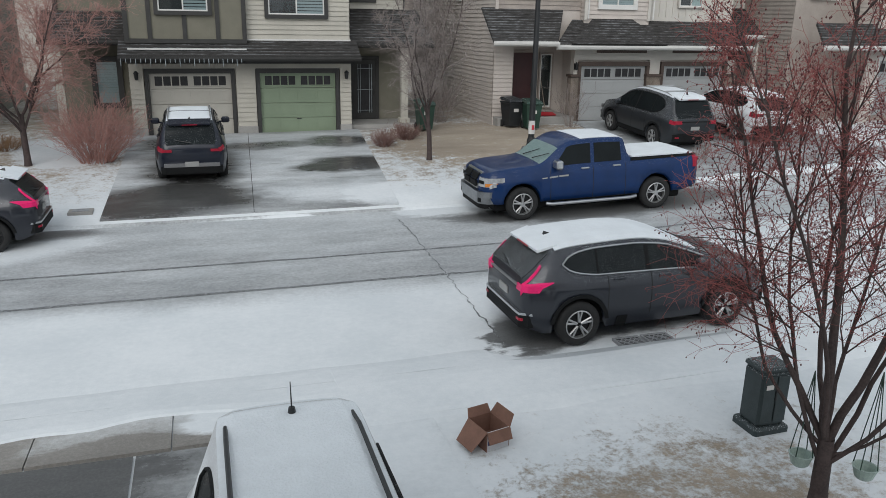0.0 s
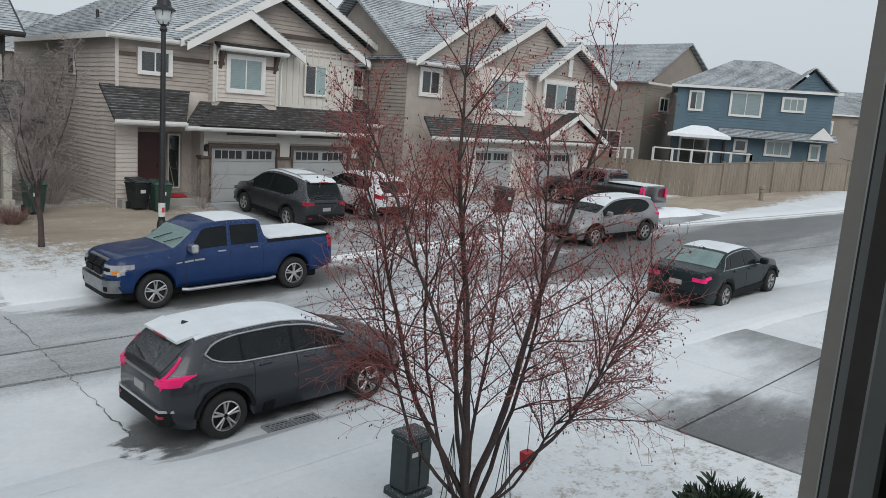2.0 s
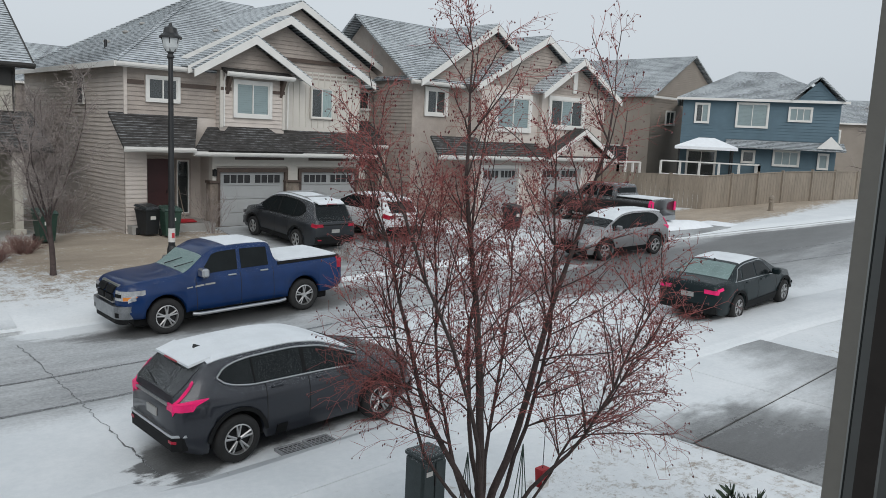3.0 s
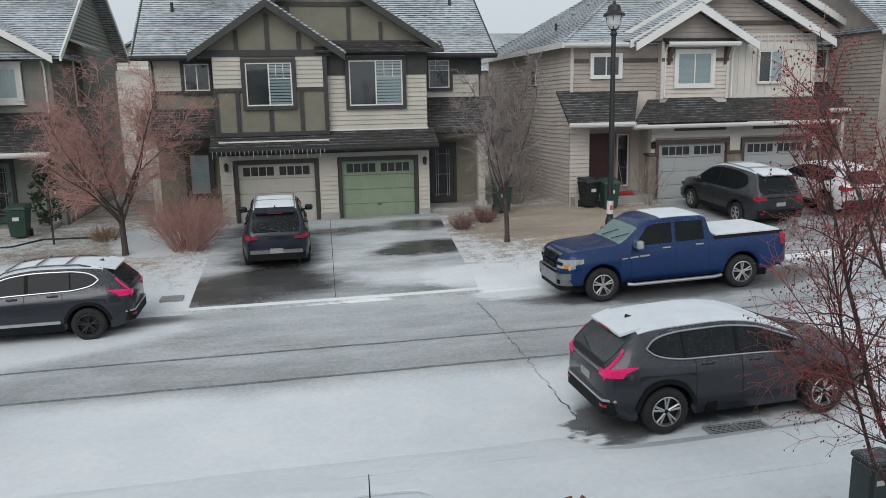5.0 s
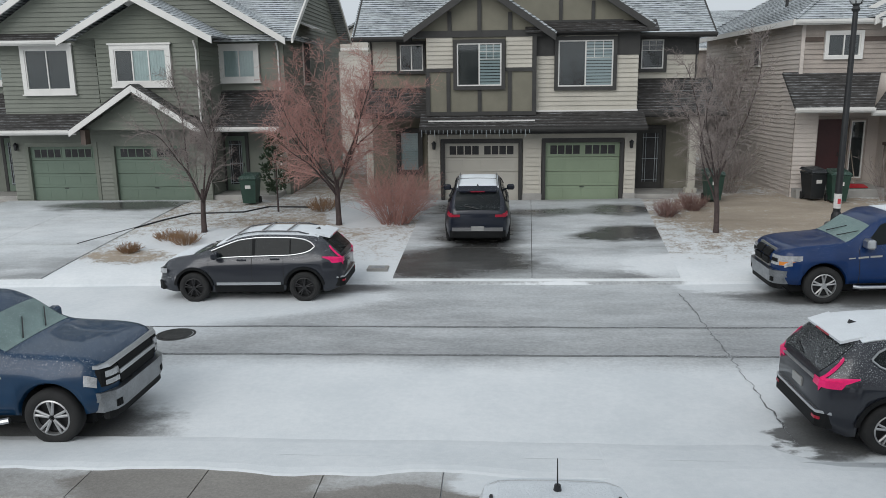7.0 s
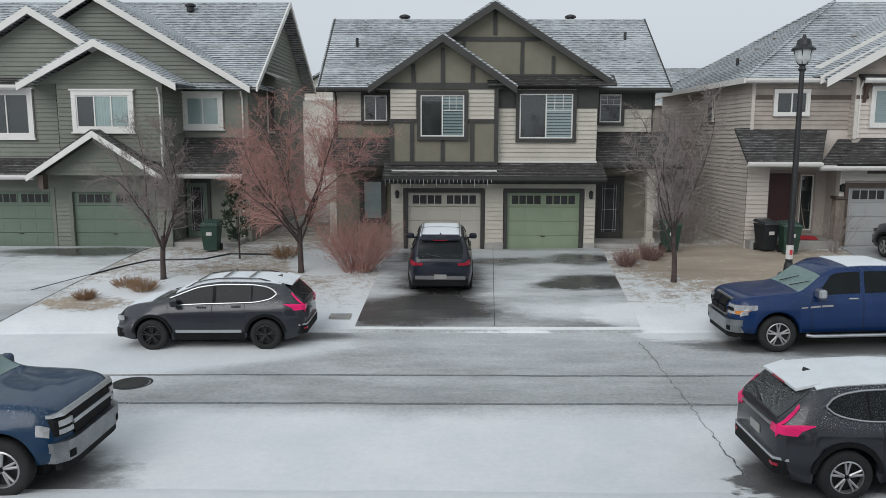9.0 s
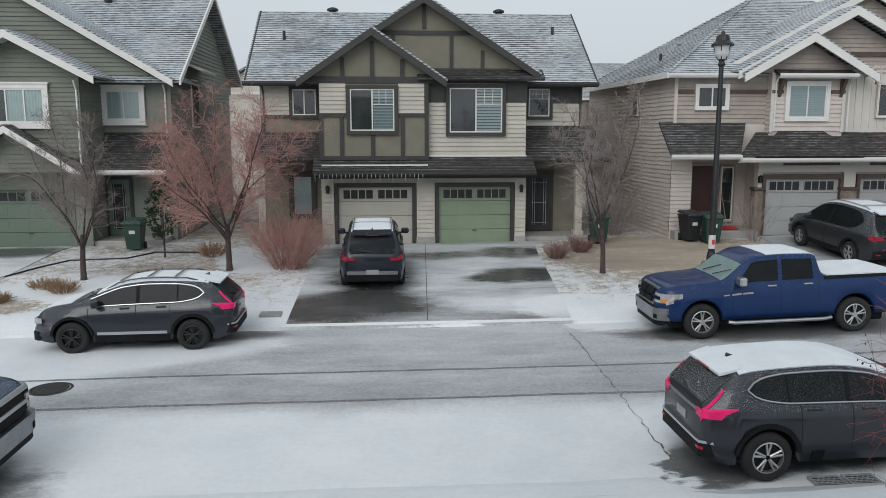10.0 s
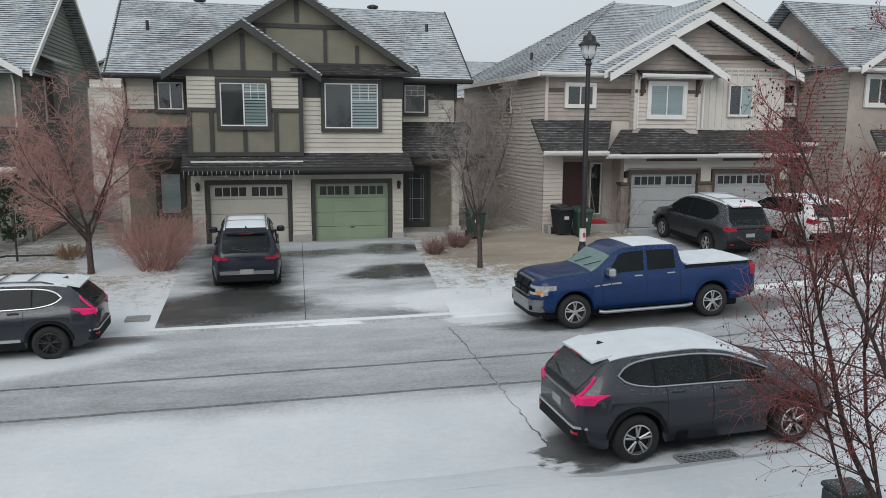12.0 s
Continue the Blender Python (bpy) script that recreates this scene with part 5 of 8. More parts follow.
def vehicle(kind, label, sh, paint, spec):
    """Builds a vehicle at the origin, s along x; spec holds what sets it apart."""
    car = thing(kind, (0, 0, 0), label, spec.get("category", "car"))
    L, w, r = sh.L, sh.w0, sh.tyre
    part("body", sh.skin(), paint, car, "", True)
    part("underbody", Mesh().box(0.3, L - 0.35, -w + 0.3, w - 0.3, 0.2, 0.75, 0.04), CLADDING, car)
    for a in sh.axles:
        for side in (1, -1):
            wheel(car, (a, side * (w - 0.13), r), r, 0.23, spec.get("rim", ALLOY), spec.get("spokes", 5), side)
            def arch(u, v, a=a, side=side):
                ang = math.pi * u
                rr = r + 0.075 + 0.06 * v
                s = a - rr * math.cos(ang)
                z = max(r + rr * math.sin(ang), 0.0)
                return Vector((s, side * (w * sh.plan(s) - 0.002 - 0.012 * (1 - v) - 0.1 * max(0.0, 0.5 - z)), z))
            if spec.get("cladding", True):
                part("arch_trim", sh.patch(arch, steps(0.04, 0.96, 14), [0, 1], 0.014), CLADDING, car)
    # rocker trim
    a0, a1 = sh.axles
    for side in (1, -1):
        part("rocker", sh.side_patch(a0 + r + 0.14, a1 - r - 0.14, 0.02, 1.0, side, 0.014, 6, 3), CLADDING, car)
        if spec.get("chrome_rocker"):
            part("rocker_strip", sh.side_patch(a0 + r + 0.2, a1 - r - 0.2, 1.02, 1.3, side, 0.016, 6, 2), CHROME, car)
        # side glass
        if "outline" in spec:
            low, high = spec["outline"]
            for s0, s1 in spec["panes"]:
                part("side_window", sh.shape(s0, s1, low, high, side, 0.007), spec.get("glass_mat", CAR_GLASS), car)
            s0, s1 = spec["panes"][0][0], spec["panes"][-1][1]
            rim_pts = [sh.at(s, high(s), side) for s in steps(s1, s0, 26)] + [sh.at(s, low(s), side) for s in steps(s0, s1, 26)]
            part("window_trim", Mesh().path([p + Vector((0, side * 0.01, 0)) for p in rim_pts], 0.015, 6), CHROME if spec["chrome_belt"] else CLADDING, car)
            for (a0, a1), (b0, b1) in zip(spec["panes"], spec["panes"][1:]):
                part("window_pillar", sh.shape(a1, b0, low, high, side, 0.009, 2, 4), CLADDING, car)
        for s0, s1, e0, e1 in spec["glass"]:
            def tp(v, s0=s0, s1=s1, e0=e0, e1=e1):
                k = (v - 5.1) / 0.8
                return s0 + e0 * k, s1 + e1 * k
            part("side_window", sh.side_patch(s0, s1, 5.1, 5.88, side, 0.007, 8, 5, tp), CAR_GLASS, car)
        if spec.get("chrome_belt") and "outline" not in spec:
            s0, s1 = spec["glass"][0][0], spec["glass"][-1][1]
            part("belt_strip", sh.side_patch(s0 - 0.05, s1, 5.0, 5.045, side, 0.01, 12, 2), CHROME, car)
            e0, e1 = spec["glass"][0][2], spec["glass"][-1][3]
            part("roof_strip", sh.side_patch(s0 + e0, s1 + e1, 5.945, 5.985, side, 0.01, 12, 2), CHROME, car)
            part("quarter_strip", sh.side_patch(s0 - 0.05, s0, 5.0, 5.98, side, 0.011, 2, 6, lambda v, s0=s0, e0=e0: (s0 - 0.035 + e0 * (v - 5) / 0.95, s0 + e0 * (v - 5) / 0.95)), CHROME, car)
        # door seams and handles
        for s, z0, z1 in spec["seams"]:
            part("door_seam", sh.side_patch(s - 0.006, s + 0.006, 1.0, 5.0, side, 0.003, 1, 8), RUBBER, car)
        for s in spec["handles"]:
            p = sh.at(s, 3.9, side)
            part("door_handle", Mesh().box(s - 0.11, s + 0.11, p.y - 0.03, p.y + 0.03, p.z - 0.02, p.z + 0.02, 0.012), CHROME if spec.get("chrome_handles") else paint, car)
        # mirrors
        sm = spec["mirror"]
        p = sh.at(sm, 5.0, side)
        k = spec.get("mirror_size", 1.0)
        m = Mesh().box(sm - 0.06 * k, sm + 0.09 * k, p.y + side * 0.16 - 0.12 * k, p.y + side * 0.16 + 0.12 * k, p.z + 0.02, p.z + 0.02 + 0.17 * k, 0.04)
        m.box(sm - 0.02, sm + 0.05, min(p.y - side * 0.02, p.y + side * 0.1), max(p.y - side * 0.02, p.y + side * 0.1), p.z + 0.03, p.z + 0.07)
        part("mirror", m, spec.get("mirror_paint", paint), car)
        if spec.get("rails"):
            s0, s1 = spec["rails"]
            pts = []
            for s in steps(s0, s1, 8):
                q = sh.over(s, side * (sh.section(s)[6][0] - 0.08))
                pts.append((q.x, q.y, q.z + (0.05 if s not in (s0, s1) else 0.0)))
            part("roof_rail", Mesh().path(pts, 0.018, 6), spec.get("rail_mat", METAL_BLACK), car)
    for s in spec.get("bars", ()):
        h = sh.section(s)[6][0] - 0.08
        z = sh.over(s, h).z + 0.07
        part("roof_bar", Mesh().tube((s, -h, z), (s, h, z), 0.022, 0.022, 8, True), ALLOY, car)
    # windscreen, rear window
    s0, s1 = spec["screen"]
    part("windscreen", sh.top_patch(s0, s1, 0.93, 0.008, 8, 8), spec.get("screen_mat", CAR_GLASS), car)
    for y in (-0.35, 0.25):
        pa, pb = sh.over(s1 - 0.03, y), sh.over(s1 - 0.3, y + 0.45)
        part("wiper", Mesh().tube(pa + Vector((0, 0, 0.03)), pb + Vector((0, 0, 0.03)), 0.012, 0.008, 5, True), METAL_BLACK, car)
    if "rear" in spec:
        s0, s1 = spec["rear"]
        part("rear_window", sh.top_patch(s0, s1, 0.9, 0.008, 6, 8), spec.get("rear_mat", spec.get("glass_mat", CAR_GLASS)), car)
        if spec.get("rear_wiper"):
            pa = sh.over(s0 + 0.02, 0.0)
            pb = sh.over(s0 + 0.1, 0.4)
            part("rear_wiper", Mesh().tube(pa + Vector((-0.03, 0, 0.02)), pb + Vector((-0.03, 0, 0.02)), 0.012, 0.008, 5, True), METAL_BLACK, car)
    # ends
    def tail_at(z, y):
        """How far forward the rear skin lies at breadth y."""
        s = 0.0
        while s < 1.0 and (w * sh.plan(s) - 0.02 < abs(y) or sh.zt(s) < z):
            s += 0.01
        return s
    def nose_at(z, y):
        s = L
        while s > L - 1.2 and (w * sh.plan(s) - 0.02 < abs(y) or sh.zt(s) < z):
            s -= 0.01
        return s
    def band(end, z0, z1, y0, y1, out, n=14):
        at, sg = (tail_at, -1) if end == "rear" else (nose_at, 1)
        m = Mesh()
        lo, hi = [], []
        for y in steps(y0, y1, n):
            x0, x1 = at(z0, y) + sg * out, at(z1, y) + sg * out
            lo.append((x0, y, z0)); hi.append((x1, y, z1))
        for k in range(n):
            q = (lo[k], lo[k + 1], hi[k + 1], hi[k])
            m.quad(*(q if sg > 0 else q[::-1]))
            for row, dz in ((hi, 1), (lo, -1)):
                a, b = row[k], row[k + 1]
                q = (a, b, (b[0] - sg * (out + 0.05), b[1], b[2]), (a[0] - sg * (out + 0.05), a[1], a[2]))
                m.quad(*(q if sg * dz > 0 else q[::-1]))
        for row0, row1, fl in ((lo[0], hi[0], False), (lo[-1], hi[-1], True)):
            q = (row0, row1, (row1[0] - sg * (out + 0.05), row1[1], row1[2]), (row0[0] - sg * (out + 0.05), row0[1], row0[2]))
            m.quad(*(q if fl != (sg > 0) else q[::-1]))
        return m
    for name, end, z0, z1, y0, y1, out, material in spec["bands"]:
        part(name, band(end, z0, z1, y0, y1, out), material, car)
        if y0 > 0:
            part(name, band(end, z0, z1, -y1, -y0, out), material, car)
    if spec.get("tail_wedge"):
        for side in (1, -1):
            part("tail_light_wing", sh.shape(0.0, 0.46, curve([(0, 3.55), (0.2, 3.5), (0.46, 3.95)]), curve([(0, 4.95), (0.2, 4.6), (0.46, 4.05)]), side, 0.012), spec["tail_wedge"], car)
            part("tail_light_fin", sh.shape(0.01, 0.3, curve([(0.01, 4.4), (0.07, 5.0), (0.16, 5.45), (0.3, 5.86)]), curve([(0.01, 4.95), (0.07, 5.5), (0.16, 5.88), (0.3, 6.05)]), side, 0.012), spec["tail_wedge"], car)
    for name, s0, s1, v0, v1, material in spec.get("flanks", ()):
        for side in (1, -1):
            part(name, sh.side_patch(s0, s1, v0, v1, side, 0.012, 6, 4), material, car)
    # snow
    for s0, s1, frac, off in spec.get("snow", ()):
        part("snow_cover", sh.top_patch(s0, s1, frac, off, 14, 10), CAR_SNOW, car, "thin fresh snow cover")
    if spec.get("fin"):
        s = spec["fin"]
        z = sh.zt(s)
        part("antenna_fin", Mesh().add([(s - 0.08, -0.03, z), (s + 0.1, -0.015, z), (s + 0.1, 0.015, z), (s - 0.08, 0.03, z), (s - 0.07, 0, z + 0.07)], ((0, 1, 4), (1, 2, 4), (2, 3, 4), (3, 0, 4), (0, 3, 2, 1))), METAL_BLACK, car)
    return car


def park(car, rear_xyz, heading, rise=0.0):
    car.matrix_world = Matrix.Translation(rear_xyz) @ pose(0, 0, 0, 0, 0, heading) @ pose(0, 0, 0, 0, -rise, 0)
    return car


def crossover(label, paint, rim=ALLOY, L=4.46, W=1.84, H=1.61, rails=None, snow=((0.55, 3.0, 0.97, 0.02),), tail=TAIL, wb=2.66, chrome=True, fin=True, extra=None, tyre=0.36, rail_mat=None, bars=(), boxy=False, glass_mat=None):
    k = L / 4.6
    top = [(0, 1.0), (0.02, 1.08), (0.18, 1.24), (0.44, H - 0.13), (0.6, H - 0.045), (1.2 * k, H - 0.005), (1.9 * k, H + 0.01), (2.45 * k, H - 0.04), (2.8 * k, H - 0.14), (3.5 * k, 1.19), (3.62 * k, 1.15), (4.1 * k, 1.07), (4.4 * k, 0.97), (4.54 * k, 0.8), (L, 0.64)]
    if boxy:
        top[1:6] = [(0.05, 1.1), (0.12, 1.4), (0.2, H - 0.06), (0.32, H - 0.01), (0.8, H)]
    belt = [(0, 1.04), (0.5, 1.11), (1.5 * k, 1.09), (3.4 * k, 1.04), (3.7 * k, 0.99), (L, 0.62)]
    ra = 0.93 * k
    sh = Shell(L, W, top, belt, (ra, ra + wb), tyre, plan=[(0, 0.78), (0.1, 0.89), (0.5, 0.985), (L * 0.5, 1.0), (L - 0.9, 0.985), (L - 0.35, 0.93), (L - 0.1, 0.83), (L, 0.72)])
    spec = dict(rim=rim, glass=[], panes=[(0.66 * k, 1.24 * k), (1.275 * k, 2.12 * k), (2.2 * k, 3.22 * k)], glass_mat=glass_mat or CAR_GLASS, chrome_belt=chrome,
        outline=(curve([(0.66 * k, 5.48), (0.74 * k, 5.3), (0.95 * k, 5.13), (1.3 * k, 5.05), (3.3 * k, 5.05)]), curve([(0.66 * k, 5.5), (0.74 * k, 5.68), (0.95 * k, 5.84), (1.3 * k, 5.9), (2.6 * k, 5.9), (3.3 * k, 5.8)])), seams=[(1.42 * k, 0, 0), (2.2 * k, 0, 0), (3.28 * k, 0, 0)], handles=(1.62 * k, 2.45 * k), mirror=3.05 * k,
        screen=(2.95 * k, 3.52 * k), rear=(0.05, 0.46) if not boxy else (0.06, 0.15), rear_wiper=not boxy, snow=snow, fin=0.72 if fin else None, rails=rails, rail_mat=rail_mat or METAL_BLACK, bars=bars, chrome_rocker=chrome,
        bands=[("bumper", "rear", 0.36, 0.56, -0.8, 0.8, 0.035, CLADDING), ("bumper_strip", "rear", 0.56, 0.6, -0.82, 0.82, 0.045, CHROME if chrome else CLADDING), ("number_plate", "rear", 0.72, 0.84, -0.16, 0.16, 0.02, PLATE), ("tailgate_strip", "rear", 0.985, 1.015, -0.54, 0.54, 0.022, CHROME if chrome else CLADDING),
               ("tail_light", "rear", 0.93, 1.03, 0.52, 0.84, 0.015, tail), ("reflector", "rear", 0.47, 0.51, 0.6, 0.74, 0.042, TAIL_DARK),
               ("grille", "front", 0.5, 0.72, -0.45, 0.45, 0.02, CLADDING), ("headlight", "front", 0.7, 0.82, 0.5, 0.78, 0.015, LAMP_CLEAR), ("bumper", "front", 0.3, 0.5, -0.75, 0.75, 0.03, CLADDING)],
        flanks=[], tail_wedge=None if boxy else tail)
    if boxy:
        spec["bands"] = [b if b[0] != "tail_light" else (*b[:5], 0.68, *b[6:]) for b in spec["bands"]]
    if extra:
        spec.update(extra)
    car = vehicle("crossover_car" if "crossover" in label else "car", label, sh, paint, spec)
    if not boxy:
        m = Mesh()
        hw = sh.section(0.5)[6][0] - 0.1
        zs = sh.zt(0.62) + 0.014
        m.add([(0.3, -hw * 0.94, zs - 0.075), (0.3, hw * 0.94, zs - 0.075), (0.62, hw, zs + 0.008), (0.62, -hw, zs + 0.008), (0.31, -hw * 0.94, zs - 0.115), (0.31, hw * 0.94, zs - 0.115), (0.62, hw, zs - 0.03), (0.62, -hw, zs - 0.03)], ((0, 3, 2, 1), (4, 5, 6, 7), (0, 1, 5, 4), (1, 2, 6, 5), (2, 3, 7, 6), (3, 0, 4, 7)))
        part("spoiler", m, CAR_SNOW if snow and snow[0][0] < 0.6 else paint, car, "snow-topped roof spoiler", local=True)
        part("brake_light", Mesh().box(0.285, 0.3, -0.2, 0.2, zs - 0.105, zs - 0.085), TAIL_DARK, car, local=True)
    return car


def pickup(label, paint, L=5.85, W=2.0, H=1.92, wb=3.68, nose=1.0, tyre=0.415, snow=(), front="crosshair", screen_mat=FROST_GLASS, bed_snow=True, tail=TAIL_DARK):
    ra = L - nose - wb
    c0 = L - 3.88     # back of the cab
    hood = L - 1.5
    top = [(0, 1.36), (0.05, 1.38), (c0 - 0.03, 1.38), (c0 + 0.03, 1.42), (c0 + 0.06, H - 0.12), (c0 + 0.2, H - 0.02), (c0 + 0.9, H), (c0 + 1.5, H - 0.02), (c0 + 1.8, H - 0.13), (hood, 1.38), (hood + 0.12, 1.35), (L - 0.6, 1.3), (L - 0.22, 1.235), (L - 0.07, 1.16), (L, 1.05)]
    belt = [(0, 1.3), (c0, 1.27), (c0 + 1.8, 1.24), (hood, 1.2), (L - 0.3, 1.12), (L, 0.98)]
    plan = [(0, 0.96), (0.1, 0.985), (L * 0.5, 1.0), (L - 0.8, 0.992), (L - 0.4, 0.975), (L - 0.22, 0.94), (L - 0.1, 0.87), (L - 0.03, 0.77), (L, 0.66)]
    sh = Shell(L, W, top, belt, (ra, ra + wb), tyre, 0.42, plan, 0.2)
    bands = [("bumper", "front", 0.62, 0.76, -0.93, 0.93, 0.1, BUMPER), ("bumper_lip", "front", 0.46, 0.62, -0.91, 0.91, 0.075, BUMPER), ("fog_light", "front", 0.5, 0.6, 0.66, 0.78, 0.085, CLADDING), ("valance", "front", 0.34, 0.46, -0.85, 0.85, 0.05, CLADDING), ("headlight", "front", 0.88, 1.1, 0.56, 0.96, 0.02, LAMP_CLEAR), ("lamp_bezel", "front", 0.95, 1.03, 0.6, 0.8, 0.026, CLADDING),
             ("bumper", "rear", 0.45, 0.66, -0.88, 0.88, 0.08, CHROME), ("tail_light", "rear", 0.88, 1.28, 0.78, 0.93, 0.02, tail), ("number_plate", "rear", 0.5, 0.62, -0.16, 0.16, 0.09, PLATE)]
    if front == "crosshair":
        bands += [("marker_lens", "front", 0.89, 0.97, 0.84, 0.955, 0.03, AMBER), ("grille_surround", "front", 0.8, 1.2, -0.52, 0.52, 0.045, CHROME), ("grille", "front", 1.02, 1.16, 0.05, 0.45, 0.055, CLADDING), ("grille", "front", 0.84, 0.98, 0.05, 0.45, 0.06, CLADDING)]
    else:
        bands = [b for b in bands if b[0] not in ("headlight", "lamp_bezel", "valance")] + [("grille_bar", "front", 1.11, 1.16, -0.9, 0.9, 0.04, CHROME), ("grille", "front", 1.0, 1.11, -0.56, 0.56, 0.03, CLADDING), ("grille_bar", "front", 0.94, 1.0, -0.6, 0.6, 0.05, CHROME), ("grille", "front", 0.78, 0.94, -0.56, 0.56, 0.03, CLADDING), ("headlight", "front", 0.84, 1.09, 0.58, 0.88, 0.03, CLADDING), ("lamp_lens", "front", 0.97, 1.06, 0.6, 0.84, 0.036, LAMP_CLEAR), ("lamp_lens", "front", 0.86, 0.93, 0.6, 0.84, 0.036, LAMP_CLEAR), ("lower_bumper", "front", 0.34, 0.45, -0.85, 0.85, 0.04, CLADDING)]
    spec = dict(category="pickup truck", cladding=False, spokes=5, glass=[(c0 + 0.2, c0 + 0.95, 0.03, 0.0), (c0 + 1.05, c0 + 2.1, 0, -0.42)], seams=[(c0 + 0.1, 0, 0), (c0 + 1.0, 0, 0), (c0 + 2.15, 0, 0)], handles=(c0 + 0.35, c0 + 1.22), chrome_handles=True, mirror=c0 + 1.98, mirror_size=1.25, mirror_paint=CHROME if front == "crosshair" else paint,
        screen=(c0 + 1.9, hood + 0.02), screen_mat=screen_mat, bands=bands, snow=snow, flanks=[("headlight_wing", L - 0.32, L - 0.16, 2.75, 3.6, LAMP_CLEAR), ("tail_light_wing", 0.02, 0.14, 2.8, 5.4, tail)])
    car = vehicle("pickup_truck", label, sh, paint, spec)
    part("rear_window", Mesh().box(c0 + 0.02, c0 + 0.04, -0.66, 0.66, 1.47, 1.74), CAR_GLASS, car)
    for side in (1, -1):
        part("bed_rail", sh.side_patch(0.05, c0 - 0.06, 5.2, 6.0, side, 0.01, 8, 2), CLADDING, car)
        part("running_board", Mesh().path([(ra + 0.6, side * (W / 2 + 0.02), 0.4), (ra + 0.8, side * (W / 2 + 0.05), 0.38), (ra + wb - 0.75, side * (W / 2 + 0.05), 0.38), (ra + wb - 0.6, side * (W / 2 + 0.02), 0.4)], 0.045, 8), CHROME, car, "chrome running board")
    for side in (1, -1):
        part("door_lettering", sh.side_patch(L - 2.2, L - 1.95, 2.92, 3.05, side, 0.004, 4, 1), PLATE, car, "small pale lettering bar")
        part("door_lettering", sh.side_patch(L - 1.92, L - 1.7, 2.92, 3.05, side, 0.004, 4, 1), PLATE, car, "small pale lettering bar")
        part("door_badge", sh.side_patch(L - 1.64, L - 1.5, 2.94, 3.03, side, 0.004, 3, 1), PLATE, car)
    if bed_snow:
        part("bed_cover", sh.top_patch(0.1, c0 - 0.12, 0.96, 0.03, 8, 8), CAR_SNOW, car, "tonneau cover white with snow")
    return car


def on_road(car, x_rear, y, heading, L):
    """Parks on the carriageway; x_rear, y is the rear bumper's middle."""
    h = radians(heading)
    x1, y1 = x_rear + math.cos(h) * L, y + math.sin(h) * L
    z0, z1 = crown(x_rear, y), crown(x1, y1)
    return park(car, (x_rear, y, z0), heading, math.degrees(math.atan2(z1 - z0, L)))


def on_land(car, x, y, heading, L):
    h = radians(heading)
    z0, z1 = land_z(x, y) + 0.03, land_z(x + math.cos(h) * L, y + math.sin(h) * L) + 0.03
    return park(car, (x, y, z0), heading, math.degrees(math.atan2(z1 - z0, L)))


on_road(crossover("dark grey crossover with snowy roof parked at the kerb", GREY_PAINT, glass_mat=SPECKLED_GLASS, extra=dict(chrome_rocker=False)), 4.44, 10.8, 0.5, 4.46)
on_road(crossover("dark grey crossover with black steel wheels and roof bars", GREY_PAINT, DARK_RIM, bars=(1.3, 1.9, 2.5), snow=((0.55, 3.0, 0.97, 0.015), (3.6, 4.3, 0.85, 0.012)), rails=(0.8, 2.8), rail_mat=GREY_PAINT), -3.47, 18.28, 180, 4.46)
on_road(pickup("bright blue pickup truck with frosted windscreen and snowy bed cover", RAM_BLUE, snow=((2.0, 3.25, 0.9, 0.012),)), 12.27, 17.99, 179, 5.85)
on_road(pickup("deep blue pickup truck with chrome grille and frosted windscreen", DEEP_BLUE, front="bars", W=2.03, nose=0.84, bed_snow=True, snow=()), -11.27, 10.95, 0, 5.85)
on_land(crossover("black crossover with snowy roof parked facing the garage", NAVY_PAINT, L=4.5, W=1.9, H=1.72, tail=TAIL_DARK, chrome=False, snow=((0.6, 1.5, 0.93, 0.012), (1.62, 2.6, 0.93, 0.012)), rails=(0.7, 2.6), rail_mat=ALLOY,
    extra=dict(bands=[("bumper", "rear", 0.34, 0.52, -0.8, 0.8, 0.06, CLADDING), ("bumper_plate", "rear", 0.53, 0.62, -0.72, 0.72, 0.07, SILVER_PAINT), ("number_plate", "rear", 0.54, 0.66, -0.18, 0.18, 0.08, PLATE), ("tail_light", "rear", 0.93, 1.0, 0.5, 0.86, 0.02, TAIL_DARK)], tail_wedge=None, flanks=[("tail_light_wing", 0.02, 0.24, 3.3, 4.3, TAIL_DARK)])), -0.37, 21.7, 90, 4.5)
on_land(crossover("charcoal crossover with snowy roof parked facing a garage", CHARCOAL_PAINT, L=4.95, W=1.97, H=1.8, wb=2.85, tail=TAIL_DARK, chrome=False, rails=(0.7, 2.9), rail_mat=ALLOY, bars=(1.1, 2.3), extra=dict(tail_wedge=None, flanks=[("tail_light_wing", 0.02, 0.2, 3.2, 4.2, TAIL_DARK)])), 15.5, 22.0, 91, 4.95)
on_land(crossover("white crossover with snowy roof parked facing a garage", WHITE_PAINT, L=4.5, W=1.84, H=1.66, tail=TAIL_DARK, chrome=False, wb=2.6, extra=dict(tail_wedge=None, flanks=[("tail_light_wing", 0.02, 0.3, 3.0, 4.3, TAIL_DARK)])), 18.9, 22.3, 90, 4.5)
on_land(pickup("black pickup truck with snowy bed parked in a driveway", BLACK_PAINT, tail=TAIL), 30.5, 18.3, 88, 5.85)
on_road(crossover("taupe-silver crossover parked at the far kerb", SILVER_PAINT, L=4.5, W=1.85, H=1.68, wb=2.68, chrome=False), 26.75, 16.4, 171.5, 4.5)
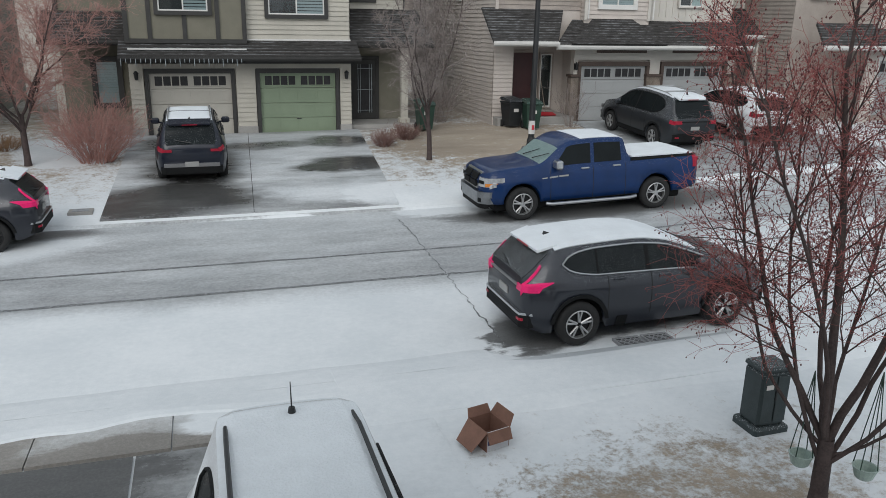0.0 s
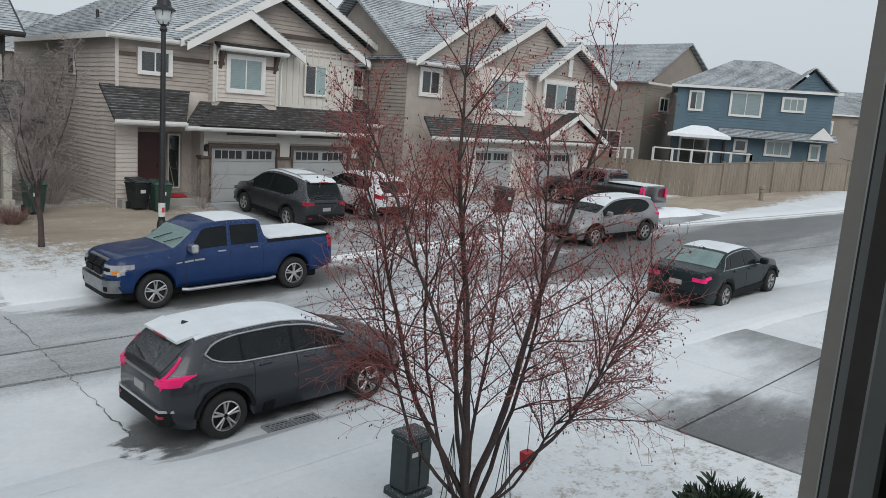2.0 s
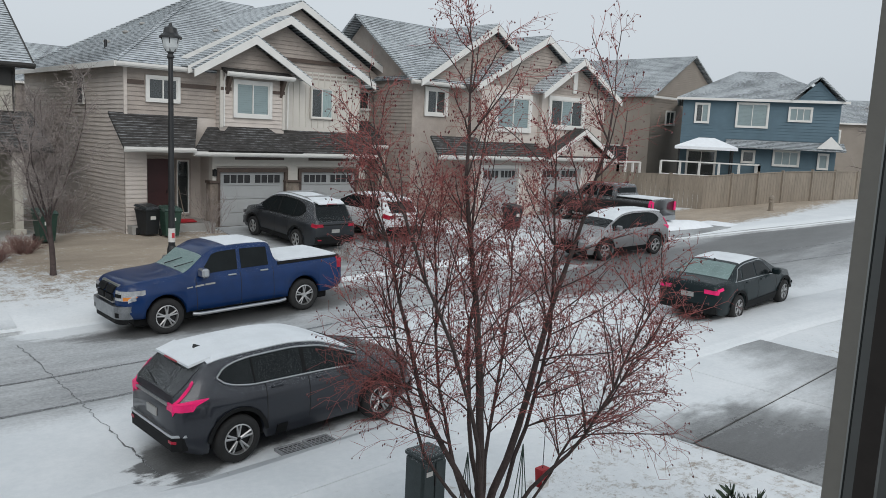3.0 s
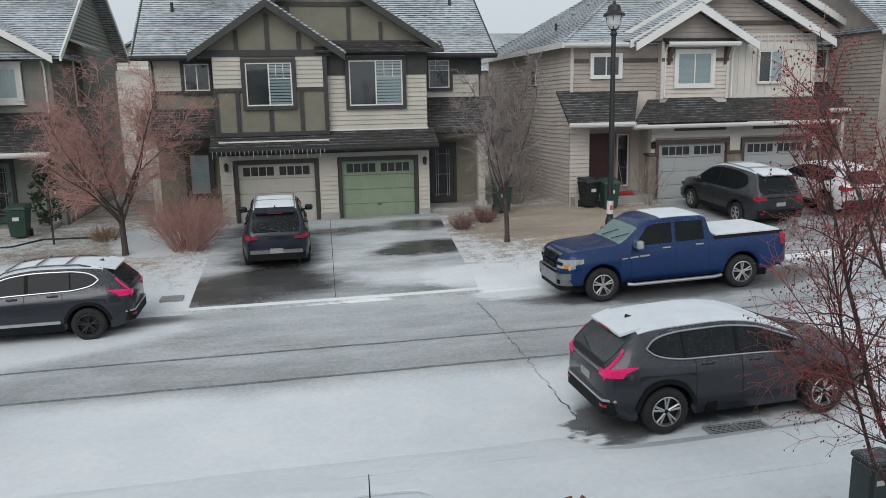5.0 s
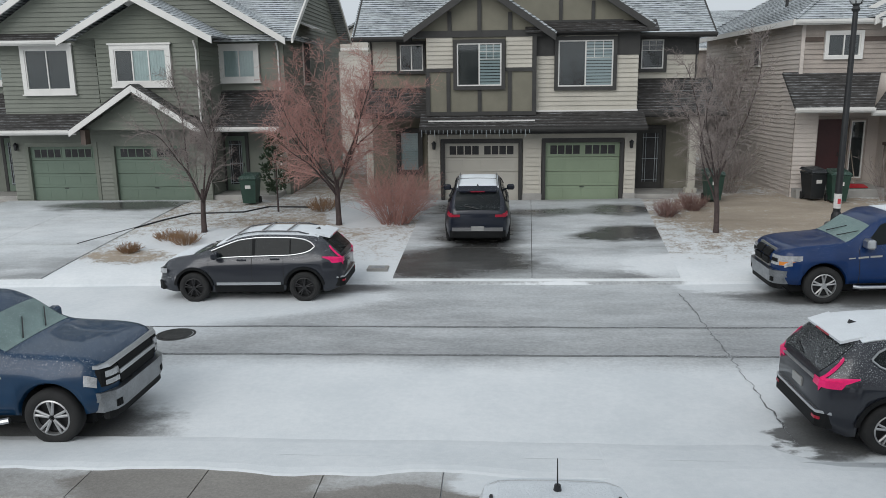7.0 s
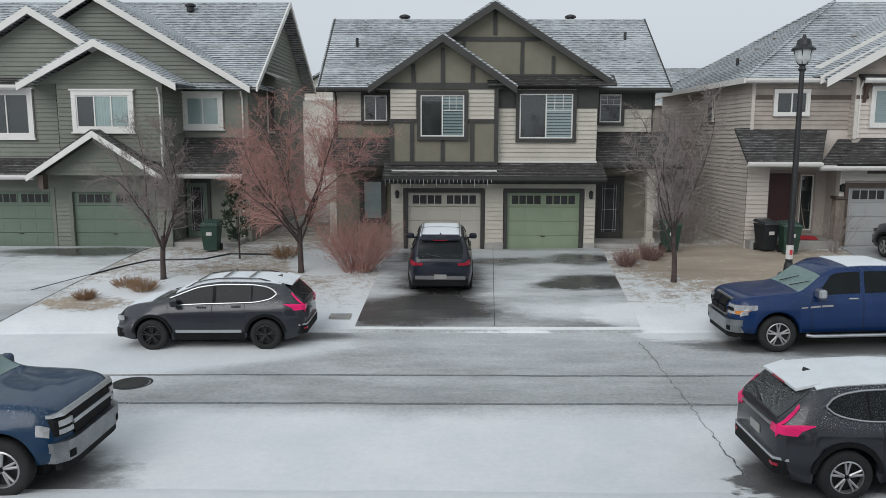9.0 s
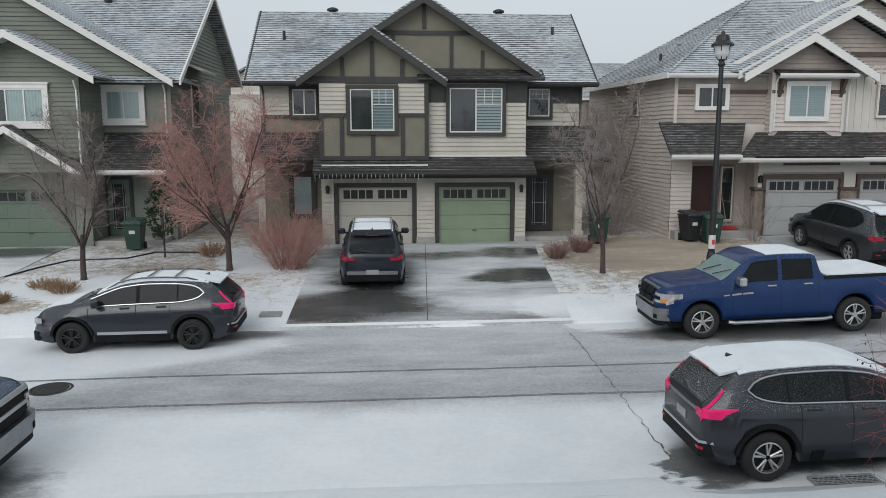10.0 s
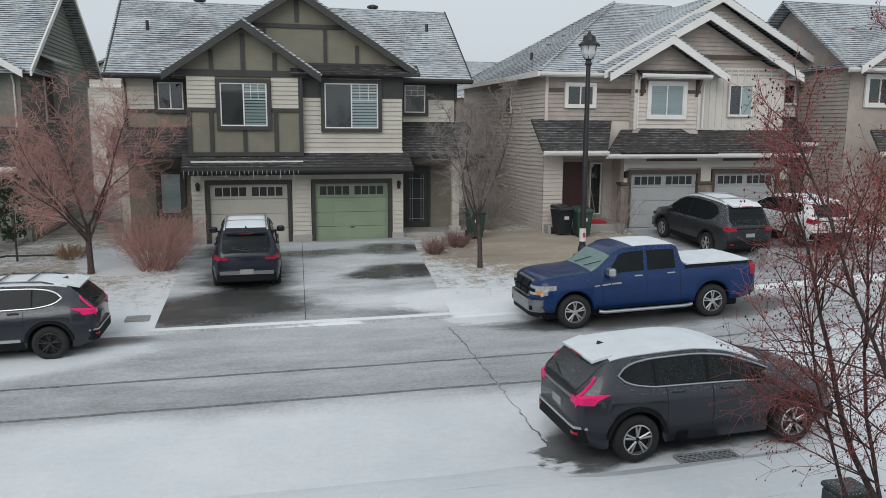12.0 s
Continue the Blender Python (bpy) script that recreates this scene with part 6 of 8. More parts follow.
on_road(vehicle("sedan_car", "dark teal sedan with snow-dusted roof at the kerb", Shell(4.8, 1.85, [(0, 0.95), (0.06, 1.04), (0.35, 1.07), (0.62, 1.09), (1.35, 1.4), (1.75, 1.45), (2.3, 1.46), (2.75, 1.39), (3.55, 1.02), (3.7, 0.98), (4.4, 0.88), (4.7, 0.72), (4.8, 0.55)], [(0, 0.93), (0.6, 1.0), (1.6, 0.98), (3.4, 0.92), (4.8, 0.55)], (1.05, 3.85), 0.33, 0.2), TEAL_PAINT, dict(glass=[(0.95, 1.3, 0.25, 0.0), (1.36, 2.1, 0.1, 0.0), (2.17, 3.2, 0, -0.5)], chrome_belt=True, seams=[(1.3, 0, 0), (2.13, 0, 0), (3.25, 0, 0)], handles=(1.55, 2.4), mirror=3.0, screen=(2.8, 3.55), rear=(0.68, 1.3), rear_mat=FROST_GLASS, snow=((1.45, 2.65, 0.93, 0.012),), fin=1.4,
    bands=[("bumper", "rear", 0.3, 0.48, -0.8, 0.8, 0.04, CLADDING), ("tail_light", "rear", 0.8, 0.9, 0.46, 0.82, 0.02, TAIL), ("number_plate", "rear", 0.66, 0.78, -0.17, 0.17, 0.02, PLATE), ("bumper", "front", 0.3, 0.45, -0.75, 0.75, 0.03, CLADDING)], flanks=[("tail_light_wing", 0.06, 0.26, 3.7, 4.6, TAIL)])), 18.05, 9.95, 1.0, 4.8)
suv = crossover("white crossover deep in snow on the driveway", WHITE_PAINT, L=4.6, W=1.8, H=1.74, chrome=False, fin=False, rails=(0.55, 2.9), snow=((0.2, 2.6, 0.97, 0.015),), rail_mat=METAL_BLACK, boxy=True)
on_land(suv, 0.5, 5.99, -90, 4.6)
part("antenna", Mesh().tube((0.5, 0.02, 1.74), (0.5, 0.02, 1.8), 0.035, 0.025, 8, True).tube((0.5, 0.02, 1.78), (0.46, 0.02, 2.0), 0.007, 0.004, 6, True), METAL_BLACK, suv, "short black whip antenna", local=True)

# ---- brown gabled duplex up the street ----
h4 = thing("duplex_house", (30, 25, land_z(30, 25)), "brown and beige gabled duplex with white trim", "house")
F4 = 1.35
core(h4, 22.6, 35.4, 26.4, 33.6, 0.9, 7.3, BEIGE_DARK)
core(h4, 25.2, 34.6, 25.16, 26.4, 0.9, 4.6, BEIGE_DARK)
core(h4, 25.4, 29.4, 24.9, 26.4, 4.4, 7.3, BEIGE)
core(h4, 29.4, 34.4, 24.7, 26.4, 4.4, 7.3, BEIGE)
for x0, x1 in ((25.2, 25.7), (28.4, 29.9), (33.3, 34.6)):
    part("wall", Mesh().box(x0, x1, 25.0, 25.3, 1.0, 4.3 if x1 < 25.71 or x0 > 33.29 else 3.66), BEIGE, h4)
part("wall", Mesh().box(25.7, 33.3, 25.0, 25.3, 3.66, 4.4), BEIGE, h4)
garage_door(h4, 25.8, 28.3, F4, 3.5, 25.0, DOOR_GREY, WHITE)
garage_door(h4, 30.0, 33.2, F4, 3.5, 25.0, DOOR_GREY, WHITE)
part("roof", roof_plane((22.3, 24.2, 4.1), (34.9, 24.2, 4.1), (34.6, 25.1, 4.9), (22.6, 25.1, 4.9)), ROOF_WET, h4, "dark shingled skirt roof")
eave(h4, 22.3, 34.9, 24.2, 4.08, WHITE)
part("gable", gable_wall(29.7, 34.4, 4.1, 32.0, 5.3, 24.3), BEIGE, h4)
gable_roof(h4, 29.2, 34.9, 4.05, 32.0, 5.5, 23.9, 25.2, ROOF_WET, WHITE, 0.2)
window(h4, 30.0, 32.5, 5.65, 6.9, 24.7, WHITE, WHITE, 2, 0.18, "dbd")
window(h4, 26.4, 28.6, 5.4, 6.8, 24.9, WHITE, WHITE, 1, 0.18, "bb")
window(h4, 23.4, 24.5, 5.9, 6.9, 26.4, WHITE, WHITE, 1, 0.14, "dd")
part("gable", gable_wall(29.2, 34.8, 7.2, 31.8, 8.7, 24.7), BEIGE_DARK, h4)
gable_roof(h4, 28.8, 35.2, 7.1, 31.8, 8.95, 24.1, 29, ROOF_SNOW, WHITE, 0.24)
boards(h4, "trim_board", [(31.65, 31.95, 7.3, 8.5)], 24.65, WHITE, 0.05)
part("gable", gable_wall(25.6, 34.2, 7.25, 29.8, 9.6, 25.2), BEIGE_DARK, h4)
gable_roof(h4, 25.0, 34.6, 7.2, 29.8, 9.85, 24.8, 31, ROOF_SNOW, WHITE, 0.24)
part("gable", gable_wall(22.9, 31.0, 7.3, 27.0, 9.8, 26.0), BEIGE_DARK, h4)
gable_roof(h4, 22.4, 31.6, 7.25, 27.0, 10.1, 25.6, 31.5, ROOF_SNOW, WHITE, 0.24)
part("roof", roof_plane((22.0, 25.8, 7.25), (35.9, 25.8, 7.25), (35.9, 30.0, 10.3), (22.0, 30.0, 10.3)), ROOF_SNOW, h4, "grey shingle roof thinly covered with snow")
part("roof", roof_plane((35.9, 34.2, 7.25), (22.0, 34.2, 7.25), (22.0, 30.0, 10.3), (35.9, 30.0, 10.3)), ROOF_SNOW, h4)
for x in (22.6, 35.4):
    part("gable", Mesh().add([(x, 26.4, 7.2), (x, 33.6, 7.2), (x, 30.0, 10.1)], ((0, 1, 2),)), BEIGE_DARK, h4)
eave(h4, 22.0, 25.2, 25.8, 7.23, WHITE)
eave(h4, 34.8, 35.9, 25.8, 7.23, WHITE)


def plain_house(label, at, heading, w, d, h, rise, wall, windows, ridge_along=True, hip=0.0):
    """A house seen from afar: walls, roof, windows; local x along its front, y backwards."""
    ho = thing("house", (0, 0, 0), label, "house")
    m = Mesh().box(0, w, 0, d, -1.0, h)
    front_lap(m, 0, w, 0, h, 0.0, 0.2)
    part("wall", m, wall, ho)
    o = 0.45
    if ridge_along:
        a, b, c, e = (-o, -o, h), (w + o, -o, h), (w + o, d + o, h), (-o, d + o, h)
        r0, r1 = (-o + hip, d / 2, h + rise), (w + o - hip, d / 2, h + rise)
        qs = [(a, b, r1, r0), (c, e, r0, r1)] + ([(e, a, r0, r0), (b, c, r1, r1)] if hip else [])
        if not hip:
            for x in (0, w):
                part("gable", Mesh().add([(x, 0, h), (x, d, h), (x, d / 2, h + rise - 0.15)], ((0, 1, 2),)), wall, ho)
    else:
        a, b, c, e = (-o, -o, h), (w + o, -o, h), (w + o, d + o, h), (-o, d + o, h)
        r0, r1 = (w / 2, -o, h + rise), (w / 2, d + o, h + rise)
        qs = [(e, a, r0, r1), (b, c, r1, r0)]
        part("gable", gable_wall(0, w, h, w / 2, h + rise - 0.15, 0.0), wall, ho)
    for q in qs:
        part("roof", roof_plane(*q, course=0.25), ROOF_SNOW, ho)
    for x0, x1, z0, z1, n, fill in windows:
        window(ho, x0, x1, z0, z1, 0.0, WHITE, WHITE, n, 0.1, fill)
    part("fascia", Mesh().box(-o, w + o, -o - 0.03, -o, h - 0.14, h + 0.02), WHITE, ho)
    ho.matrix_world = Matrix.Translation(at) @ pose(0, 0, 0, 0, 0, heading)
    return ho


blue = plain_house("blue two-storey house with snowy hip roof and deck", (49.5, 28.8, 1.95), -60, 10, 10, 6.3, 2.3, BLUE_SIDING,
    [(0.9, 1.7, 4.7, 5.9, 1, "db"), (3.6, 5.5, 4.5, 6.0, 1, "bb"), (6.9, 8.2, 5.0, 5.8, 2, "bbb"), (6.2, 7.7, 2.0, 2.9, 2, "bbb"), (9.0, 9.5, 1.9, 2.8, 0, "b"), (0.6, 2.4, 0.6, 2.7, 1, "dd"), (4.2, 4.9, 2.1, 2.8, 0, "d")], True, 4.2)
part("roof", roof_plane((3.0, -1.2, 3.1), (10.4, -1.2, 3.1), (10.4, 0, 3.6), (3.0, 0, 3.6)), ROOF_SNOW, blue, "low snowy skirt roof", local=True)
part("gable", gable_wall(7.2, 9.8, 6.3, 8.5, 7.6, -0.3), BLUE_SIDING, blue, local=True)
for q in (((6.9, -0.7, 6.3), (6.9, 3, 6.3), (8.5, 3, 7.8), (8.5, -0.7, 7.8)), ((10.1, 3, 6.3), (10.1, -0.7, 6.3), (8.5, -0.7, 7.8), (8.5, 3, 7.8))):
    part("roof", roof_plane(*q), ROOF_SNOW, blue, local=True)
part("gable", gable_wall(8.6, 10.2, 3.2, 9.4, 4.0, -1.25, False), WHITE, blue, local=True)
tan = plain_house("taupe stucco house with snowy gable roof", (54.2, 34.3, 2.0), 0, 11, 11, 6.7, 3.6, TAUPE, [(2.2, 3.4, 4.6, 5.6, 1, "dd")], False)
tan_side = [(53.9, 38.8, 40.0, 6.6, 7.6), (53.9, 36.2, 38.6, 3.2, 4.7)]
for x, y0, y1, z0, z1 in tan_side:
    w = part("window", Mesh().box(x - 54.2 + 0.22, x - 54.2 + 0.34, y0 - 34.3 - 0.1, y1 - 34.3 + 0.1, z0 - 2.1, z1 - 1.9), WHITE, tan, local=True)
    part("pane", Mesh().box(x - 54.2 + 0.2, x - 54.2 + 0.22, y0 - 34.3, (y0 + y1) / 2 - 34.35, z0 - 2, z1 - 2), UNLIT_DARK, w, local=True)
    part("pane", Mesh().box(x - 54.2 + 0.2, x - 54.2 + 0.22, (y0 + y1) / 2 - 34.25, y1 - 34.3, z0 - 2, z1 - 2), UNLIT_DARK, w, local=True)
plain_house("pale grey house in the distance behind the fence", (84, 34, 2.0), -60, 12, 9, 6.0, 2.6, TAUPE, [(1, 3, 3.8, 5.2, 1, "db"), (6, 8, 3.8, 5.2, 1, "bb")])
plain_house("pale beige house behind the gap between two duplexes", (-12, 56, 1.0), 0, 12, 10, 6.5, 3.8, PALE, [(7.0, 8.2, 4.2, 5.4, 1, "dd"), (7, 8.4, 1, 2.2, 1, "dd")], False)
plain_house("pale grey house behind the gap between two duplexes", (8, 58, 1.2), 0, 12, 10, 6.0, 3.0, TAUPE, [(2, 3.4, 4.2, 5.4, 1, "dd")])
plain_house("grey gabled house at the far end of the row", (-36.5, 30.5, 0.4), 0, 13, 10, 6.4, 3.9, MOSS_DARK, [(1, 3, 4.4, 5.8, 1, "bb"), (9, 11, 4.4, 5.8, 1, "dd"), (8, 10.6, 0.3, 2.3, 1, "dd")], False)

# deck with white rails and a gazebo behind the fence
deck = thing("deck", (46.5, 27.2, 2.4), "raised timber deck with white railing", "deck")
ux, uy = Vector((0.5, -0.866, 0)), Vector((0.866, 0.5, 0))
base = Vector((46.6, 28.4, 2.0))


def deck_rail(p, q, z0, h, n):
    for k in range(n + 1):
        c = p.lerp(q, k / n)
        part("post", Mesh().box(c.x - 0.06, c.x + 0.06, c.y - 0.06, c.y + 0.06, z0, z0 + h), WHITE, deck)
    part("rail", Mesh().tube((p.x, p.y, z0 + h), (q.x, q.y, z0 + h), 0.05, 0.05, 6, True), WHITE, deck)
    part("rail", Mesh().tube((p.x, p.y, z0 + 0.15), (q.x, q.y, z0 + 0.15), 0.03, 0.03, 6, True), WHITE, deck)


pa, pb = base, base + ux * 6.2
part("floor", Mesh().slab(tuple(pa + Vector((0, 0, 0.9))), tuple(pb + Vector((0, 0, 0.9))), tuple(pb + uy * 2.6 + Vector((0, 0, 0.9))), tuple(pa + uy * 2.6 + Vector((0, 0, 0.9))), 0.9), FENCE_WOOD, deck)
deck_rail(pa, pb, 2.9, 1.0, 5)
deck_rail(pb, pb + uy * 2.5, 2.9, 1.0, 2)
gz_ = thing("gazebo", tuple(base + ux * 2.8 + uy * 1.3 + Vector((0, 0, 0.9))), "garden gazebo with pale snowy canopy", "gazebo")
c = base + ux * 2.8 + uy * 1.3
for a, b in ((-1, -1), (1, -1), (1, 1), (-1, 1)):
    q = c + ux * 1.7 * a + uy * 1.1 * b
    part("post", Mesh().tube((q.x, q.y, 2.9), (q.x, q.y, 5.0), 0.06, 0.06, 6, True), METAL_BLACK, gz_)
m = Mesh()
rim = [c + ux * 2.0 * a + uy * 1.3 * b + Vector((0, 0, 4.95 - c.z)) for a, b in ((-1, -1), (1, -1), (1, 1), (-1, 1))]
mid = [c + ux * 0.5 * a + uy * 0.35 * b + Vector((0, 0, 5.55 - c.z)) for a, b in ((-1, -1), (1, -1), (1, 1), (-1, 1))]
for k in range(4):
    m.quad(rim[k], rim[(k + 1) % 4], mid[(k + 1) % 4], mid[k])
    m.quad(rim[k] - Vector((0, 0, 0.2)), rim[(k + 1) % 4] - Vector((0, 0, 0.2)), rim[(k + 1) % 4], rim[k])
m.quad(*mid)
part("canopy", m, SNOW, gz_)
deck2 = thing("deck", (43, 29, 2.2), "small neighbouring deck with white rails", "deck")
deck = deck2
part("floor", Mesh().box(43.4, 46.2, 29.6, 33, 1.2, 2.7), FENCE_WOOD, deck)
deck_rail(Vector((43.5, 29.7, 0)), Vector((46.1, 29.7, 0)), 2.7, 1.0, 3)
deck_rail(Vector((43.5, 29.7, 0)), Vector((43.5, 32.9, 0)), 2.7, 1.0, 3)

# fence of vertical boards
fence = thing("fence", (47, 20, land_z(47, 20)), "weathered tan board fence along the side street", "fence")
line = [(37.4, 27.5), (39.6, 21.4), (47.0, 20.0), (54.5, 18.3), (68, 15.6), (90, 11)]
n_board = 0
for (x0, y0), (x1, y1) in zip(line, line[1:]):
    ln = math.hypot(x1 - x0, y1 - y0)
    dx, dy = (x1 - x0) / ln, (y1 - y0) / ln
    k = 0.0
    rest = Mesh()
    while k < ln:
        w = 0.26
        a, b = (x0 + dx * k, y0 + dy * k), (x0 + dx * min(ln, k + w - 0.015), y0 + dy * min(ln, k + w - 0.015))
        z = land_z(*a) - 0.1
        nx, ny_ = -dy * 0.02, dx * 0.02
        t = Mesh().slab((a[0], a[1], z), (b[0], b[1], z), (b[0], b[1], z + 1.9), (a[0], a[1], z + 1.9), 0.03)
        if x0 < 54:
            part("board", t, FENCE_WOOD, fence)
        else:
            rest.add(t.v, t.f)
        if int(k / 2.4) != int((k + w) / 2.4):
            part("post", Mesh().box(a[0] - 0.07, a[0] + 0.07, a[1] - 0.09, a[1] + 0.05, z, z + 2.02), FENCE_WOOD, fence)
        k += w
    if rest.v:
        tagged(part("far_boards", rest, FENCE_WOOD, fence), kind="stuff")
    z0, z1 = land_z(x0, y0), land_z(x1, y1)
    part("cap_rail", Mesh().slab((x0, y0 - 0.05, z0 + 1.84), (x1, y1 - 0.05, z1 + 1.84), (x1, y1 + 0.06, z1 + 1.84), (x0, y0 + 0.06, z0 + 1.84), 0.05), FENCE_WOOD, fence)

# ---- street furniture ----
lz = land_z(9.45, 21.5)
lamp = thing("street_lamp", (9.45, 21.5, lz), "tall black street lamp with a lantern head", "street lamp")
part("base", Mesh().lathe((9.45, 21.5, lz), ((0.2, 0), (0.2, 0.35), (0.15, 0.42), (0.13, 0.9), (0.1, 1.0)), 12), METAL_BLACK, lamp)
part("pole", Mesh().tube((9.45, 21.5, lz + 0.9), (9.45, 21.5, 6.75), 0.095, 0.065, 12, True), METAL_BLACK, lamp)
part("collar", Mesh().lathe((9.45, 21.5, 6.7), ((0.07, 0), (0.11, 0.06), (0.07, 0.14), (0.12, 0.22)), 12), METAL_BLACK, lamp)
LANTERN = mat("frosted_lantern_glass", (0.5, 0.52, 0.52), 0.25, 0.1, 4, 30, 0.001)
part("lantern", Mesh().lathe((9.45, 21.5, 6.9), ((0.12, 0), (0.2, 0.12), (0.25, 0.36)), 12), LANTERN, lamp, "frosted glass lantern")
for k in range(6):
    a = k * math.tau / 6
    part("lantern_bar", Mesh().tube((9.45 + 0.13 * math.cos(a), 21.5 + 0.13 * math.sin(a), 6.9), (9.45 + 0.265 * math.cos(a), 21.5 + 0.265 * math.sin(a), 7.28), 0.015, 0.015, 5, True), METAL_BLACK, lamp)
part("cap", Mesh().lathe((9.45, 21.5, 7.26), ((0.31, 0), (0.31, 0.05), (0.2, 0.14), (0.17, 0.28), (0.06, 0.34), (0.03, 0.42)), 12), METAL_BLACK, lamp)
STICKER = mat("white_sticker", (0.6, 0.58, 0.55), 0.6, 0.1, 5, 30, 0.001)
RED_MARK = mat("red_sticker", (0.5, 0.04, 0.05), 0.6, 0.1, 5, 30, 0.001)
part("notice", Mesh().tube((9.45, 21.5, 1.55), (9.45, 21.5, 1.95), 0.099, 0.098, 12, False), STICKER, lamp, "white notice wrapped round the pole")
part("notice_mark", Mesh().box(9.41, 9.49, 21.395, 21.402, 1.68, 1.82), RED_MARK, lamp)

CABINET = mat("dark_green_cabinet", (0.03, 0.043, 0.045), 0.55, 0.25, 5, 60, 0.002, dust=0.25)
cz = land_z(6.33, 6.93)
cab = thing("utility_pedestal", (6.33, 6.93, cz), "dark green utility pedestal on a plinth in the lawn", "utility box")
part("plinth", Mesh().box(6.08, 6.58, 6.71, 7.16, cz - 0.1, cz + 0.1, 0.03), CABINET, cab)
m = Mesh().box(6.13, 6.53, 6.76, 7.11, cz + 0.1, cz + 0.8, 0.03)
part("body", m, CABINET, cab)
part("lid", Mesh().box(6.12, 6.54, 6.75, 7.12, cz + 0.8, cz + 0.87, 0.03), CABINET, cab)
for x0 in (6.15, 6.34):
    part("door", Mesh().box(x0, x0 + 0.17, 6.745, 6.762, cz + 0.16, cz + 0.76, 0.006), CABINET, cab)
part("latch", Mesh().box(6.318, 6.342, 6.73, 6.76, cz + 0.45, cz + 0.6, 0.004), METAL_BLACK, cab)
part("warning_label", Mesh().box(6.18, 6.28, 6.738, 6.744, cz + 0.6, cz + 0.66), STICKER, cab)

# cardboard box
CARD = mat("brown_cardboard", (0.2, 0.105, 0.075), 0.85, 0.15, 6, 40, 0.002)
CARD_WHITE = mat("printed_white_cardboard", (0.55, 0.54, 0.55), 0.7, 0.08, 6, 40, 0.001)
INK = mat("dark_blue_print", (0.03, 0.035, 0.12), 0.7, 0.1, 6, 40, 0.001)
bz = land_z(2.97, 7.52) + 0.012
box = thing("cardboard_box", (0, 0, 0), "open cardboard box lying on the snowy lawn", "cardboard box")
bw, bd, bh = 0.16, 0.2, 0.25
for nm, q in (("side_wall", (-bw, -bw + 0.01, -bd, bd, 0, bh)), ("side_wall", (bw - 0.01, bw, -bd, bd, 0, bh)), ("end_wall", (-bw + 0.01, bw - 0.01, bd - 0.01, bd, 0, bh)), ("bottom", (-bw + 0.01, bw - 0.01, -bd + 0.01, bd - 0.01, 0, 0.01))):
    part(nm, Mesh().box(*q), CARD, box, local=True)
part("end_wall", Mesh().box(-bw + 0.01, bw - 0.01, -bd, -bd + 0.01, 0, bh), CARD_WHITE, box, "white printed end of the box", local=True)
part("print", Mesh().box(-0.14, 0.14, -bd - 0.003, -bd, 0.08, 0.14).box(-0.1, 0.1, -bd - 0.003, -bd, 0.18, 0.2), INK, box, local=True)
part("flap", Mesh().slab((-bw, -bd, bh), (-bw, bd, bh), (-bw - 0.2, bd - 0.06, bh - 0.2), (-bw - 0.2, -bd + 0.02, bh - 0.2), 0.008), CARD, box, local=True)
part("flap", Mesh().slab((bw, bd, bh), (bw, -bd, bh), (bw + 0.07, -bd + 0.03, bh + 0.13), (bw + 0.07, bd - 0.03, bh + 0.13), 0.008), CARD, box, local=True)
part("flap", Mesh().slab((bw, bd, bh), (-bw, bd, bh), (-bw + 0.02, bd + 0.05, bh + 0.1), (bw - 0.02, bd + 0.05, bh + 0.1), 0.008), CARD, box, local=True)
part("flap", Mesh().slab((-bw, -bd, bh), (bw, -bd, bh), (bw, -bd - 0.06, bh - 0.13), (-bw, -bd - 0.06, bh - 0.13), 0.008), CARD, box, local=True)
box.matrix_world = Matrix.Translation((2.97, 7.52, bz)) @ pose(0, 0, 0, 0, 0, 14)

# storm drain and manhole
GRATE = mat("frosted_iron", (0.3, 0.31, 0.32), 0.7, 0.3, 6, 40, 0.003)
drain = thing("storm_drain", (6.45, 9.72, crown(6.45, 9.82)), "frosted iron storm drain grate at the gutter", "storm drain", "", "structure")
for x0 in (5.98, 6.48):
    dz = crown(x0, 9.72) + 0.03
    part("grate_frame", Mesh().box(x0, x0 + 0.46, 9.66, 9.7, dz - 0.03, dz + 0.02).box(x0, x0 + 0.46, 9.96, 10.0, dz - 0.03, dz + 0.02).box(x0, x0 + 0.03, 9.7, 9.96, dz - 0.03, dz + 0.02).box(x0 + 0.43, x0 + 0.46, 9.7, 9.96, dz - 0.03, dz + 0.02), GRATE, drain)
    # Shallow near-black filling in place of the shaded hole under the grate.
    part("well_shade", Mesh().box(x0 + 0.03, x0 + 0.43, 9.7, 9.96, dz - 0.03, dz + 0.006), UNLIT_DARK, drain)
    for k in range(4):
        y = 9.745 + 0.05 * k
        part("bar", Mesh().box(x0 + 0.03, x0 + 0.43, y, y + 0.014, dz - 0.01, dz + 0.014), GRATE, drain)
        for j in range(4):
            x = x0 + 0.09 + 0.08 * j + 0.04 * (k % 2)
            part("rib", Mesh().box(x, x + 0.012, y + 0.014, y + 0.05, dz - 0.01, dz + 0.013), GRATE, drain)
IRON = mat("cast_iron", (0.05, 0.05, 0.048), 0.5, 0.35, 8, 60, 0.004, 0.6)
mz = crown(-6.48, 14.88)
man = thing("manhole_cover", (-6.48, 14.88, mz), "wet cast-iron manhole cover in the asphalt", "manhole cover", "", "structure")
part("ring", Mesh().lathe((-6.48, 14.88, mz - 0.03), ((0.4, 0), (0.4, 0.038), (0.35, 0.04), (0.34, 0.03)), 28), IRON, man)
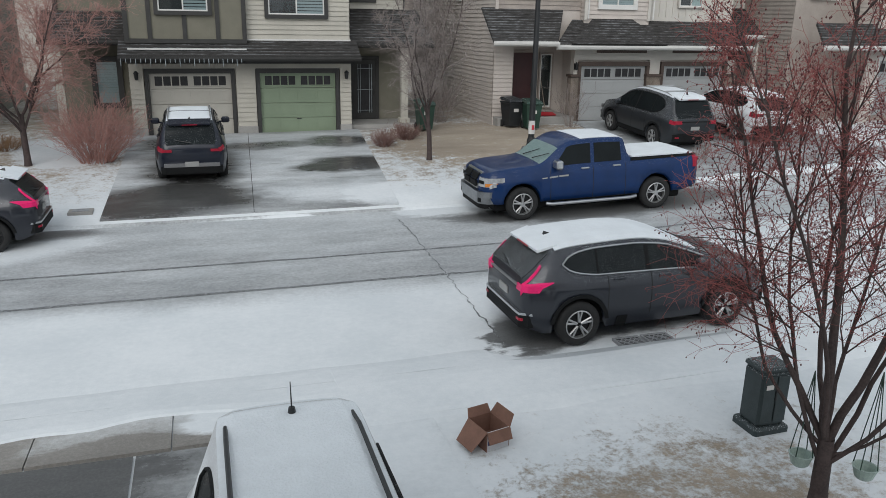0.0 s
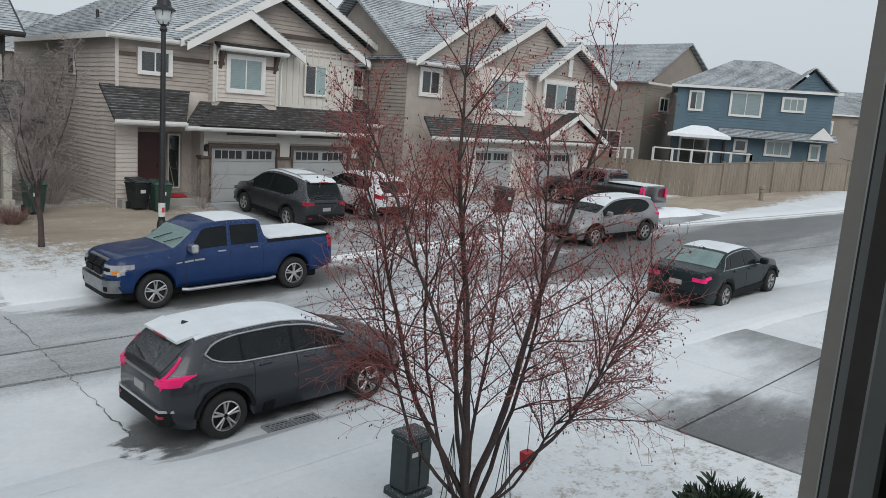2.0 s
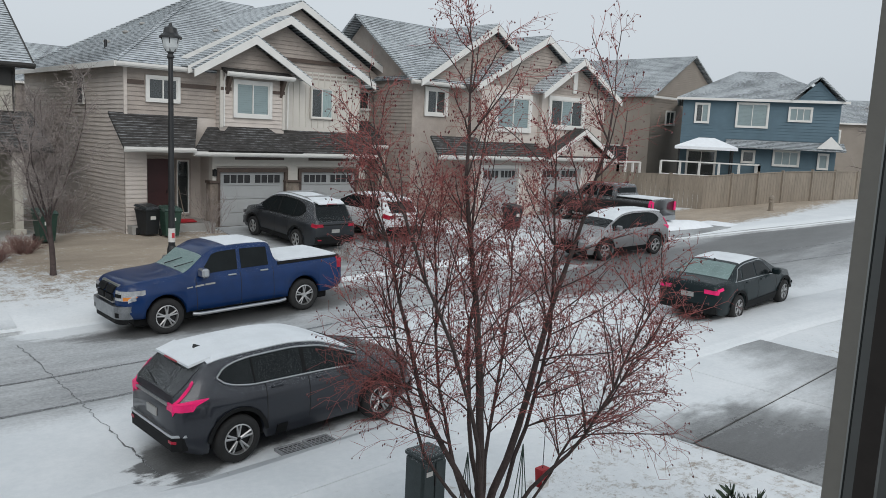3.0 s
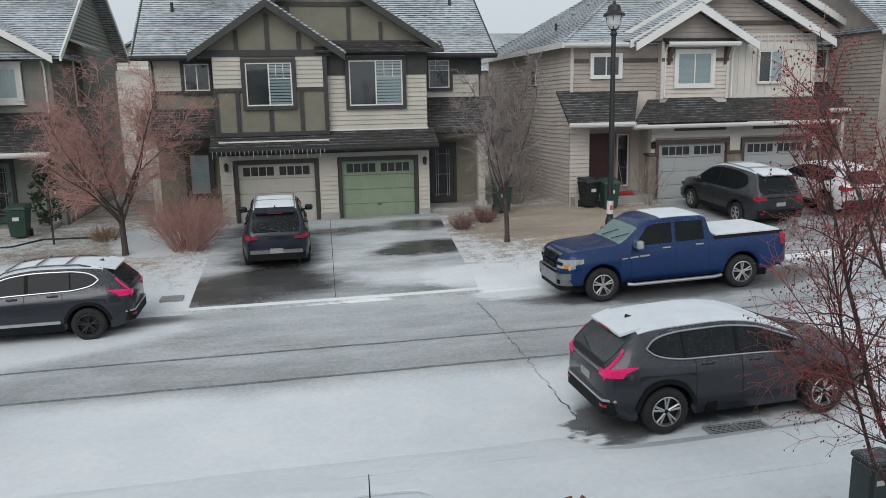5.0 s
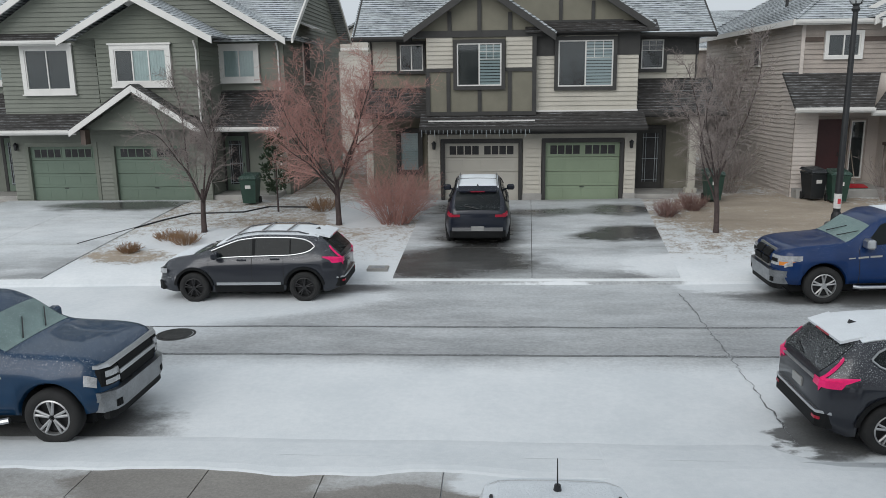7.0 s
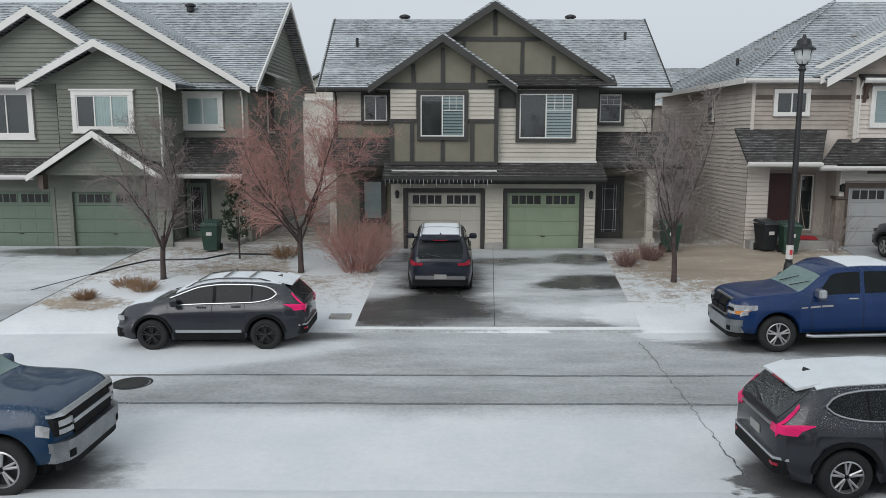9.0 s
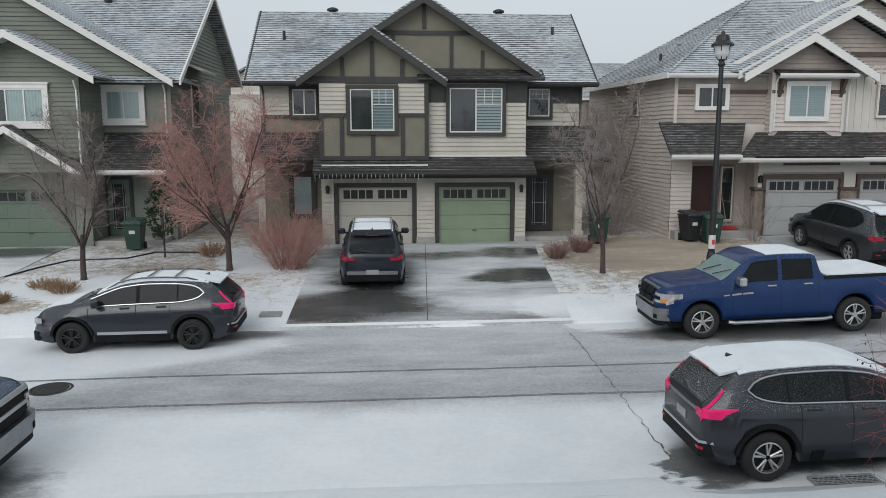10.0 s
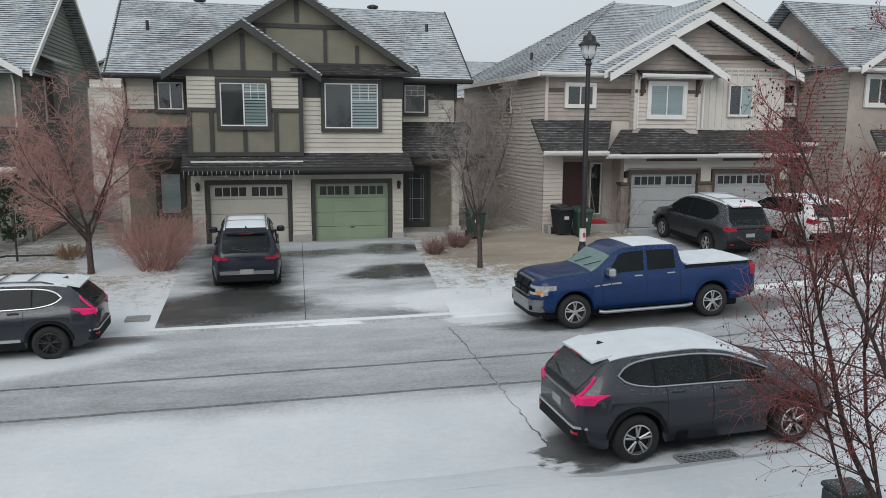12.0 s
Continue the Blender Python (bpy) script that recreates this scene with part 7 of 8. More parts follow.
part("lid", Mesh().lathe((-6.48, 14.88, mz - 0.03), ((0.33, 0), (0.33, 0.04), (0.3, 0.043), (0.2, 0.041)), 28), IRON, man)

# wheelie bins
BIN_GREEN = mat("green_bin", (0.018, 0.05, 0.035), 0.5, 0.2, 4, 40, 0.002, dust=0.2)
BIN_BLACK = mat("black_bin", (0.016, 0.018, 0.02), 0.5, 0.2, 4, 40, 0.002, dust=0.2)


def bin_(x, y, material, label, turn=0):
    b = thing("wheelie_bin", (0, 0, 0), label, "wheelie bin", "wheelie bins by the houses")
    m = Mesh()
    vs = [(-0.23, -0.26, 0.06), (0.23, -0.26, 0.06), (0.23, 0.22, 0.06), (-0.23, 0.22, 0.06), (-0.3, -0.36, 0.95), (0.3, -0.36, 0.95), (0.3, 0.34, 0.95), (-0.3, 0.34, 0.95)]
    m.add(vs, ((3, 2, 1, 0), (0, 1, 5, 4), (1, 2, 6, 5), (2, 3, 7, 6), (3, 0, 4, 7), (4, 5, 6, 7)))
    part("bin_body", m, material, b)
    part("rim", Mesh().box(-0.32, 0.32, -0.38, 0.36, 0.9, 0.96, 0.015), material, b)
    part("lid", Mesh().add([(-0.33, -0.4, 0.97), (0.33, -0.4, 0.97), (0.33, 0.38, 1.04), (-0.33, 0.38, 1.04), (-0.28, -0.32, 1.05), (0.28, -0.32, 1.05), (0.28, 0.32, 1.12), (-0.28, 0.32, 1.12)], ((0, 1, 5, 4), (1, 2, 6, 5), (2, 3, 7, 6), (3, 0, 4, 7), (4, 5, 6, 7), (3, 2, 1, 0))), material, b)
    for s in (-0.25, 0.25):
        part("wheel", Mesh().tube((s - 0.03, 0.26, 0.13), (s + 0.03, 0.26, 0.13), 0.13, 0.13, 12, True), RUBBER, b)
    part("handle", Mesh().tube((-0.22, 0.42, 0.98), (0.22, 0.42, 0.98), 0.02, 0.02, 6, True), material, b)
    part("label_panel", Mesh().box(-0.1, 0.1, -0.345, -0.335, 0.6, 0.72), STICKER, b)
    b.matrix_world = Matrix.Translation((x, y, land_z(x, y) + 0.0)) @ pose(0, 0, 0, 0, 0, turn)


bin_(7.75, 27.4, BIN_GREEN, "dark green wheelie bin beside the porch")
bin_(-8.75, 27.6, BIN_GREEN, "green wheelie bin beside the porch steps")
bin_(11.15, 27.35, BIN_BLACK, "black wheelie bin by the beige house", 10)
bin_(11.75, 26.85, BIN_GREEN, "dark green wheelie bin by the beige house", -5)
bin_(25.0, 22.3, BIN_BLACK, "black wheelie bin at the kerbside", 0)

RED = mat("red_plastic", (0.42, 0.02, 0.03), 0.45, 0.1, 4, 40, 0.001)
sv = thing("snow_shovel", (12.9, 27.95, 1.225), "red snow shovel lying on the porch", "shovel")
part("blade", Mesh().slab((12.6, 28.2, 1.33), (13.2, 28.1, 1.31), (13.2, 27.75, 1.25), (12.55, 27.8, 1.25), 0.024), RED, sv)
part("handle", Mesh().tube((12.9, 28.1, 1.3), (13.2, 29.38, 2.45), 0.018, 0.018, 6, True), FENCE_WOOD, sv)

# snow heaps
berm = Mesh()
rows = []
for i, t in enumerate(steps(0, 1, 24)):
    x, y = 27.3 + 8.5 * t, 19.6 - 1.9 * t
    row = []
    for k in range(9):
        a = (k - 4) / 4
        h = 0.62 * math.sin(math.pi * min(1, t * 1.2 + 0.05)) ** 0.5 * (1 - a * a) if t < 0.8 else 0.62 * (1 - t) * 2.3 * (1 - a * a)
        h *= 0.8 + 0.4 * noise.noise((x, y + a, 0))
        row.append((x + a * 0.15, y + a * 0.9, land_z(x, y + a * 0.9) + max(0, h) - 0.03))
    rows.append(row)
for r0, r1 in zip(rows, rows[1:]):
    for k in range(8):
        berm.quad(r0[k], r1[k], r1[k + 1], r0[k + 1])
tagged(part("snow_bank", berm, SNOW, None, "", True), "heaped bank of cleared snow beside the kerb", "snow bank")

# snow drifted over the pavement, kerb and gutter
m = Mesh()
xs_ = steps(1.2, 30, 96)
rows = []
for i, x in enumerate(xs_):
    far = smooth01((abs(x - 6.1) - 1.5) / 0.8)
    row = []
    for k, (o, h) in enumerate(((8.0, 0.07), (8.18, 0.125), (8.4, 0.157), (8.95, 0.152), (9.28, 0.135), (9.45 + far * 0.2, 0.11 - far * 0.02), (9.55 + far * 0.45, 0.06 - far * 0.015), (9.62 + far * 0.75, -0.04))):
        w = 0.12 * noise.noise((x * 0.6, o, 3)) if k not in (2, 3) else 0
        row.append((x + (0.5 * noise.noise((o * 1.3, 1, 2)) if i == 0 else 0), o + w + bend(x), road_z(x) + (h if i > 0 else h - 0.06)))
    rows.append(row)
for r0, r1 in zip(rows, rows[1:]):
    for k in range(7):
        m.quad(r0[k], r1[k], r1[k + 1], r0[k + 1])
structure("snow_drift", m, ROAD_SNOW, "smooth snow lying over the pavement", "snow", True)
m = Mesh()
rows = []
for x in steps(-30, 1.5, 126):
    w = 0.16 * noise.noise((x * 0.55, 4.2, 1)) + 0.05 * noise.noise((x * 2.3, 1.7, 5))
    rows.append([(x, o + w * f + bend(x), road_z(x) + h) for o, h, f in ((9.02, 0.13, 1.6), (9.06, 0.15, 1.6), (9.2, 0.152, 1.2), (9.4, 0.125, 0.6), (9.7, 0.08, 0), (10.05, 0.035, 0), (10.4, -0.035, 0.5))])
for r0, r1 in zip(rows, rows[1:]):
    for k in range(6):
        m.quad(r0[k], r1[k], r1[k + 1], r0[k + 1])
structure("snow_drift", m, ROAD_SNOW, "ragged edge of snow drifted over the kerb", "snow", True)

# ---- the room behind the window ----
ROOM = mat("room_wall_paint", (0.30, 0.28, 0.25), 0.8, 0.06, 2, 40, 0.001)
# One whitish vinyl in two colours: backlit faces painted dark, daylit edges pale.
SHADED_VINYL = mat("shaded_window_vinyl", (0.15, 0.155, 0.15), 0.5, 0.1, 5, 30, 0.001)
LIT_VINYL = mat("lit_window_vinyl", (0.42, 0.43, 0.42), 0.5, 0.08, 5, 30, 0.001)
SEAL = mat("black_window_seal", (0.012, 0.012, 0.012), 0.6, 0.2, 5, 30, 0.001)
TRIMWOOD = mat("dark_window_trim", (0.045, 0.035, 0.03), 0.6, 0.2, 5, 30, 0.001)
L0, R0, B0, T0 = -1.55, 1.41, 4.15, 6.15
for nm, q in (("wall_window_1", (-2.6, L0, 0.36, 0.58, 3.2, 7.0)), ("wall_window_2", (R0, 2.6, 0.36, 0.58, 3.2, 7.0)), ("wall_window_3", (L0, R0, 0.36, 0.58, 3.2, B0)), ("wall_window_4", (L0, R0, 0.36, 0.58, T0, 7.0)),
              ("wall_back", (-2.6, 2.6, -3.0, -2.8, 3.2, 7.0)), ("wall_left", (-2.8, -2.6, -3.0, 0.58, 3.2, 7.0)), ("wall_right", (2.6, 2.8, -3.0, 0.58, 3.2, 7.0)), ("floor", (-2.8, 2.8, -3.0, 0.58, 3.0, 3.2)), ("ceiling", (-2.8, 2.8, -3.0, 0.58, 7.0, 7.2))):
    structure(nm, Mesh().box(*q), ROOM, "plain painted room surface in shade", "wall" if "wall" in nm else nm)
structure("wall_house_below", Mesh().box(-4.5, 4.5, 0.16, 0.56, 0.0, 3.0), MOSS, "lower wall of the house under the window", "wall")
win = thing("window_1", (0, 0.42, B0), "vinyl window frame with dark seals, its sash slid open", "window", "", "structure")
for nm, x0, y0, y1, mt in (("frame_edge", 1.115, 0.44, 0.458, LIT_VINYL), ("seal", 1.065, 0.425, 0.44, SEAL), ("frame_step", 1.025, 0.41, 0.425, SHADED_VINYL), ("seal", 1.022, 0.395, 0.41, SEAL), ("frame_lip", 0.985, 0.38, 0.395, LIT_VINYL), ("jamb_liner", 0.91, 0.355, 0.38, TRIMWOOD)):
    part(nm, Mesh().box(x0, R0, y0, y1, B0, T0), mt, win)
part("frame_side", Mesh().box(L0, L0 + 0.07, 0.38, 0.46, B0, T0, 0.006), SHADED_VINYL, win)
part("frame_sill", Mesh().box(L0 + 0.07, 0.9, 0.38, 0.46, B0, B0 + 0.07, 0.006), SHADED_VINYL, win)
part("frame_head", Mesh().box(L0 + 0.07, 0.9, 0.38, 0.46, T0 - 0.07, T0, 0.006), SHADED_VINYL, win)
part("casing", Mesh().box(0.885, 1.5, 0.325, 0.353, B0 - 0.1, T0 + 0.1, 0.004), SHADED_VINYL, win)
part("blind_edge", Mesh().box(0.935, 1.5, 0.3, 0.323, B0 - 0.1, T0 + 0.1, 0.004), SEAL, win, "black edge of a raised blind")

# ---- trees and shrubs ----
BARK = mat("grey_brown_bark", (0.06, 0.043, 0.04), 0.85, 0.35, 5, 40, 0.006)
TWIG = mat("red_brown_twigs", (0.27, 0.08, 0.072), 0.75, 0.3, 5, 40, 0.002)
TWIG_RED = mat("russet_twigs", (0.38, 0.205, 0.175), 0.8, 0.3, 5, 40, 0.002, dust=0.3)
TWIG_GREY = mat("grey_twigs", (0.23, 0.195, 0.18), 0.8, 0.3, 5, 40, 0.002)
LOW_TWIG = mat("brown_shrub_twigs", (0.2, 0.115, 0.1), 0.8, 0.3, 5, 40, 0.002)
BERRY = mat("dark_red_berries", (0.10, 0.02, 0.022), 0.5, 0.3, 8, 40, 0.001)
STRAW = mat("straw_tufts", (0.27, 0.16, 0.085), 0.9, 0.3, 5, 40, 0.001)
NEEDLE = mat("dark_evergreen", (0.03, 0.052, 0.026), 0.7, 0.35, 5, 40, 0.002)


def limb(m, rng, p, d, length, r0, r1, n, sides, up=0.0, wander=0.12):
    """A bent tapered branch; returns its points and directions."""
    out = []
    seg = length / n
    for i in range(n):
        ra, rb = r0 + (r1 - r0) * i / n, r0 + (r1 - r0) * (i + 1) / n
        d = (d + Vector((rng.gauss(0, wander), rng.gauss(0, wander), rng.gauss(0, wander) + up))).normalized()
        q = p + d * seg
        m.tube(p, q + d * seg * 0.03, ra, rb, sides)
        p = q
        out.append((p.copy(), d.copy(), rb))
    return out


def side_dir(rng, d, angle):
    u = d.orthogonal().normalized()
    u.rotate(Matrix.Rotation(rng.uniform(0, math.tau), 3, d))
    return (d * math.cos(angle) + u * math.sin(angle)).normalized()


def tree(name, label, at, stems, length, rng, twig_mat, vase=False, bark=BARK, trunk_h=0.6, trunk_r=0.085, shoots=(5, 5, 4), spread=0.75, droop=-0.02, berries=0, twig_r=0.004, scale=(0.62, 0.5, 0.42), bark_twigs=True, branch_r=0.016, first=1):
    """A bare tree: a trunk, main stems (each a part), finer branches and twigs."""
    ob = thing(name, at, label, "tree")
    base = Vector(at)
    t = Mesh()
    r = trunk_r
    t.lathe((at[0], at[1], at[2] - 0.1), ((r * 1.6, 0), (r * 1.15, 0.15), (r, 0.4)), 10)
    trunk = limb(t, rng, base + Vector((0, 0, 0.25)), Vector((0, 0, 1)), trunk_h, r, r * 0.85, 3, 10, 0, 0.03)
    part("trunk", t, bark, ob, "", True)
    top = trunk[-1][0]
    fine, mid_m, fruit = Mesh(), Mesh(), Mesh()
    for az, tilt, ln, r0 in stems:
        m = Mesh()
        d = Vector((math.cos(radians(az)) * math.sin(radians(tilt)), math.sin(radians(az)) * math.sin(radians(tilt)), math.cos(radians(tilt))))
        main = limb(m, rng, top - Vector((0, 0, 0.08 + 0.45 * trunk_h * rng.random() ** 2)), d, ln, r0, 0.008, 12, 8, 0.055, 0.1)
        part("limb", m, bark, ob, "", True)
        for i, (p, dd, rr) in enumerate(main):
            if i < first + (2 if tilt > 35 else 0):
                continue
            for _ in range(shoots[0] if i < 11 else shoots[0] + 1):
                if rng.random() < 0.25:
                    continue
                l1 = length * scale[0] * rng.uniform(0.6, 1.15) * (1.1 - 0.045 * i)
                steep = vase and i > 6
                br = limb(mid_m, rng, p, side_dir(rng, dd, rng.uniform(0.6, 1.05) * spread * (0.95 if steep else 1.2)), l1, min(rr * 0.7, branch_r), 0.004, 6, 5, 0.06 if steep else droop + 0.02, 0.12)
                for j, (p2, d2, r2) in enumerate(br):
                    for _ in range(shoots[1]):
                        if rng.random() < 0.45:
                            continue
                        l2 = l1 * scale[1] * rng.uniform(0.5, 1.1)
                        tw = limb(fine, rng, p2, side_dir(rng, d2, rng.uniform(0.5, 1.1)), l2, twig_r, twig_r * 0.5, 3, 3, droop, 0.16)
                        for p3, d3, r3 in tw:
                            for _ in range(shoots[2]):
                                if rng.random() < 0.55:
                                    continue
                                l3 = l2 * scale[2] * rng.uniform(0.4, 1.0)
                                e = limb(fine, rng, p3, side_dir(rng, d3, rng.uniform(0.5, 1.1)), l3, twig_r * 0.6, twig_r * 0.4, 1, 3, droop, 0.1)
                                if berries and rng.random() < berries:
                                    c = e[-1][0] - Vector((0, 0, 0.012))
                                    s = rng.uniform(0.008, 0.013)
                                    vs = [c + Vector(v) * s for v in ((1, 0, 0), (-1, 0, 0), (0, 1, 0), (0, -1, 0), (0, 0, 1.2), (0, 0, -1.2))]
                                    fruit.add(vs, ((0, 2, 4), (2, 1, 4), (1, 3, 4), (3, 0, 4), (2, 0, 5), (1, 2, 5), (3, 1, 5), (0, 3, 5)))
    tagged(part("branch_mass", mid_m, twig_mat if not bark_twigs else bark, ob), kind="stuff")
    tagged(part("twig_mass", fine, twig_mat, ob), kind="stuff")
    if berries:
        tagged(part("berry_mass", fruit, BERRY, ob), kind="stuff")
    return ob


rng = random.Random(11)
nz = land_z(5.62, 5.22)
tree("crabapple_tree", "bare crabapple tree with red twigs and withered berries", (5.62, 5.22, nz),
     [(150, 6, 4.8, 0.05), (318, 20, 4.5, 0.045), (138, 31, 3.8, 0.036), (312, 44, 3.3, 0.026), (302, 62, 2.4, 0.018), (134, 44, 3.0, 0.022), (155, 30, 3.5, 0.024), (45, 34, 3.4, 0.026), (80, 22, 4.1, 0.028), (350, 26, 4.1, 0.028), (190, 15, 4.2, 0.026)],
     1.8, rng, TWIG, vase=True, trunk_h=0.65, trunk_r=0.09, shoots=(3, 4, 4), first=3, berries=0.35, twig_r=0.0032, droop=-0.02, branch_r=0.0095)
rng = random.Random(5)
tree("young_tree", "slender bare young tree in the front lawn", (6.77, 23.3, land_z(6.77, 23.3)), [(k * 51 + 10, 14 + 12 * (k % 3), 4.2 - 0.5 * (k % 3), 0.03) for k in range(7)], 1.5, rng, TWIG_GREY, trunk_h=1.4, trunk_r=0.08, shoots=(3, 4, 3), twig_r=0.0045, bark_twigs=False, branch_r=0.01)
tree("young_tree", "dense russet-twigged young tree beside the driveway", (-4.92, 24.5, land_z(-4.92, 24.5)), [(k * 37 + 5, 18 + 15 * (k % 4), 4.2 - 0.3 * (k % 4), 0.035) for k in range(10)], 2.2, rng, TWIG_RED, trunk_h=1.2, trunk_r=0.09, shoots=(3, 4, 4), twig_r=0.005, spread=0.9, bark_twigs=False)
tree("young_tree", "bare branching young tree on the snowy lawn", (-9.1, 23.7, land_z(-9.1, 23.7)), [(k * 60 + 25, 18 + 10 * (k % 3), 3.9 - 0.3 * (k % 3), 0.032) for k in range(6)], 1.6, rng, TWIG_GREY, trunk_h=1.1, trunk_r=0.085, shoots=(3, 4, 3), twig_r=0.0045, bark_twigs=False, branch_r=0.01)
tree("bare_tree", "bare tree leaning over the snowy pavement", (22.4, 6.2, land_z(22.4, 6.2)), [(150, 48, 4.2, 0.045), (120, 30, 4.2, 0.045), (200, 35, 4, 0.04), (40, 20, 4.4, 0.045), (290, 30, 3.8, 0.04)], 1.6, rng, TWIG_GREY, trunk_h=0.9, trunk_r=0.09, shoots=(2, 3, 2), twig_r=0.006)
tree("bare_tree", "dense bare tree behind the houses", (9.2, 31.5, land_z(9.2, 31.5)), [(k * 45, 14 + 8 * (k % 3), 3.6, 0.035) for k in range(7)], 1.6, rng, TWIG_GREY, trunk_h=1.0, trunk_r=0.08, shoots=(3, 3, 3), twig_r=0.006, bark_twigs=False)


def shrub(name, label, at, r, h, n, material, rng, w=0.006, lean=0.7):
    """A bush of many thin forked stems."""
    ob = thing(name, at, label, "shrub")
    m = Mesh()
    b = Vector(at)
    for _ in range(n):
        a, k = rng.uniform(0, math.tau), math.sqrt(rng.random())
        p = b + Vector((math.cos(a) * k * r * 0.35, math.sin(a) * k * r * 0.35, -0.02))
        d = Vector((math.cos(a) * k * lean, math.sin(a) * k * lean, 1)).normalized()
        st = limb(m, rng, p, d, h * rng.uniform(0.6, 1.05), w, w * 0.5, 5, 3, 0.0, 0.13)
        for q, dd, _r in st[1:]:
            for _ in range(2):
                limb(m, rng, q, side_dir(rng, dd, rng.uniform(0.4, 0.9)), h * rng.uniform(0.12, 0.28), w * 0.6, w * 0.4, 2, 3, 0.02, 0.15)
    tagged(part("stem_mass", m, material, ob), kind="stuff")
    return ob


rng = random.Random(9)
shrub("shrub", "dense russet bare shrub beside the driveway", (-3.1, 24.7, land_z(-3.1, 24.7)), 1.3, 1.8, 260, TWIG_RED, rng, 0.007, 0.75)
shrub("shrub", "dense brown bare shrub in the gap between two houses", (8.75, 29.4, land_z(8.75, 29.4)), 1.2, 1.8, 120, TWIG_GREY, rng, 0.007, 0.55)
for x, y, r, h in ((5.75, 25.3, 0.8, 0.75), (6.75, 26.1, 0.9, 0.8)):
    shrub("shrub", "low russet shrub in the lawn bed", (x, y, land_z(x, y)), r * 0.7, h * 0.75, 130, LOW_TWIG, rng, 0.006, 0.9)
for x, y, r, h in ((-9.9, 22.9, 0.9, 0.3), (-9.2, 22.4, 0.7, 0.4), (-5.9, 26.5, 0.9, 0.5), (-10.6, 21.6, 0.5, 0.3)):
    shrub("grass_tuft", "dry straw-coloured grass tuft in the snow", (x, y, land_z(x, y)), r, h, 120, STRAW, rng, 0.006, 1.0)
for x, y, r, h in ((13.4, 26.9, 0.5, 1.6), (15.2, 21.0, 0.5, 0.6)):
    shrub("shrub", "sparse bare shrub by the stone column", (x, y, land_z(x, y)), r, h, 26, TWIG_GREY, rng, 0.007, 0.4)


def evergreen(name, label, at, r, h, n, rng, dome=False):
    ob = thing(name, at, label, "shrub")
    m = Mesh()
    st = Mesh()
    b = Vector(at)
    st.tube(b - Vector((0, 0, 0.05)), b + Vector((0, 0, h * 0.85)), 0.04, 0.012, 6)
    part("stem", st, BARK, ob)
    for _ in range(n):
        t = rng.random()
        if dome:
            a, e = rng.uniform(0, math.tau), math.acos(rng.random())
            k = rng.uniform(0.55, 1.0) * (1 + 0.25 * math.sin(a * 5 + 1))
            c = b + Vector((math.cos(a) * math.sin(e) * r * k, math.sin(a) * math.sin(e) * r * k, math.cos(e) * h * k))
            out = (c - b).normalized()
        else:
            a = rng.uniform(0, math.tau)
            rad = r * (0.35 + 0.65 * math.sin(math.pi * min(1, 0.15 + t * 0.85))) * rng.uniform(0.3, 1.1)
            c = b + Vector((math.cos(a) * rad, math.sin(a) * rad, h * (0.25 + 0.75 * t)))
            out = Vector((math.cos(a), math.sin(a), 0.7)).normalized()
        for _k in range(5):
            d = side_dir(rng, out, rng.uniform(0.1, 1.0))
            s = d.orthogonal().normalized() * 0.022
            l = rng.uniform(0.07, 0.15)
            m.add([c - s, c + s, c + s * 0.7 + d * l, c - s * 0.7 + d * l, c + d * l * 1.3], ((0, 1, 2, 3), (3, 2, 4)))
    tagged(part("foliage", m, NEEDLE, ob), kind="stuff")


evergreen("evergreen_shrub", "narrow dark evergreen sapling by the path", (-7.4, 26.3, land_z(-7.4, 26.3)), 0.5, 2.7, 260, rng)
evergreen("evergreen_bush", "rounded dark green evergreen bush by the driveway", (8.5, 3.72, land_z(8.5, 3.72)), 0.55, 0.55, 700, rng, True)

# hanging planters and a feeder in the crabapple
CORD = mat("green_cord", (0.03, 0.06, 0.045), 0.7, 0.2, 5, 40, 0)
POT = mat("pale_green_pot", (0.32, 0.40, 0.36), 0.5, 0.15, 5, 40, 0.001)
for x, y, z, zt in ((5.46, 5.36, 0.72, 1.75), (5.9, 5.0, 0.72, 1.85)):
    hp = thing("hanging_planter", (x, y, z), "pale green planter hanging on cords from a branch", "planter", "hanging planters")
    part("pot", Mesh().lathe((x, y, z), ((0.065, 0), (0.085, 0.02), (0.112, 0.11), (0.122, 0.13), (0.105, 0.13), (0.075, 0.04)), 16), POT, hp)
    for k in range(4):
        a = k * math.tau / 4 + 0.4
        part("cord", Mesh().tube((x + 0.113 * math.cos(a), y + 0.113 * math.sin(a), z + 0.125), (x, y, zt), 0.006, 0.005, 5, True), CORD, hp)
fx, fy, fz = 6.02, 4.82, 1.42
fd = thing("bird_feeder", (fx, fy, fz), "red and white carton bird feeder hanging by a thread", "bird feeder")
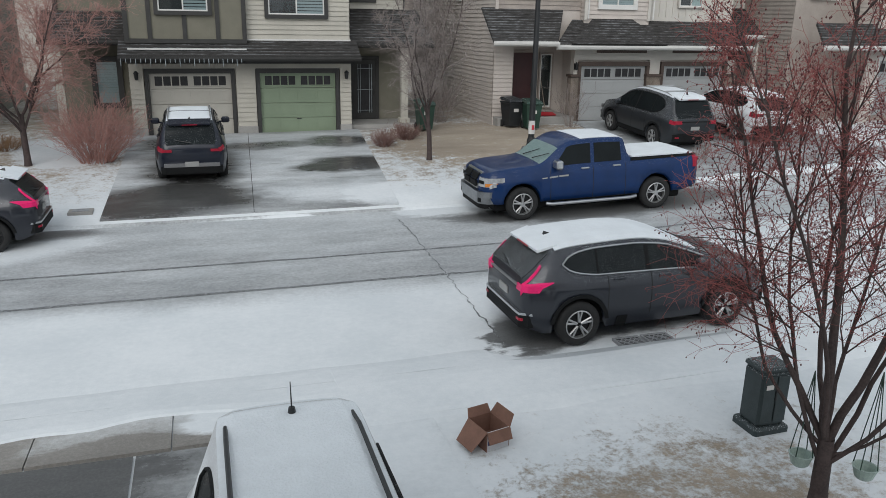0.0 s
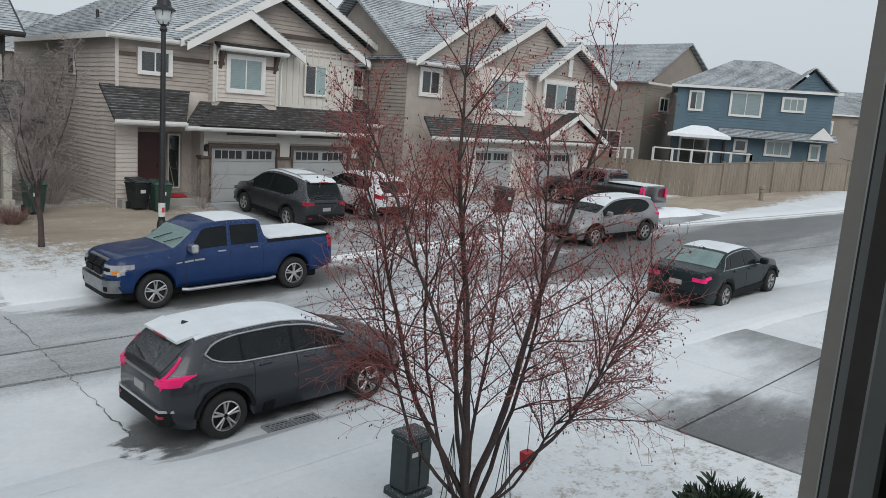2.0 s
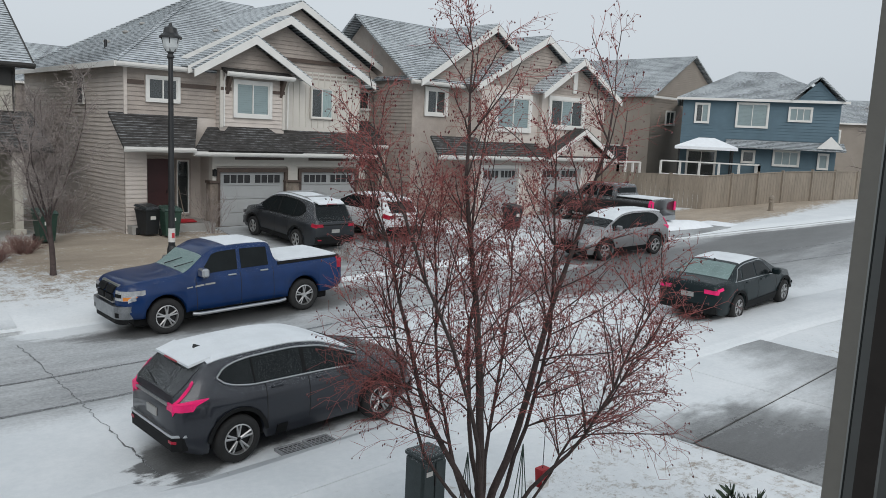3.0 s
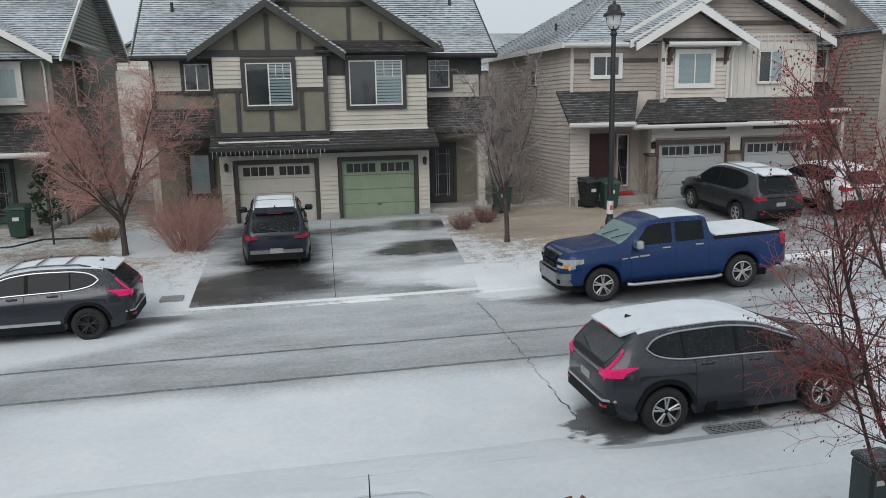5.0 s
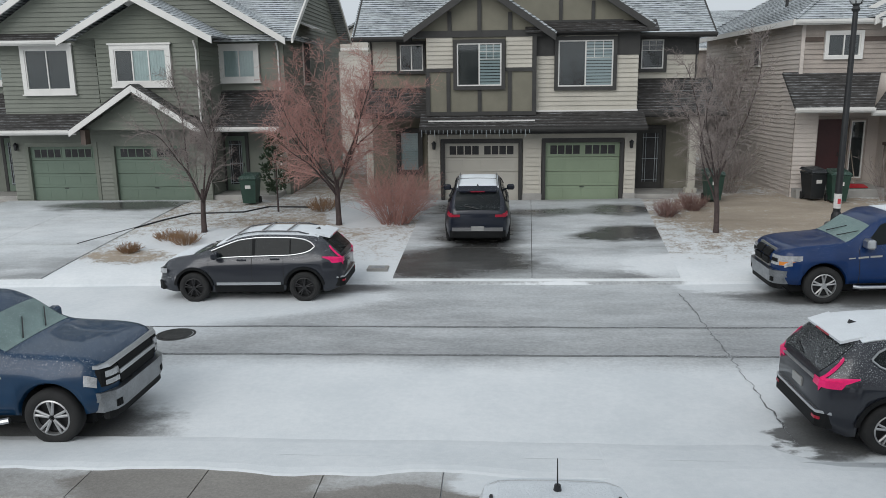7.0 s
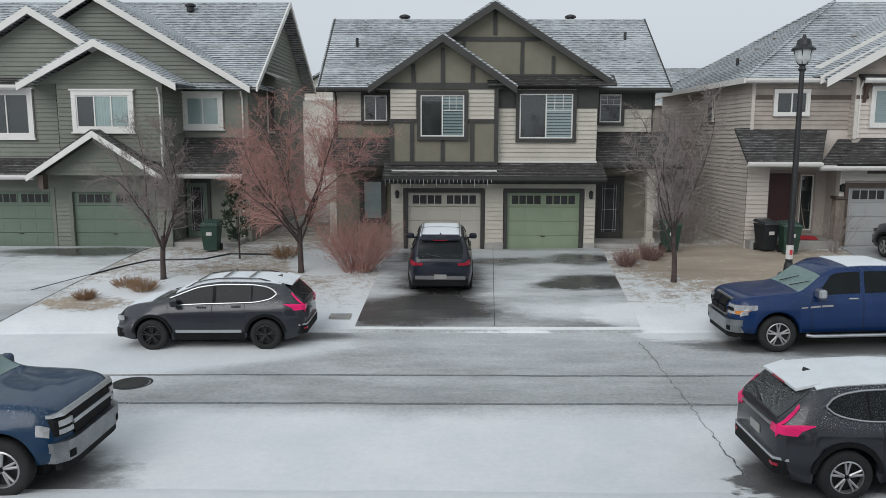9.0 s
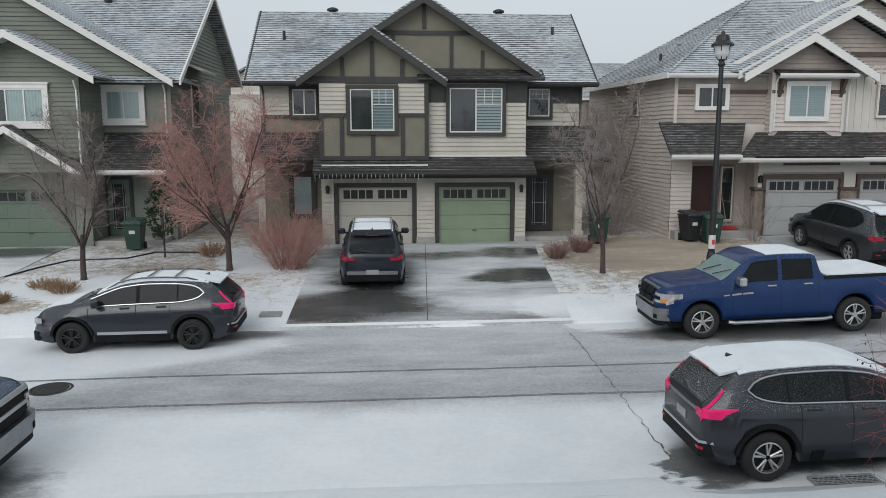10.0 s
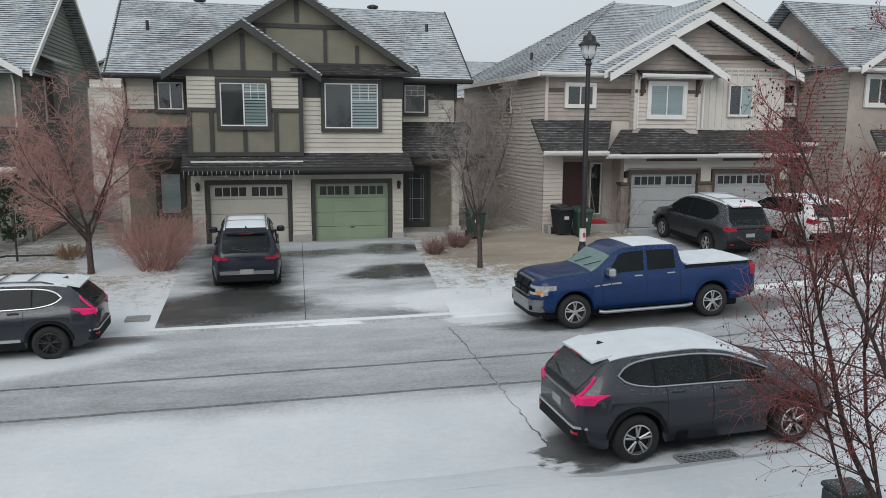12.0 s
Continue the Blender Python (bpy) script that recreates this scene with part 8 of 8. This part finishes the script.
part("carton", Mesh().add([(fx - 0.05, fy - 0.04, fz), (fx + 0.05, fy - 0.04, fz), (fx + 0.05, fy + 0.04, fz), (fx - 0.05, fy + 0.04, fz), (fx - 0.065, fy - 0.05, fz + 0.2), (fx + 0.065, fy - 0.05, fz + 0.2), (fx + 0.065, fy + 0.05, fz + 0.2), (fx - 0.065, fy + 0.05, fz + 0.2)], ((3, 2, 1, 0), (0, 1, 5, 4), (1, 2, 6, 5), (2, 3, 7, 6), (3, 0, 4, 7), (4, 5, 6, 7))), RED_MARK, fd)
part("label_panel", Mesh().slab((fx - 0.052, fy - 0.042, fz), (fx + 0.052, fy - 0.042, fz), (fx + 0.057, fy - 0.048, fz + 0.09), (fx - 0.057, fy - 0.048, fz + 0.09), -0.004), STICKER, fd)
part("thread", Mesh().tube((fx, fy, fz + 0.2), (fx, fy, fz + 0.75), 0.004, 0.003, 4, True), METAL_BLACK, fd)

# black lawn edging by the moss-green house and a hydrant near the fence
edge = [(-12.6, 22.4), (-11.0, 25.2), (-10.4, 26.0), (-8.6, 26.2), (-7.9, 27.0), (-6.4, 26.9)]
tagged(part("lawn_edging", Mesh().path([(x, y, land_z(x, y) + 0.015) for x, y in edge], 0.035, 6), METAL_BLACK), "black plastic lawn edging in the snow", "lawn edging")
hy = thing("fire_hydrant", (42.0, 18.6, land_z(42.0, 18.6)), "small tan fire hydrant near the fence", "fire hydrant")
hz = land_z(42.0, 18.6)
part("barrel", Mesh().lathe((42.0, 18.6, hz - 0.05), ((0.16, 0), (0.16, 0.08), (0.12, 0.1), (0.12, 0.65), (0.16, 0.68), (0.14, 0.8), (0.05, 0.9)), 12), FENCE_WOOD, hy)
part("outlet", Mesh().tube((41.75, 18.6, hz + 0.5), (42.25, 18.6, hz + 0.5), 0.07, 0.07, 8, True), FENCE_WOOD, hy)

for x, y in ((-3.0, 19.95), (8.0, 19.9)):
    part_ob = thing("utility_cover", (x, y, land_z(x, y)), "small concrete utility cover set in the verge", "utility cover", "", "structure")
    part("slab", Mesh().box(x - 0.28, x + 0.28, y - 0.2, y + 0.2, land_z(x, y) - 0.05, land_z(x, y) + 0.05, 0.01), CONCRETE, part_ob)
    part("lid", Mesh().box(x - 0.18, x + 0.18, y - 0.12, y + 0.12, land_z(x, y) + 0.05, land_z(x, y) + 0.062, 0.004), GRATE, part_ob)
